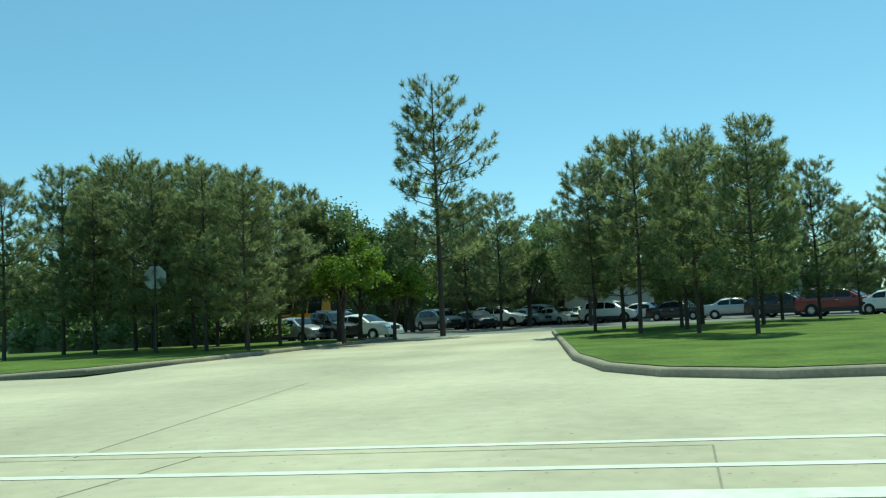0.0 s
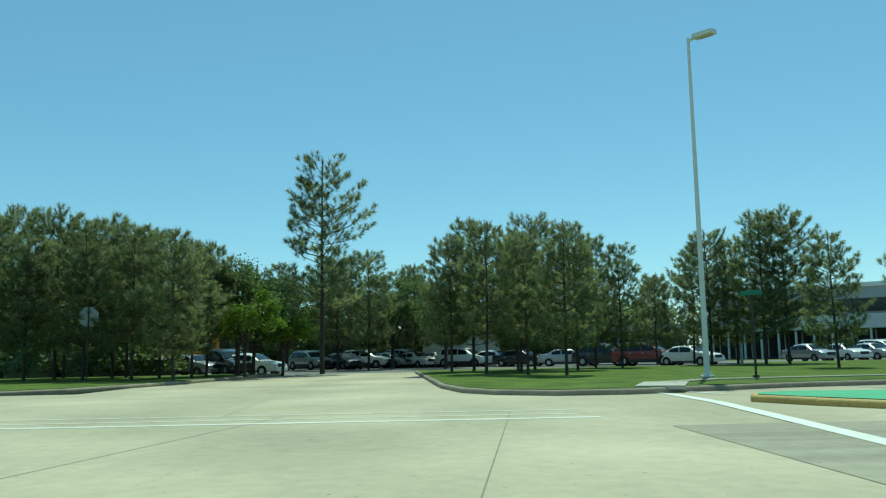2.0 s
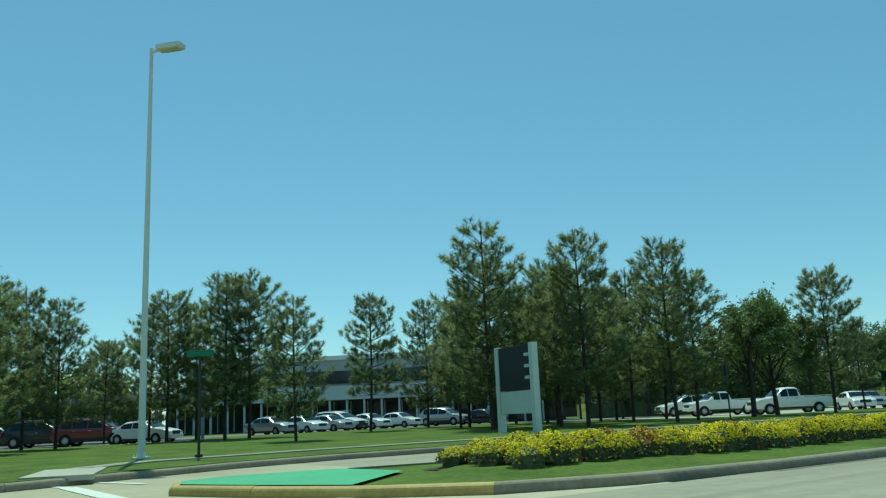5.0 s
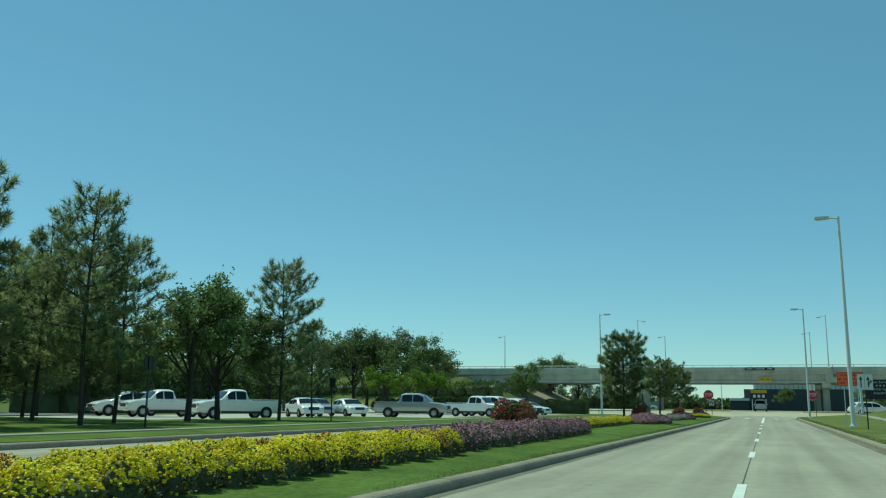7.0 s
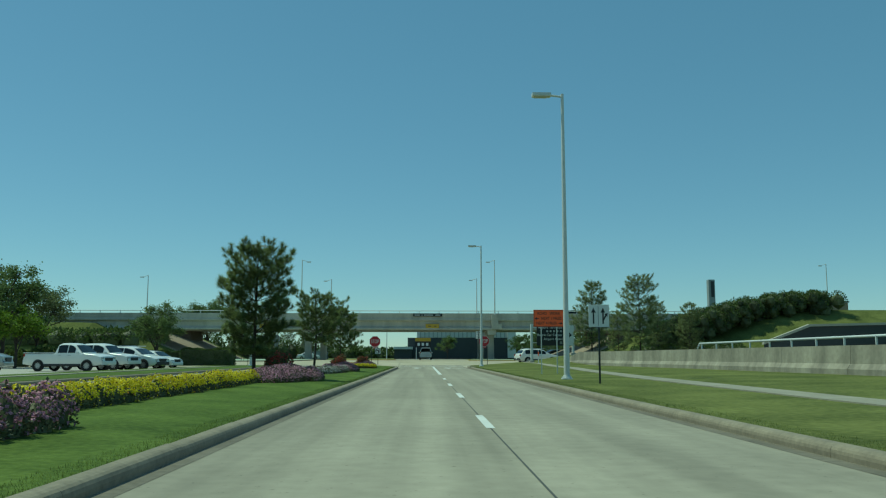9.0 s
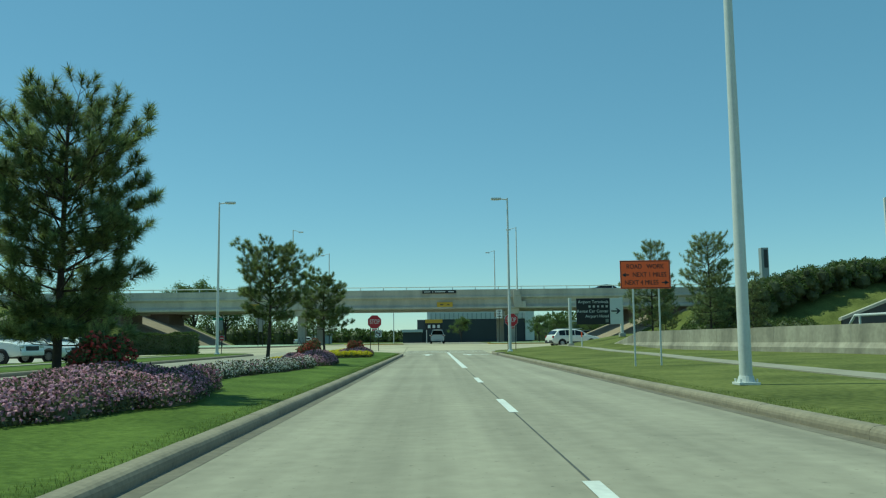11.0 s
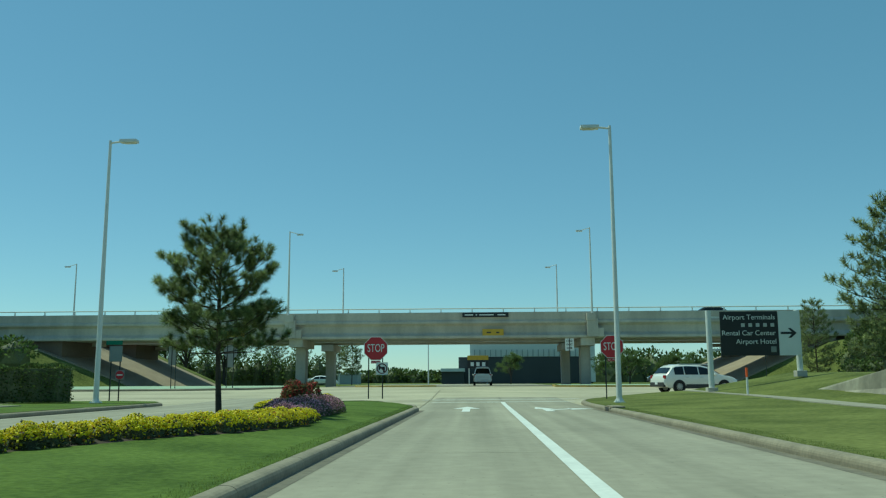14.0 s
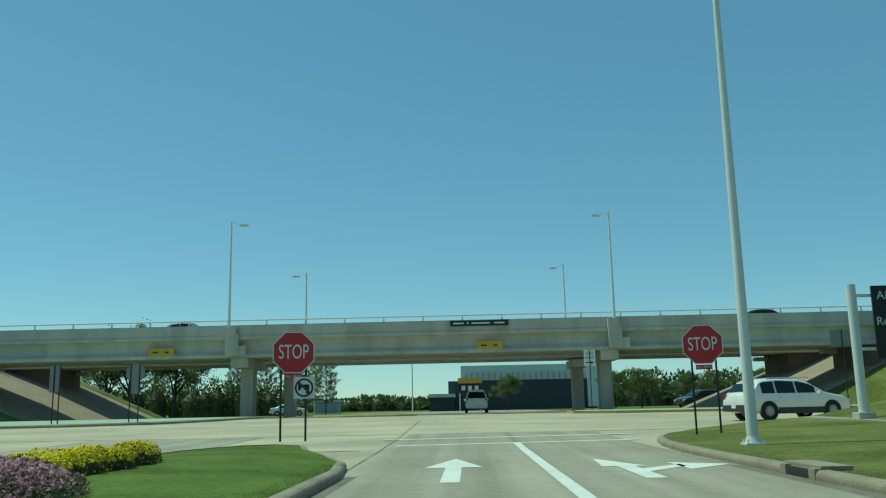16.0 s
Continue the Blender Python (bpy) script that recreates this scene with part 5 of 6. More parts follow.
# ---- shrubs, hedges and flower beds ----
def clump_mesh(name, seed, blobs, leaves, size, mats, split):
    """Many small leaves and blooms laid over rounded mounds (x, y, z, rx, ry, rz); split: share of each material."""
    r = random.Random(seed)
    verts, faces, idx = [], [], []
    area = [b[3] * b[4] + (b[3] + b[4]) * b[5] for b in blobs]
    tot = sum(area)
    for b, a in zip(blobs, area):
        tone = r.random()
        for k in range(max(6, round(leaves * a / tot))):
            u = r.uniform(-0.15, 1.0)
            t = r.uniform(0, 2 * math.pi)
            q = math.sqrt(max(0, 1 - u * u))
            nrm = Vector((q * math.cos(t), q * math.sin(t), u))
            f = r.uniform(0.78, 1.06)
            p = Vector((b[0] + nrm.x * b[3] * f, b[1] + nrm.y * b[4] * f, b[2] + max(-0.02, nrm.z) * b[5] * f))
            pick = r.random()
            m = 0
            acc = 0.0
            for i, s in enumerate(split(u, tone)):
                acc += s
                if pick < acc:
                    m = i
                    break
            d = (nrm + Vector((r.gauss(0, 0.5), r.gauss(0, 0.5), r.gauss(0.2, 0.4)))).normalized()
            o = d.orthogonal().normalized()
            o2 = d.cross(o)
            s = size * r.uniform(0.7, 1.3)
            k0 = len(verts)
            if m == 0:
                o = (o * math.cos(k) + o2 * math.sin(k)) * s * 0.4
                verts.extend((tuple(p), tuple(p + d * s * 0.6 + o), tuple(p + d * s * 1.2), tuple(p + d * s * 0.6 - o)))
                faces.append((k0, k0 + 1, k0 + 2, k0 + 3))
                idx.append(0)
            else:
                p += nrm * size * 0.5
                s *= 0.62
                verts.append(tuple(p + d * s * 0.55))
                for i in range(4):
                    an = math.pi * i / 2
                    verts.append(tuple(p + (o * math.cos(an) + o2 * math.sin(an)) * s))
                for i in (0, 2):
                    faces.append((k0, k0 + 1 + i, k0 + 2 + i))
                    faces.append((k0, k0 + 2 + i, k0 + 1 + (i + 2) % 4))
                    idx += [m, m]
    return mesh_of(name, verts, faces, mats, False, idx)


def soil_mesh(blobs):
    """The dark inside of the plants, so that no light shines through them."""
    bm = bmesh.new()
    for b in blobs:
        bmesh.ops.create_icosphere(bm, subdivisions=1, radius=1, matrix=Matrix.Translation((b[0], b[1], b[2])) @ Matrix.Diagonal((b[3] * 0.86, b[4] * 0.86, b[5] * 0.84, 1)))
    me = bpy.data.meshes.new("plant_cores")
    bm.to_mesh(me)
    bm.free()
    me.materials.append(STEM)
    return me


def flower_bed(label, y0, y1, x0, x1, rows, size, high, leaves, bloom, mats, split, seed, edge=None):
    """A bed of bedding plants in staggered rows on dark soil; edge(y) shifts the rows sideways."""
    r = random.Random(seed)
    bed = empty("flower_bed", pose(0, 0, 0), label, "flower bed", "median flower beds", "stuff")
    blobs = []
    y = y0
    while y < y1:
        sh = edge(y) if edge else 0.0
        for j in range(rows):
            x = x0 + (x1 - x0) * (j + 0.5) / rows + r.uniform(-0.08, 0.08) + sh
            s = size * r.uniform(0.85, 1.15)
            z = 0.2 + 0.10 * smoothstep(min(x + 6.9, -1.6 - x) / 2.2) - 0.05 + rise(y)
            hh = high * r.uniform(0.8, 1.15) * (0.8 + 0.35 * j / max(1, rows - 1))
            blobs.append((x, y + (0.5 if j % 2 else 0) * size * 1.9 + r.uniform(-0.07, 0.07), z + 0.02, s, s, max(0.12, hh - 0.02)))
        y += size * 1.9
    o = new("blooms", clump_mesh("blooms", seed, blobs, leaves, bloom, mats, split))
    o.parent = bed
    o = new("plant_cores", soil_mesh(blobs))
    o.parent = bed
    pts = []
    n = max(14, round(y1 - y0))
    for i in range(n + 1):
        yy = y0 - 0.35 + (y1 - y0 + 0.7) * i / n
        sh = edge(min(y1, max(y0, yy))) if edge else 0.0
        pts.append((x0 - 0.3 + sh + 0.06 * math.sin(i * 2.1), x1 + 0.30 + sh + 0.08 * math.sin(i * 1.7), yy))
    verts, faces = [], []
    for i, (a, b, yy) in enumerate(pts):
        sink = 0.14 if i in (0, n) else 0.0
        for x, dz in ((a, -0.10), (a * 0.7 + b * 0.3, 0.02 - sink), (a * 0.3 + b * 0.7, 0.02 - sink), (b, -0.10)):
            verts.append((x, yy, 0.148 + 0.10 * smoothstep(min(x + 6.9, -1.6 - x) / 2.2) + dz + 0.02 + rise(yy)))
    for i in range(n):
        for j in range(3):
            faces.append((i * 4 + j, i * 4 + j + 1, (i + 1) * 4 + j + 1, (i + 1) * 4 + j))
    o = new("mulch", mesh_of("mulch", verts, faces, [SOIL], True))
    o.parent = bed
    return bed


def marigold(u, tone):
    if u < 0.36:
        return (0.93, 0.05, 0.02)
    return (0.16, 0.82, 0.02) if tone < 0.84 else (0.34, 0.16, 0.50)


def marigold_pure(u, tone):
    return (0.92, 0.07, 0.01) if u < 0.34 else (0.13, 0.85, 0.02)


def petunia(u, tone):
    return (0.90, 0.10) if u < 0.25 else (0.44, 0.56)


def white_mix(u, tone):
    if u < 0.15:
        return (0.9, 0.07, 0.03)
    return (0.55, 0.39, 0.06) if tone < 0.75 else (0.60, 0.14, 0.26)


def mound(label, x, y, rx, ry, h, mats, split, leaves, bloom, seed, veer=0.0, name="flower_mound", category="flower bed"):
    """A domed planting built of several merging mounds; its far end veers away from the road."""
    r = random.Random(seed)
    z = 0.2 + 0.10 * smoothstep(min(x + 6.9, -1.6 - x) / 2.2) - 0.05 + rise(y)
    blobs = [(x, y, z, rx * 0.72, ry * 0.72, h)]
    for i in range(14):
        a = 2 * math.pi * i / 14
        f = r.uniform(0.55, 0.85)
        dy = math.sin(a) * ry * f
        blobs.append((x + math.cos(a) * rx * f - veer * max(0.0, dy + 1.0), y + dy, z, rx * 0.33, ry * 0.33, h * (1.15 - 0.5 * f) * r.uniform(0.8, 1.05)))
    m = empty(name, pose(0, 0, 0), label, category, kind="stuff")
    o = new("blooms", clump_mesh("blooms", seed, blobs, leaves, bloom, mats, split))
    o.parent = m
    o = new("plant_cores", soil_mesh(blobs))
    o.parent = m
    return m


def red_shrub(x, y, h, w, seed, label="dark red-leaved rose shrub in the median planting"):
    r = random.Random(seed)
    z = 0.25 + rise(y)
    sh = empty("rose_shrub", pose(0, 0, 0), label, "shrub", "rose shrubs")
    blobs = [(x + r.uniform(-0.6, 0.6) * w, y + r.uniform(-0.8, 0.8) * w, z + h * r.uniform(0.1, 0.5), w * 0.45, w * 0.45, h * 0.5) for _ in range(12)]
    o = new("foliage", clump_mesh("foliage", seed, blobs, 5200, 0.058, [RED_LEAF, RED_FLOWER, HEDGE], lambda u, t: (0.50, 0.22 if t > 0.35 else 0.08, 0.28)))
    o.parent = sh
    tv, tf = [], []
    for i in range(16):
        a = r.uniform(0, 6.28)
        p = Vector((x, y, z - 0.1))
        e = p + Vector((math.cos(a) * w * 0.7, math.sin(a) * w * 0.7, h * r.uniform(0.8, 1.15)))
        limb(tv, tf, [p, p.lerp(e, 0.5) + Vector((0, 0, 0.1)), e], [0.015, 0.01, 0.004], 4)
    o = new("stems", mesh_of("stems", tv, tf, [BARK]))
    o.parent = sh
    return sh


def bend(y):
    return -0.6 * smoothstep((-34 - y) / 5)


def lean(y):
    return 2.3 * smoothstep((y - 33) / 9)


def swing(y):
    return 0.8 * smoothstep((y - 15) / 9)


MARIGOLD, PETUNIA = [STEM, YELLOW, ORANGE], [STEM, PURPLE]
flower_bed("long bed of yellow and orange marigolds", -38.7, -24.0, -5.1, -2.9, 5, 0.29, 0.33, 105000, 0.034, MARIGOLD, marigold, 51, bend)
flower_bed("tall bed of purple petunias", -23.5, -10.9, -5.0, -3.1, 5, 0.28, 0.38, 62000, 0.040, PETUNIA, petunia, 52)
red_shrub(-4.5, -14.8, 0.98, 0.62, 53)
red_shrub(-4.9, -13.4, 0.95, 0.58, 54)
flower_bed("bed of bright yellow marigolds", -10.2, 4.2, -5.6, -4.1, 4, 0.27, 0.31, 62000, 0.034, MARIGOLD, marigold_pure, 55)
mound("rounded mound of purple petunias", -3.9, 8.9, 1.1, 3.9, 0.48, PETUNIA, petunia, 44000, 0.040, 56)
red_shrub(-4.3, 9.6, 0.92, 0.5, 57)
flower_bed("bed of white and pink petunias", 14.3, 24.2, -5.4, -3.9, 4, 0.24, 0.27, 38000, 0.040, [STEM, WHITE_FLOWER, PURPLE], white_mix, 58, swing)
mound("long mound of purple petunias round a rose shrub", -3.74, 29.4, 0.88, 4.6, 0.44, PETUNIA, petunia, 46000, 0.038, 59, 0.24)
red_shrub(-4.3, 30.9, 0.96, 0.50, 60)
flower_bed("bed of bright yellow marigolds", 34.0, 43.3, -6.5, -5.0, 4, 0.24, 0.24, 62000, 0.032, MARIGOLD, marigold_pure, 61, lean)
mound("rounded mound of purple petunias", -3.68, 48.1, 0.84, 5.0, 0.42, PETUNIA, petunia, 50000, 0.037, 62, 0.22)
red_shrub(-4.02, 48.0, 0.80, 0.49, 63)
flower_bed("bed of bright yellow marigolds", 52.4, 56.6, -6.3, -4.5, 5, 0.24, 0.28, 34000, 0.033, MARIGOLD, marigold_pure, 64)


def hedge(label, x0, y0, x1, y1, w, h, z, seed, leaves=5000, size=0.16, mat=HEDGE):
    r = random.Random(seed)
    n = max(3, round(math.dist((x0, y0), (x1, y1)) / (w * 0.8)))
    blobs = [(x0 + (x1 - x0) * i / n + r.uniform(-0.2, 0.2) * w, y0 + (y1 - y0) * i / n + r.uniform(-0.2, 0.2) * w, z + h * 0.25, w * r.uniform(0.6, 0.8), w * r.uniform(0.6, 0.8), h * r.uniform(0.6, 0.85)) for i in range(n + 1)]
    hd = empty("hedge", pose(0, 0, 0), label, "hedge", kind="stuff")
    o = new("foliage", clump_mesh("foliage", seed, blobs, leaves, size, [mat], lambda u, t: (1.0,)))
    o.parent = hd
    o = new("plant_cores", soil_mesh(blobs))
    o.parent = hd


def clipped_hedge(label, x0, y0, x1, y1, w, h, z, seed, leaves=9000, size=0.10):
    """A hedge cut to a long block, its faces a little uneven."""
    r = random.Random(seed)
    d = Vector((x1 - x0, y1 - y0, 0))
    L = d.length
    d.normalize()
    o = Vector((-d.y, d.x, 0))
    verts, faces = [], []
    for k in range(leaves):
        u = r.uniform(0, L)
        if r.random() < 0.45:
            v, t, n = r.uniform(-w / 2, w / 2), h, Vector((0, 0, 1))
        else:
            sd = r.choice((-1, 1))
            v, t, n = sd * w / 2, r.uniform(0.02, h), o * sd
            if r.random() < 0.12:
                u, v, n = r.choice((0, L)), r.uniform(-w / 2, w / 2), d * r.choice((-1, 1))
        wave = 0.07 * math.sin(u * 1.9) + 0.05 * math.sin(u * 4.3 + v * 3)
        p = Vector((x0, y0, z)) + d * u + o * v + Vector((0, 0, t)) + n * (wave + r.gauss(0, 0.035))
        q = (n + Vector((r.gauss(0, 0.6), r.gauss(0, 0.6), r.gauss(0.2, 0.5)))).normalized()
        e = q.orthogonal().normalized()
        e = (e * math.cos(k) + q.cross(e) * math.sin(k)) * size * 0.42
        s = size * r.uniform(0.7, 1.4)
        k0 = len(verts)
        verts.extend((tuple(p), tuple(p + q * s * 0.5 + e), tuple(p + q * s), tuple(p + q * s * 0.5 - e)))
        faces.append((k0, k0 + 1, k0 + 2, k0 + 3))
    hd = empty("hedge", pose(0, 0, 0), label, "hedge", kind="stuff")
    new("foliage", mesh_of("foliage", verts, faces, [HEDGE])).parent = hd
    core = part("plant_core", boxes(((L / 2, 0, h / 2), (L - 0.1, w - 0.12, h - 0.08)), bevel=0.08), STEM, hd)
    core.matrix_basis = pose(x0, y0, z, 0, 0, math.degrees(math.atan2(d.y, d.x)))


def thicket(label, line, thick, blobs_n, leaves, size, seed, mat=HEDGE):
    """Dense shrubs between a lower and an upper line: line holds (x, y, low, high)."""
    r = random.Random(seed)
    blobs = []
    for k in range(blobs_n):
        f = r.uniform(0, len(line) - 1.001)
        i = int(f)
        t = f - i
        x, y, lo, hi = (line[i][c] + (line[i + 1][c] - line[i][c]) * t for c in range(4))
        rad = r.uniform(0.45, 1.25)
        top = lo + (hi - lo) * r.uniform(0.35, 1.0) ** 0.6
        blobs.append((x + r.gauss(0, 0.5), y + r.uniform(-thick, thick), max(lo, top - rad * 1.2), rad, rad, min(rad * 1.2, top - lo + 0.3)))
    hd = empty("thicket", pose(0, 0, 0), label, "shrubs", kind="stuff")
    new("foliage", clump_mesh("foliage", seed, blobs, leaves, size, [mat], lambda u, t: (1.0,))).parent = hd
    new("plant_cores", soil_mesh(blobs)).parent = hd


clipped_hedge("clipped dark hedge on the lawn corner", -22.7, 63.4, -17.6, 63.0, 1.2, 1.55, 0.15, 71, 7000)
clipped_hedge("low clipped hedge behind the lawn corner", -30, 66.4, -23.6, 66.0, 1.1, 1.35, 0.15, 74, 6000)
thicket("dense shrubs over the right embankment", [(33.5, 99, 1.4, 5.2), (36, 99, 1.6, 6.6), (41, 100, 2.4, 8.2), (48, 102, 4.6, 10.0), (55, 104, 6.8, 10.8), (60, 104, 7.4, 10.9)], 2.2, 420, 60000, 0.19, 72)
thicket("low shrubs beneath the embankment pines", [(29, 91, 0.6, 2.6), (35, 91, 0.6, 3.0), (44, 93, 0.8, 3.2)], 1.6, 100, 18000, 0.17, 73)
hedge("shrubs on the left embankment", -90, 99, -40, 99, 2.6, 2.2, 2.8, 75, 9000, 0.3)
hedge("shrubs behind the pickups", -44, 62, -30, 66, 1.8, 1.7, 0.1, 76, 7000, 0.25)
hedge("far tree line at the horizon", -160, 330, 60, 330, 6, 4.4, 0.5, 77, 14000, 0.9)
hedge("far tree line at the horizon", 40, 290, 200, 260, 9, 9.5, 0.5, 78, 9000, 0.9)
hedge("far tree line beyond the car park", -170, 40, -110, 200, 10, 11, 0, 79, 9000, 0.9)
hedge("dark undergrowth beyond the bridge", -62, 164, -25, 161, 2.4, 4.6, 0.4, 86, 9000, 0.3)
hedge("dense wood behind the car park", -78, -75, -82, -22, 4, 6.5, -0.1, 80, 12000, 0.4, LEAVES)
hedge("undergrowth beneath the corner pines", -47, -82, -44, -66, 2.2, 2.2, 0, 81, 6000, 0.25, LEAVES)
hedge("dense wood behind the corner pines", -70, -100, -72, -76, 4, 8.0, -0.1, 82, 9000, 0.4, LEAVES)
hedge("dense wood beyond the pickup car park", -60, 22, -62, 70, 4, 7.0, 0, 85, 14000, 0.4, LEAVES)


# ---- loose grass blades along the kerbs and over the lawns ----
def blades(label, count, place, zf, seed, size=0.07):
    """Single blades standing out of the lawn, thickest at its edges."""
    r = random.Random(seed)
    verts, faces = [], []
    for k in range(count):
        x, y = place(r)
        z = zf(x, y) - 0.01
        a = r.uniform(0, 6.28)
        h = size * r.uniform(0.5, 1.4)
        w = size * 0.10
        lx, ly = math.cos(a) * h * r.uniform(0.2, 0.9), math.sin(a) * h * r.uniform(0.2, 0.9)
        k0 = len(verts)
        verts.extend(((x - math.sin(a) * w, y + math.cos(a) * w, z), (x + math.sin(a) * w, y - math.cos(a) * w, z), (x + lx, y + ly, z + h)))
        faces.append((k0, k0 + 1, k0 + 2))
    ob = new("grass_blades", mesh_of("grass_blades", verts, faces, [BLADE]))
    return tagged(ob, label, "grass", kind="stuff")


def median_top(x, y):
    return 0.118 + rise(y) + 0.12 * smoothstep(min(x + 6.9, -1.6 - x) / 2.2)


def lawn_edge(r):
    y = r.uniform(-30, 57)
    return -1.70 + 0.15 * min(1.0, max(0.0, (y + 18) / 34)) - 0.35 * r.random() ** 1.6, y


blades("green blades over the median lawn", 36000, lawn_edge, median_top, 91, 0.035)
blades("green blades over the verge", 40000, lambda r: (5.16 + 0.5 * r.random() ** 1.6, r.uniform(-16, 58)), verge_right, 92, 0.032)


# ---- vehicles ----
def interp(pts, x):
    for (a, b), (c, d) in zip(pts, pts[1:]):
        if x <= c:
            return b + (d - b) * (x - a) / max(1e-6, c - a)
    return pts[-1][1]


SHAPES = {
    # length, half width, belt height, sill, roof line from the tail to the nose, side windows, wheel places, wheel radius
    "suv": dict(L=5.1, w=0.98, belt=1.08, sill=0.30, roof=[(0, 0.80), (0.06, 1.02), (0.20, 1.12), (0.62, 1.60), (0.85, 1.71), (1.6, 1.76), (2.6, 1.72), (3.1, 1.60), (3.95, 1.12), (4.65, 1.0), (5.0, 0.84), (5.1, 0.60)],
                win=[(0.72, 1.35), (1.43, 2.33), (2.41, 3.3)], wheels=(1.0, 4.08), r=0.39, cladding=True),
    "sedan": dict(L=4.6, w=0.88, belt=0.93, sill=0.24, roof=[(0, 0.72), (0.06, 0.98), (0.75, 1.04), (1.35, 1.38), (2.1, 1.46), (2.75, 1.40), (3.45, 0.99), (4.2, 0.88), (4.55, 0.70), (4.6, 0.55)],
                  win=[(1.15, 1.9), (1.98, 2.85)], wheels=(0.9, 3.65), r=0.32, cladding=False),
    "van": dict(L=5.3, w=0.99, belt=1.15, sill=0.32, roof=[(0, 0.6), (0.03, 1.15), (0.14, 1.92), (0.4, 2.04), (3.2, 2.06), (3.7, 1.92), (4.35, 1.28), (5.0, 1.1), (5.25, 0.9), (5.3, 0.6)],
                win=[(0.35, 1.5), (1.6, 2.75), (2.85, 3.7)], wheels=(0.95, 4.25), r=0.36, cladding=False),
    "pickup": dict(L=5.7, w=0.97, belt=1.18, sill=0.38, roof=[(0, 0.75), (0.04, 1.16), (2.25, 1.18), (2.35, 1.25), (2.5, 1.78), (2.7, 1.86), (3.35, 1.86), (3.65, 1.76), (4.25, 1.22), (5.2, 1.12), (5.62, 0.98), (5.7, 0.6)],
                   win=[(2.55, 3.2), (3.27, 3.78)], wheels=(1.15, 4.65), r=0.38, cladding=False),
    "crew": dict(L=5.9, w=0.99, belt=1.2, sill=0.40, roof=[(0, 0.75), (0.04, 1.18), (1.95, 1.2), (2.05, 1.3), (2.2, 1.8), (2.45, 1.9), (3.5, 1.9), (3.9, 1.78), (4.5, 1.24), (5.4, 1.14), (5.82, 1.0), (5.9, 0.6)],
                 win=[(2.3, 3.1), (3.18, 4.0)], wheels=(1.2, 4.85), r=0.39, cladding=False),
    "bus": dict(L=9.5, w=1.2, belt=1.7, sill=0.5, roof=[(0, 0.7), (0.04, 1.6), (0.15, 2.75), (0.4, 2.95), (8.0, 2.95), (8.2, 2.8), (8.4, 1.6), (9.2, 1.4), (9.45, 1.1), (9.5, 0.7)],
                win=[(0.5 + 1.05 * i, 1.45 + 1.05 * i) for i in range(7)], wheels=(2.2, 8.4), r=0.45, cladding=False),
}


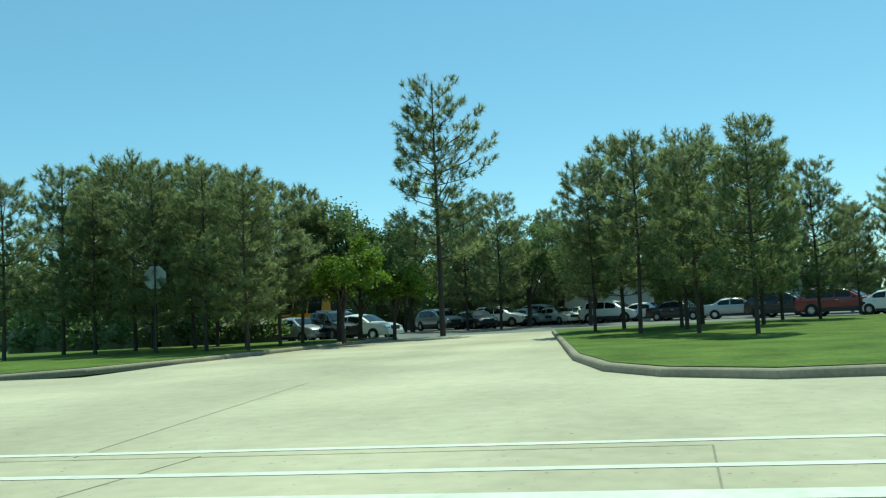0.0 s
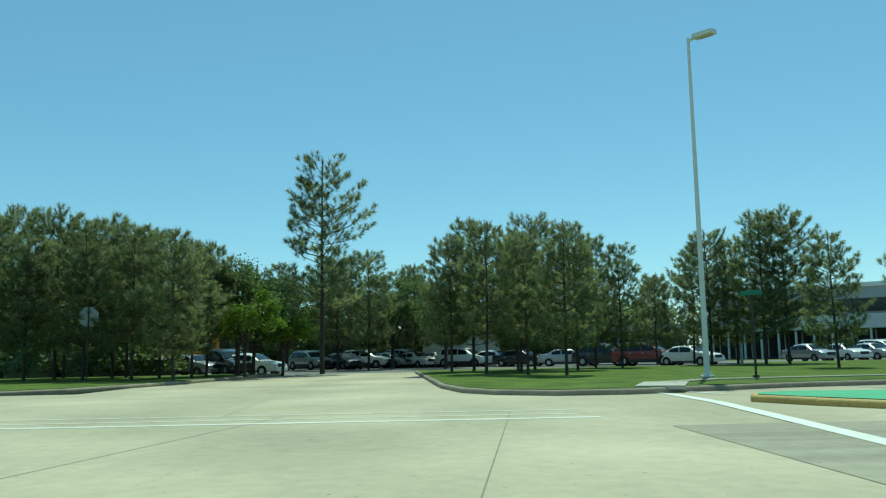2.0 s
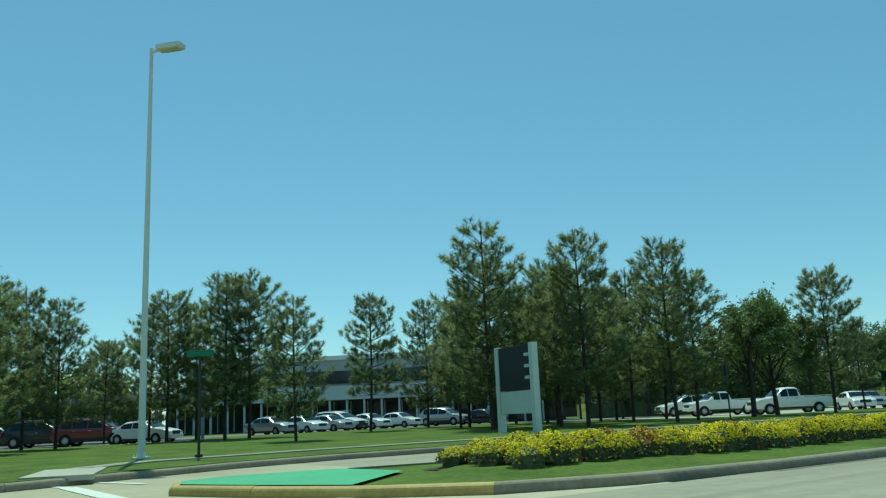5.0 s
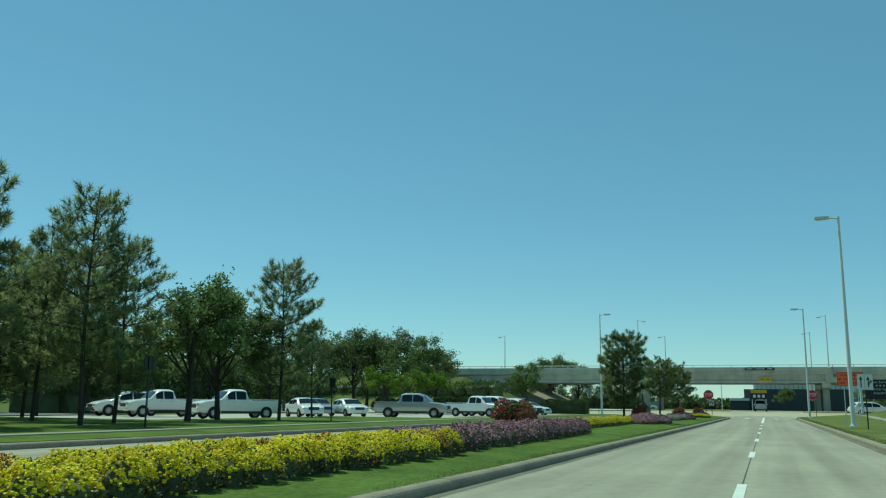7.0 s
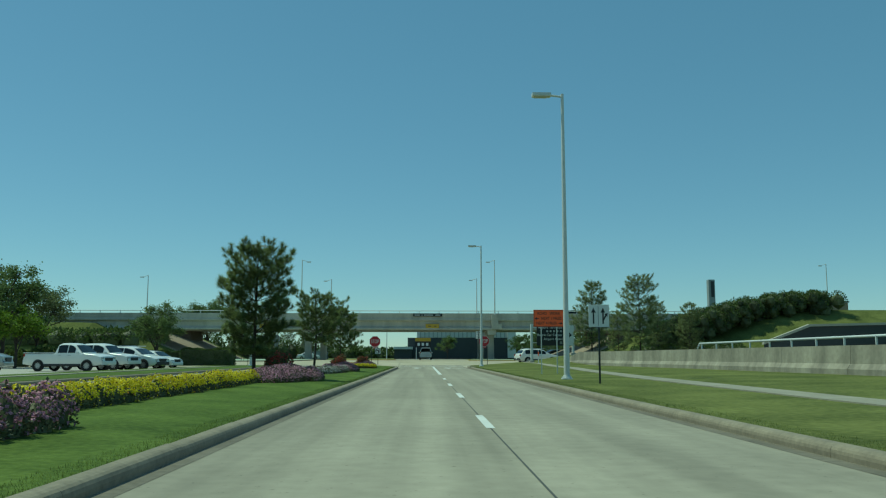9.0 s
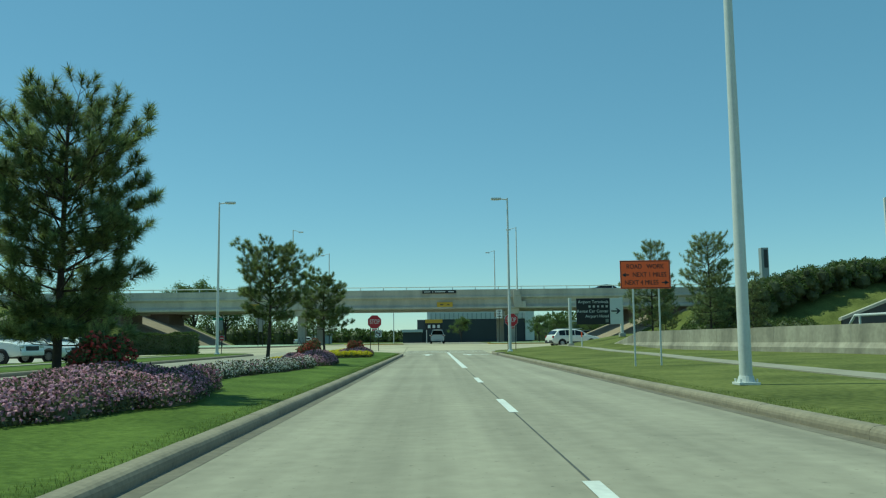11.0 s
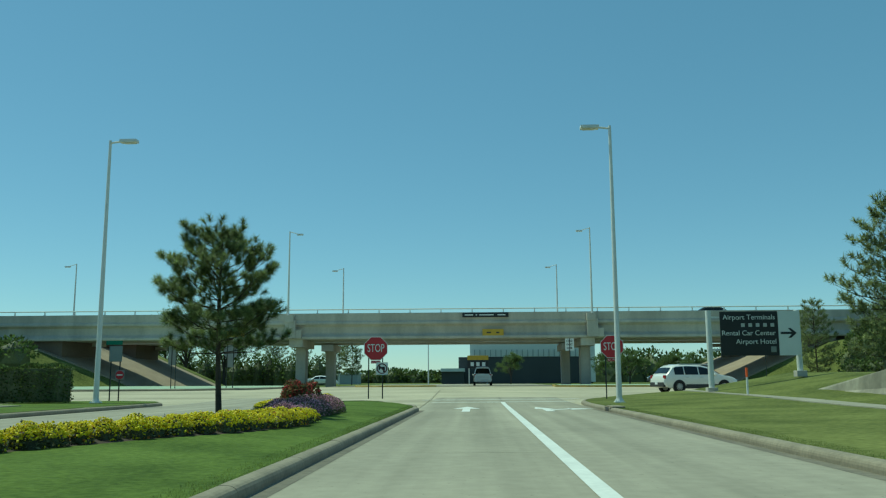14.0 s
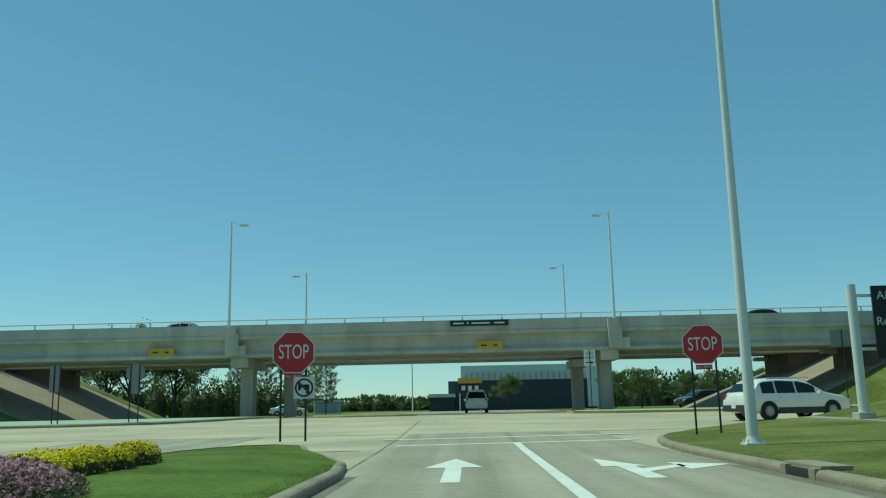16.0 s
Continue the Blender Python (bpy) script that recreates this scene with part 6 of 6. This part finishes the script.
def vehicle(kind, colour, name, label):
    s = SHAPES[kind]
    L, w, belt, sill, roof = s["L"], s["w"], s["belt"], s["sill"], s["roof"]
    car = empty(name, pose(0, 0, -60), label, {"suv": "car", "sedan": "car", "van": "van", "bus": "bus"}.get(kind, "pickup"), "vehicles")
    rr = s["r"]
    topz = max(z for _, z in roof)

    def half(z):
        """Half width of the body at a height: upright to the belt, leaning in above it."""
        if z <= belt:
            return w - 0.05 * smoothstep((sill + 0.25 - z) / 0.25)
        return w - 0.02 - 0.24 * (z - belt) / max(0.2, 1.75 - 1.0)

    xs = sorted({0.0, L} | {x for x, _ in roof} | {L * i / 22 for i in range(23)})
    bm = bmesh.new()
    rings = []
    for x in xs:
        top = interp(roof, x)
        ends = 1 - 0.10 * smoothstep((0.35 - min(x, L - x)) / 0.35) ** 2
        lo = sill + 0.10 * smoothstep((0.5 - min(x, L - x)) / 0.5)
        mid = min(belt, top - 0.06)
        prof = [(half(lo) * 0.93, lo), (half(lo + 0.15), lo + 0.16), (half(mid * 0.75), max(lo + 0.2, mid * 0.75)), (half(mid) - 0.01, mid)]
        if top > belt + 0.1:
            prof += [(half(top - 0.09), top - 0.09), (half(top) - 0.10, top - 0.01), (0.0, top + 0.02)]
        else:
            prof += [(half(mid) - 0.05, top - 0.02), (half(mid) * 0.6, top + 0.005), (0.0, top + 0.02)]
        ring = [bm.verts.new((x - L / 2, -y * ends, z)) for y, z in prof] + [bm.verts.new((x - L / 2, y * ends, z)) for y, z in prof[-2::-1]]
        rings.append(ring)
    for a, b in zip(rings, rings[1:]):
        for i in range(len(a) - 1):
            bm.faces.new((a[i], b[i], b[i + 1], a[i + 1]))
        bm.faces.new((a[-1], b[-1], b[0], a[0]))
    bm.faces.new(rings[0])
    bm.faces.new(rings[-1][::-1])
    bmesh.ops.recalc_face_normals(bm, faces=bm.faces)
    body = part("body", bm, CAR[colour], car, colour + " painted body", True)
    md = body.modifiers.new("edges", "EDGE_SPLIT")
    md.split_angle = radians(38)
    # windows
    for x0, x1 in s["win"]:
        for sd in (-1, 1):
            def zr(x):
                return max(belt + 0.12, interp(roof, x) - 0.13)
            zb = belt + 0.04
            n = 5
            vs, fs = [], []
            for i in range(n + 1):
                x = x0 + (x1 - x0) * i / n
                for z in (zb, zr(x)):
                    vs.append((x - L / 2, sd * (half(z) + 0.02), z))
            for i in range(n):
                fs.append((2 * i, 2 * i + 1, 2 * i + 3, 2 * i + 2))
            vpart("side_window", vs, fs, GLASS, body)
    # windscreen and rear window follow the roof line
    def screen(nm, x0, x1, z0, z1, off):
        vs, fs = [], []
        n = 4
        for i in range(n + 1):
            t = i / n
            x, z = x0 + (x1 - x0) * t, z0 + (z1 - z0) * t
            hw = half(z) - 0.09
            for k in range(5):
                u = -1 + k / 2
                vs.append((x - L / 2 + off * 0.5, u * hw, z + 0.032 - 0.02 * abs(u)))
        for i in range(n):
            for k in range(4):
                a = i * 5 + k
                fs.append((a, a + 1, a + 6, a + 5))
        vpart(nm, vs, fs, GLASS, body)
    peak = [(x, z) for x, z in roof if z > belt + 0.35]
    xf = peak[-1]
    nf = [p for p in roof if p[0] > xf[0]][0]
    screen("windscreen", xf[0] + (nf[0] - xf[0]) * 0.08, xf[0] + (nf[0] - xf[0]) * 0.92, xf[1] + (nf[1] - xf[1]) * 0.08, xf[1] + (nf[1] - xf[1]) * 0.92, 0.03)
    xr = peak[0]
    pr = [p for p in roof if p[0] < xr[0]][-1]
    screen("rear_window", pr[0] + (xr[0] - pr[0]) * 0.15, xr[0] - (xr[0] - pr[0]) * 0.12, pr[1] + (xr[1] - pr[1]) * 0.15, xr[1] - (xr[1] - pr[1]) * 0.12, -0.04)
    # lower trim and bumpers
    dark = PLASTIC if s["cladding"] else CAR[colour]
    part("rear_bumper", boxes(((-L / 2 + 0.04, 0, sill + 0.22), (0.18, w * 1.78, 0.28)), bevel=0.06), dark, car)
    part("front_bumper", boxes(((L / 2 - 0.05, 0, sill + 0.18), (0.2, w * 1.74, 0.26)), bevel=0.07), dark, car)
    for sd in (-1, 1):
        part("sill_trim", boxes(((0.0, sd * (w - 0.045), sill + 0.04), (s["wheels"][1] - s["wheels"][0] - 2 * rr - 0.1, 0.07, 0.14)), bevel=0.02), PLASTIC, car)
        tx = -L / 2 + 0.06
        part("tail_lamp", boxes(((tx + 0.03, sd * (w - 0.16), belt - 0.10), (0.12, 0.22, 0.22 if kind != "van" else 0.4)), bevel=0.03), TAIL, car)
        part("head_lamp", boxes(((L / 2 - 0.16, sd * (w - 0.24), interp(roof, L - 0.2) - 0.13), (0.26, 0.30, 0.16)), bevel=0.05), HEAD, car)
        if kind != "bus":
            part("mirror", boxes(((xf[0] - L / 2 + 0.35, sd * (w + 0.07), belt + 0.05), (0.14, 0.2, 0.15)), bevel=0.04), CAR[colour], car)
        for x0, x1 in s["win"][-2:]:
            if kind != "bus":
                part("door_handle", boxes((((x0 + 0.12) - L / 2, sd * (w + 0.012), belt - 0.12), (0.2, 0.03, 0.035)), bevel=0.01), RIM, car)
    if s["cladding"]:
        for sd in (-1, 1):
            part("side_cladding", boxes(((0.02, sd * (w - 0.02), sill + 0.12), (s["wheels"][1] - s["wheels"][0] - 2 * rr - 0.08, 0.06, 0.22)), bevel=0.02), PLASTIC, car)
            part("roof_rail", boxes(((-0.35, sd * (w - 0.33), topz + 0.0), (2.1, 0.04, 0.05)), bevel=0.012), RIM, car)
    part("grille", boxes(((L / 2 - 0.02, 0, sill + 0.42), (0.06, w * 0.95, 0.22)), bevel=0.02), PLASTIC, car)
    part("rear_plate", boxes(((-L / 2 - 0.055, 0, sill + 0.30), (0.02, 0.31, 0.16))), SIGN_WHITE, car)
    if kind in ("pickup", "crew"):
        x1 = 2.25 if kind == "pickup" else 1.95
        part("bed_floor", boxes(((x1 / 2 - L / 2 + 0.02, 0, 1.205), (x1 - 0.25, w * 1.62, 0.012))), PLASTIC, car, "dark open load bed")
        part("bed_rail", boxes(((x1 / 2 - L / 2, w - 0.07, 1.215), (x1 - 0.1, 0.1, 0.05)), bevel=0.01), CAR[colour], car)
        part("bed_rail", boxes(((x1 / 2 - L / 2, -w + 0.07, 1.215), (x1 - 0.1, 0.1, 0.05)), bevel=0.01), CAR[colour], car)
    # wheels
    tyre_me = rim_me = None
    for wx in s["wheels"]:
        for sd in (-1, 1):
            bm = bmesh.new()
            tube(bm, (0, -0.02 * sd, 0), (0, 0.012 * sd, 0), rr * 1.07, n=24)
            arch = part("wheel_arch", bm, PLASTIC, car)
            arch.matrix_basis = pose(wx - L / 2, sd * (w - 0.004), rr * 1.02)
            wheel = empty("wheel", pose(wx - L / 2, sd * (w - 0.075), rr), "", "")
            wheel.parent = car
            if tyre_me is None:
                bm = bmesh.new()
                prof = [(rr * 0.62, -0.11), (rr * 0.9, -0.12), (rr, -0.08), (rr, 0.08), (rr * 0.9, 0.12), (rr * 0.62, 0.11)]
                n = 24
                ringv = [[bm.verts.new((q * math.cos(2 * math.pi * i / n), v, q * math.sin(2 * math.pi * i / n))) for q, v in prof] for i in range(n)]
                for i in range(n):
                    a, b = ringv[i], ringv[(i + 1) % n]
                    for k in range(len(prof)):
                        bm.faces.new((a[k], a[(k + 1) % 6], b[(k + 1) % 6], b[k]))
                bmesh.ops.recalc_face_normals(bm, faces=bm.faces)
                t = part("tyre", bm, RUBBER, wheel, smooth=True)
                tyre_me = t.data
                bm = bmesh.new()
                tube(bm, (0, -0.06, 0), (0, 0.06, 0), rr * 0.62, n=20)
                for i in range(6):
                    box(bm, (0, 0, 0), (rr * 0.13, 0.20, rr * 1.1), 0, Matrix.Rotation(math.pi * i / 6, 4, "Y"))
                tube(bm, (0, -0.105, 0), (0, 0.105, 0), rr * 0.16, n=12)
                rim_me = part("rim", bm, RIM, wheel).data
            else:
                for nm, me in (("tyre", tyre_me), ("rim", rim_me)):
                    o = new(nm, me)
                    o.parent = wheel
    return car


fleet = {}


def park(kind, colour, x, y, heading, label, z=0.0, name=None):
    """heading: degrees of the nose from +x."""
    key = (kind, colour)
    m = pose(x, y, z, 0, 0, heading)
    if key not in fleet:
        fleet[key] = vehicle(kind, colour, name or {"suv": "suv", "sedan": "sedan_car", "van": "van", "bus": "school_bus"}.get(kind, "pickup_truck"), label)
        fleet[key].matrix_basis = m
        return fleet[key]
    return tagged(copy_thing(fleet[key], m), label)


# traffic ahead
park("suv", "pearl", 14.3, 80.4, 16, "pearl white suv turning at the stop signs", rise(80.4) - 0.004)
park("van", "white", 1.2, 122.0, 90, "white passenger van under the bridge", rise(120) - 0.01)
park("sedan", "white", -22.0, 150.0, 10, "white saloon car beyond the bridge", rise(150) - 0.085)
park("suv", "black", 23.4, 128.5, 200, "dark car on the ramp beyond the bridge", 0.55)
# pickups beside the carriageway
park("pickup", "white", -37.2, 10.9, 240, "white pickup truck in the paved car park", 0.03)
park("pickup", "white", -30.0, 9.0, 236, "white pickup with an open bed in the car park", 0.03)
park("suv", "white", -41.6, 12.2, 240, "white suv in the shade of pines", 0.03)
park("sedan", "white", -31.0, 19.6, 318, "white saloon car in the paved car park", 0.03)
park("sedan", "white", -30.6, 26.2, 322, "white saloon car beside a tree", 0.03)
park("sedan", "silver", -33.2, 25.6, 318, "silver saloon car partly hidden", 0.03)
park("crew", "silver", -24.0, 24.4, 10, "silver crew cab pickup in the car park", 0.035)
park("pickup", "white", -22.9, 37.2, 350, "white pickup truck in a row of cars", 0.035)
park("crew", "white", -22.6, 41.2, 348, "white crew cab pickup in a row of cars", 0.035)
park("suv", "white", -20.9, 43.6, 346, "white suv in the row of cars", 0.035)
park("sedan", "white", -21.2, 49.4, 344, "white saloon car at the end of the row", 0.035)
# cars in the first car park
for k, (x, y, kind, col, hd) in enumerate([(-46.4, -64.6, "sedan", "silver", 60), (-46.3, -62.2, "suv", "black", 40), (-45.6, -60.6, "sedan", "white", 70), (-68.4, -59.6, "suv", "silver", 40), (-69.3, -57.0, "sedan", "white", 35), (-69.8, -54.6, "suv", "white", 65), (-70.4, -52.4, "sedan", "silver", 50), (-70.0, -50.0, "sedan", "white", 40), (-70.5, -47.8, "sedan", "white", 30), (-67.4, -45.6, "suv", "white", 60), (-70.8, -45.2, "sedan", "silver", 50), (-66.0, -43.0, "sedan", "white", 60), (-62.7, -41.0, "sedan", "black", 60), (-60.5, -37.4, "sedan", "silver", 75), (-66.5, -56.2, "sedan", "black", 28), (-73.0, -55.5, "suv", "black", 40), (-73.5, -51.0, "suv", "silver", 60)]):
    park(kind, col, x, y, hd, {"white": "white", "silver": "silver", "black": "black"}[col] + " car in the shaded car park", -0.03)
for x, y, kind, col, hd in ((-56.4, -35.0, "suv", "black", 50), (-53.0, -32.6, "suv", "red", 55), (-50.6, -30.2, "sedan", "white", 40), (-62, -34, "sedan", "silver", 60)):
    park(kind, col, x, y, hd, col + " car near the office canopy", -0.03)
for k, (x, y) in enumerate([(-59.5, -14.5), (-61.0, -11.4), (-63.2, -9.2), (-64.0, -5.6), (-64.2, -2.2), (-62.8, 2.2), (-61.5, 6.2), (-58.2, -18.0)]):
    park("suv" if k in (2, 5) else "sedan", ("white", "silver", "white", "white", "white", "silver", "black", "silver")[k], x, y, 14 + 5 * (k % 3), ("white", "silver", "white", "white", "white", "silver", "black", "silver")[k] + " car in front of the office building", -0.04)
park("bus", "yellow", -47.5, -70.8, 80, "yellow school bus behind the pines", -0.05)
park("bus", "yellow", -52.5, -67.2, 80, "yellow school bus behind the pines", -0.05)
# traffic on the bridge
park("sedan", "black", 24.0, 110.5, 0, "dark car crossing the bridge", 6.75)
park("sedan", "silver", -22.0, 110.5, 0, "silver car crossing the bridge", 6.75)


# ---- buildings ----
def office(x, y, turn):
    b = empty("office_building", pose(x, y, -0.05, 0, 0, turn), "long two-storey office with white fascia and dark glazing", "building")
    part("ground_floor_wall", boxes(((0, 6, 1.6), (46, 12, 3.2))), BUILD_DARK, b)
    part("canopy", boxes(((0, -1.2, 3.9), (48, 3.4, 1.5)), bevel=0.04), BUILD_WHITE, b, "white deep fascia")
    part("upper_wall", boxes(((0, 7.5, 6.4), (44, 9, 3.6))), BUILD_GREY, b)
    part("upper_glazing", boxes(((0, 2.95, 5.9), (43, 0.12, 1.5))), BUILD_GLASS, b, "dark ribbon window")
    part("roof_edge", boxes(((0, 7.4, 8.2), (44.6, 9.6, 0.5)), bevel=0.03), BUILD_WHITE, b)
    for i in range(24):
        cx = -22.5 + 45 * i / 23
        part("column", boxes(((cx, -2.5, 1.6), (0.22, 0.22, 3.25))), BUILD_WHITE, b)
        part("window", boxes(((cx + 0.95, -0.05, 1.5), (1.6, 0.08, 2.5))), BUILD_GLASS, b)
        part("mullion", boxes(((cx + 1.85, -0.1, 1.55), (0.1, 0.1, 2.9))), BUILD_WHITE, b)
    for i in range(5):
        part("number_bar", boxes(((-14 + i * 0.55, -2.93, 3.95), (0.38, 0.06, 0.6))), BUILD_DARK, b)
    return b


office(-79.5, 2.5, 48)
cn = empty("canopy_shelter", pose(-62, -28.5, -0.05, 0, 0, 50), "low grey canopy roof on thin posts", "shelter")
part("roof", boxes(((0, 0, 3.1), (16, 5, 0.35)), bevel=0.05), BUILD_GREY, cn)
for i in range(5):
    part("post", boxes(((-7 + 3.5 * i, -2, 1.5), (0.18, 0.18, 3.0))), BUILD_GREY, cn)
wh = empty("white_shed", pose(-72.5, -45.5, -0.05, 0, 0, 80), "low white shed beyond the parked cars", "building")
part("wall", boxes(((0, 0, 1.4), (7, 4, 2.8))), BUILD_WHITE, wh)
part("roof", boxes(((0, 0, 2.9), (7.4, 4.4, 0.2)), bevel=0.03), BUILD_GREY, wh)

# buildings seen below the bridge
fb = empty("terminal_building", pose(11, 212, 0.4), "large dark hall with a white upper band", "building")
part("wall", boxes(((0, 8, 2.9), (29, 16, 5.8))), BUILD_DARK, fb)
part("upper_band", boxes(((1.5, 7, 7.3), (27, 14, 2.9))), BUILD_WHITE, fb, "white metal upper band")
for i in range(22):
    part("rib", boxes(((-11 + 1.15 * i, -0.15, 6.6), (0.16, 0.3, 1.5))), BUILD_GREY, fb)
part("white_wing", boxes(((13.8, -0.3, 4.4), (2.2, 1.0, 8.0))), BUILD_WHITE, fb)
lb = empty("low_building", pose(-4.6, 205, 0.4), "low dark annex with a white roof", "building")
part("wall", boxes(((0, 3, 1.35), (4.6, 6, 2.7))), BUILD_DARK, lb)
part("roof", boxes(((0, 3, 2.95), (5.0, 7, 0.65))), BUILD_WHITE, lb)
ps = empty("pylon_sign", pose(0.7, 160, -0.1), "yellow and black sign on two posts", "sign board")
part("yellow_panel", boxes(((0, 0, 4.75), (3.3, 0.2, 0.7)), bevel=0.02), SIGN_YELLOW, ps)
part("black_panel", boxes(((0, 0, 3.75), (3.3, 0.2, 1.25)), bevel=0.02), SIGN_BLACK, ps)
for i in range(3):
    part("pale_mark", boxes(((-0.9 + 0.9 * i, -0.12, 3.75), (0.5, 0.03, 0.6))), SIGN_WHITE, ps)
for px in (-1.4, 1.4):
    part("post", boxes(((px, 0.05, 1.6), (0.16, 0.16, 3.3))), GALV, ps)
for x, y, h, w, lab in ((-28.2, 215, 2.3, 4.4, "small dark hangar on the horizon"), (-46, 245, 2.6, 7, "low grey hangar on the horizon")):
    hg = empty("hangar", pose(x, y, 0.4), lab, "building")
    part("wall", boxes(((0, 3, h / 2), (w, 6, h))), BUILD_GREY, hg)
    part("roof", boxes(((0, 3, h + 0.15), (w + 0.6, 6.6, 0.3)), bevel=0.05), BUILD_WHITE, hg)
tw = empty("control_tower_mast", pose(48.2, 118, 6.9), "slim dark mast beyond the embankment", "mast")
part("shaft", boxes(((0, 0, 3.4), (1.05, 1.05, 6.8)), bevel=0.05), BUILD_GREY, tw)
part("panel", boxes(((0.1, -0.56, 5.2), (0.5, 0.08, 2.6))), BUILD_DARK, tw)
for x, y, h in ((-6.5, 150, 8.2), (-26, 190, 6), (19.5, 215, 10)):
    po = empty("utility_pole", pose(x, y, 0.4), "slim grey pole beyond the bridge", "pole", "poles")
    part("shaft", tube(bmesh.new(), (0, 0, 0), (0, 0, h), 0.09, 0.06, 8), GALV, po)
    part("cap", boxes(((0, 0, h + 0.05), (0.3, 0.3, 0.12))), GALV, po)
# storm drain in the right kerb
dr = empty("storm_drain", pose(5.06, 54.6, 0), "open kerb inlet with a concrete cap", "drain")
part("cap", boxes(((0.22, 0, 0.155), (0.42, 1.3, 0.05)), bevel=0.012), KERB, dr)
# no hollow is cut: a black block stands for the shade inside
part("opening_shade", boxes(((-0.045, 0, 0.07), (0.03, 0.8, 0.12))), SIGN_BLACK, dr, "black block standing for the shade in the inlet mouth")
for sy in (-1, 1):
    part("wing", boxes(((0.0, sy * 0.52, 0.07), (0.14, 0.22, 0.16)), bevel=0.02), KERB, dr)

# ramp wall and brick building beyond the right embankment
rw = tagged(new("wall_ramp"), "dark ramp retaining wall with a pale coping", "wall", kind="structure")
bm = bmesh.new()
prism(bm, [(45.4, 0.2), (45.4, 2.7), (51.4, 5.0), (64, 5.3), (64, 0.2)], 89.6, 90.0, lambda u, v, w: (u, w, v))
part("wall_face", bm, BUILD_DARK, rw)
bm = bmesh.new()
prism(bm, [(45.2, 2.66), (51.4, 5.0), (64, 5.3), (64, 5.6), (51.3, 5.3), (45.2, 2.98)], 89.4, 90.1, lambda u, v, w: (u, w, v))
part("coping", bm, PAVE, rw, "pale concrete coping")
bb = empty("brick_building", pose(79, 141, 0.2), "small brown brick building beyond the embankment", "building")
part("wall", boxes(((0, 3, 5.6), (7, 6, 11.2))), BRICKISH, bb)
part("roof", boxes(((0, 3, 11.4), (7.4, 6.4, 0.3)), bevel=0.04), BUILD_GREY, bb)
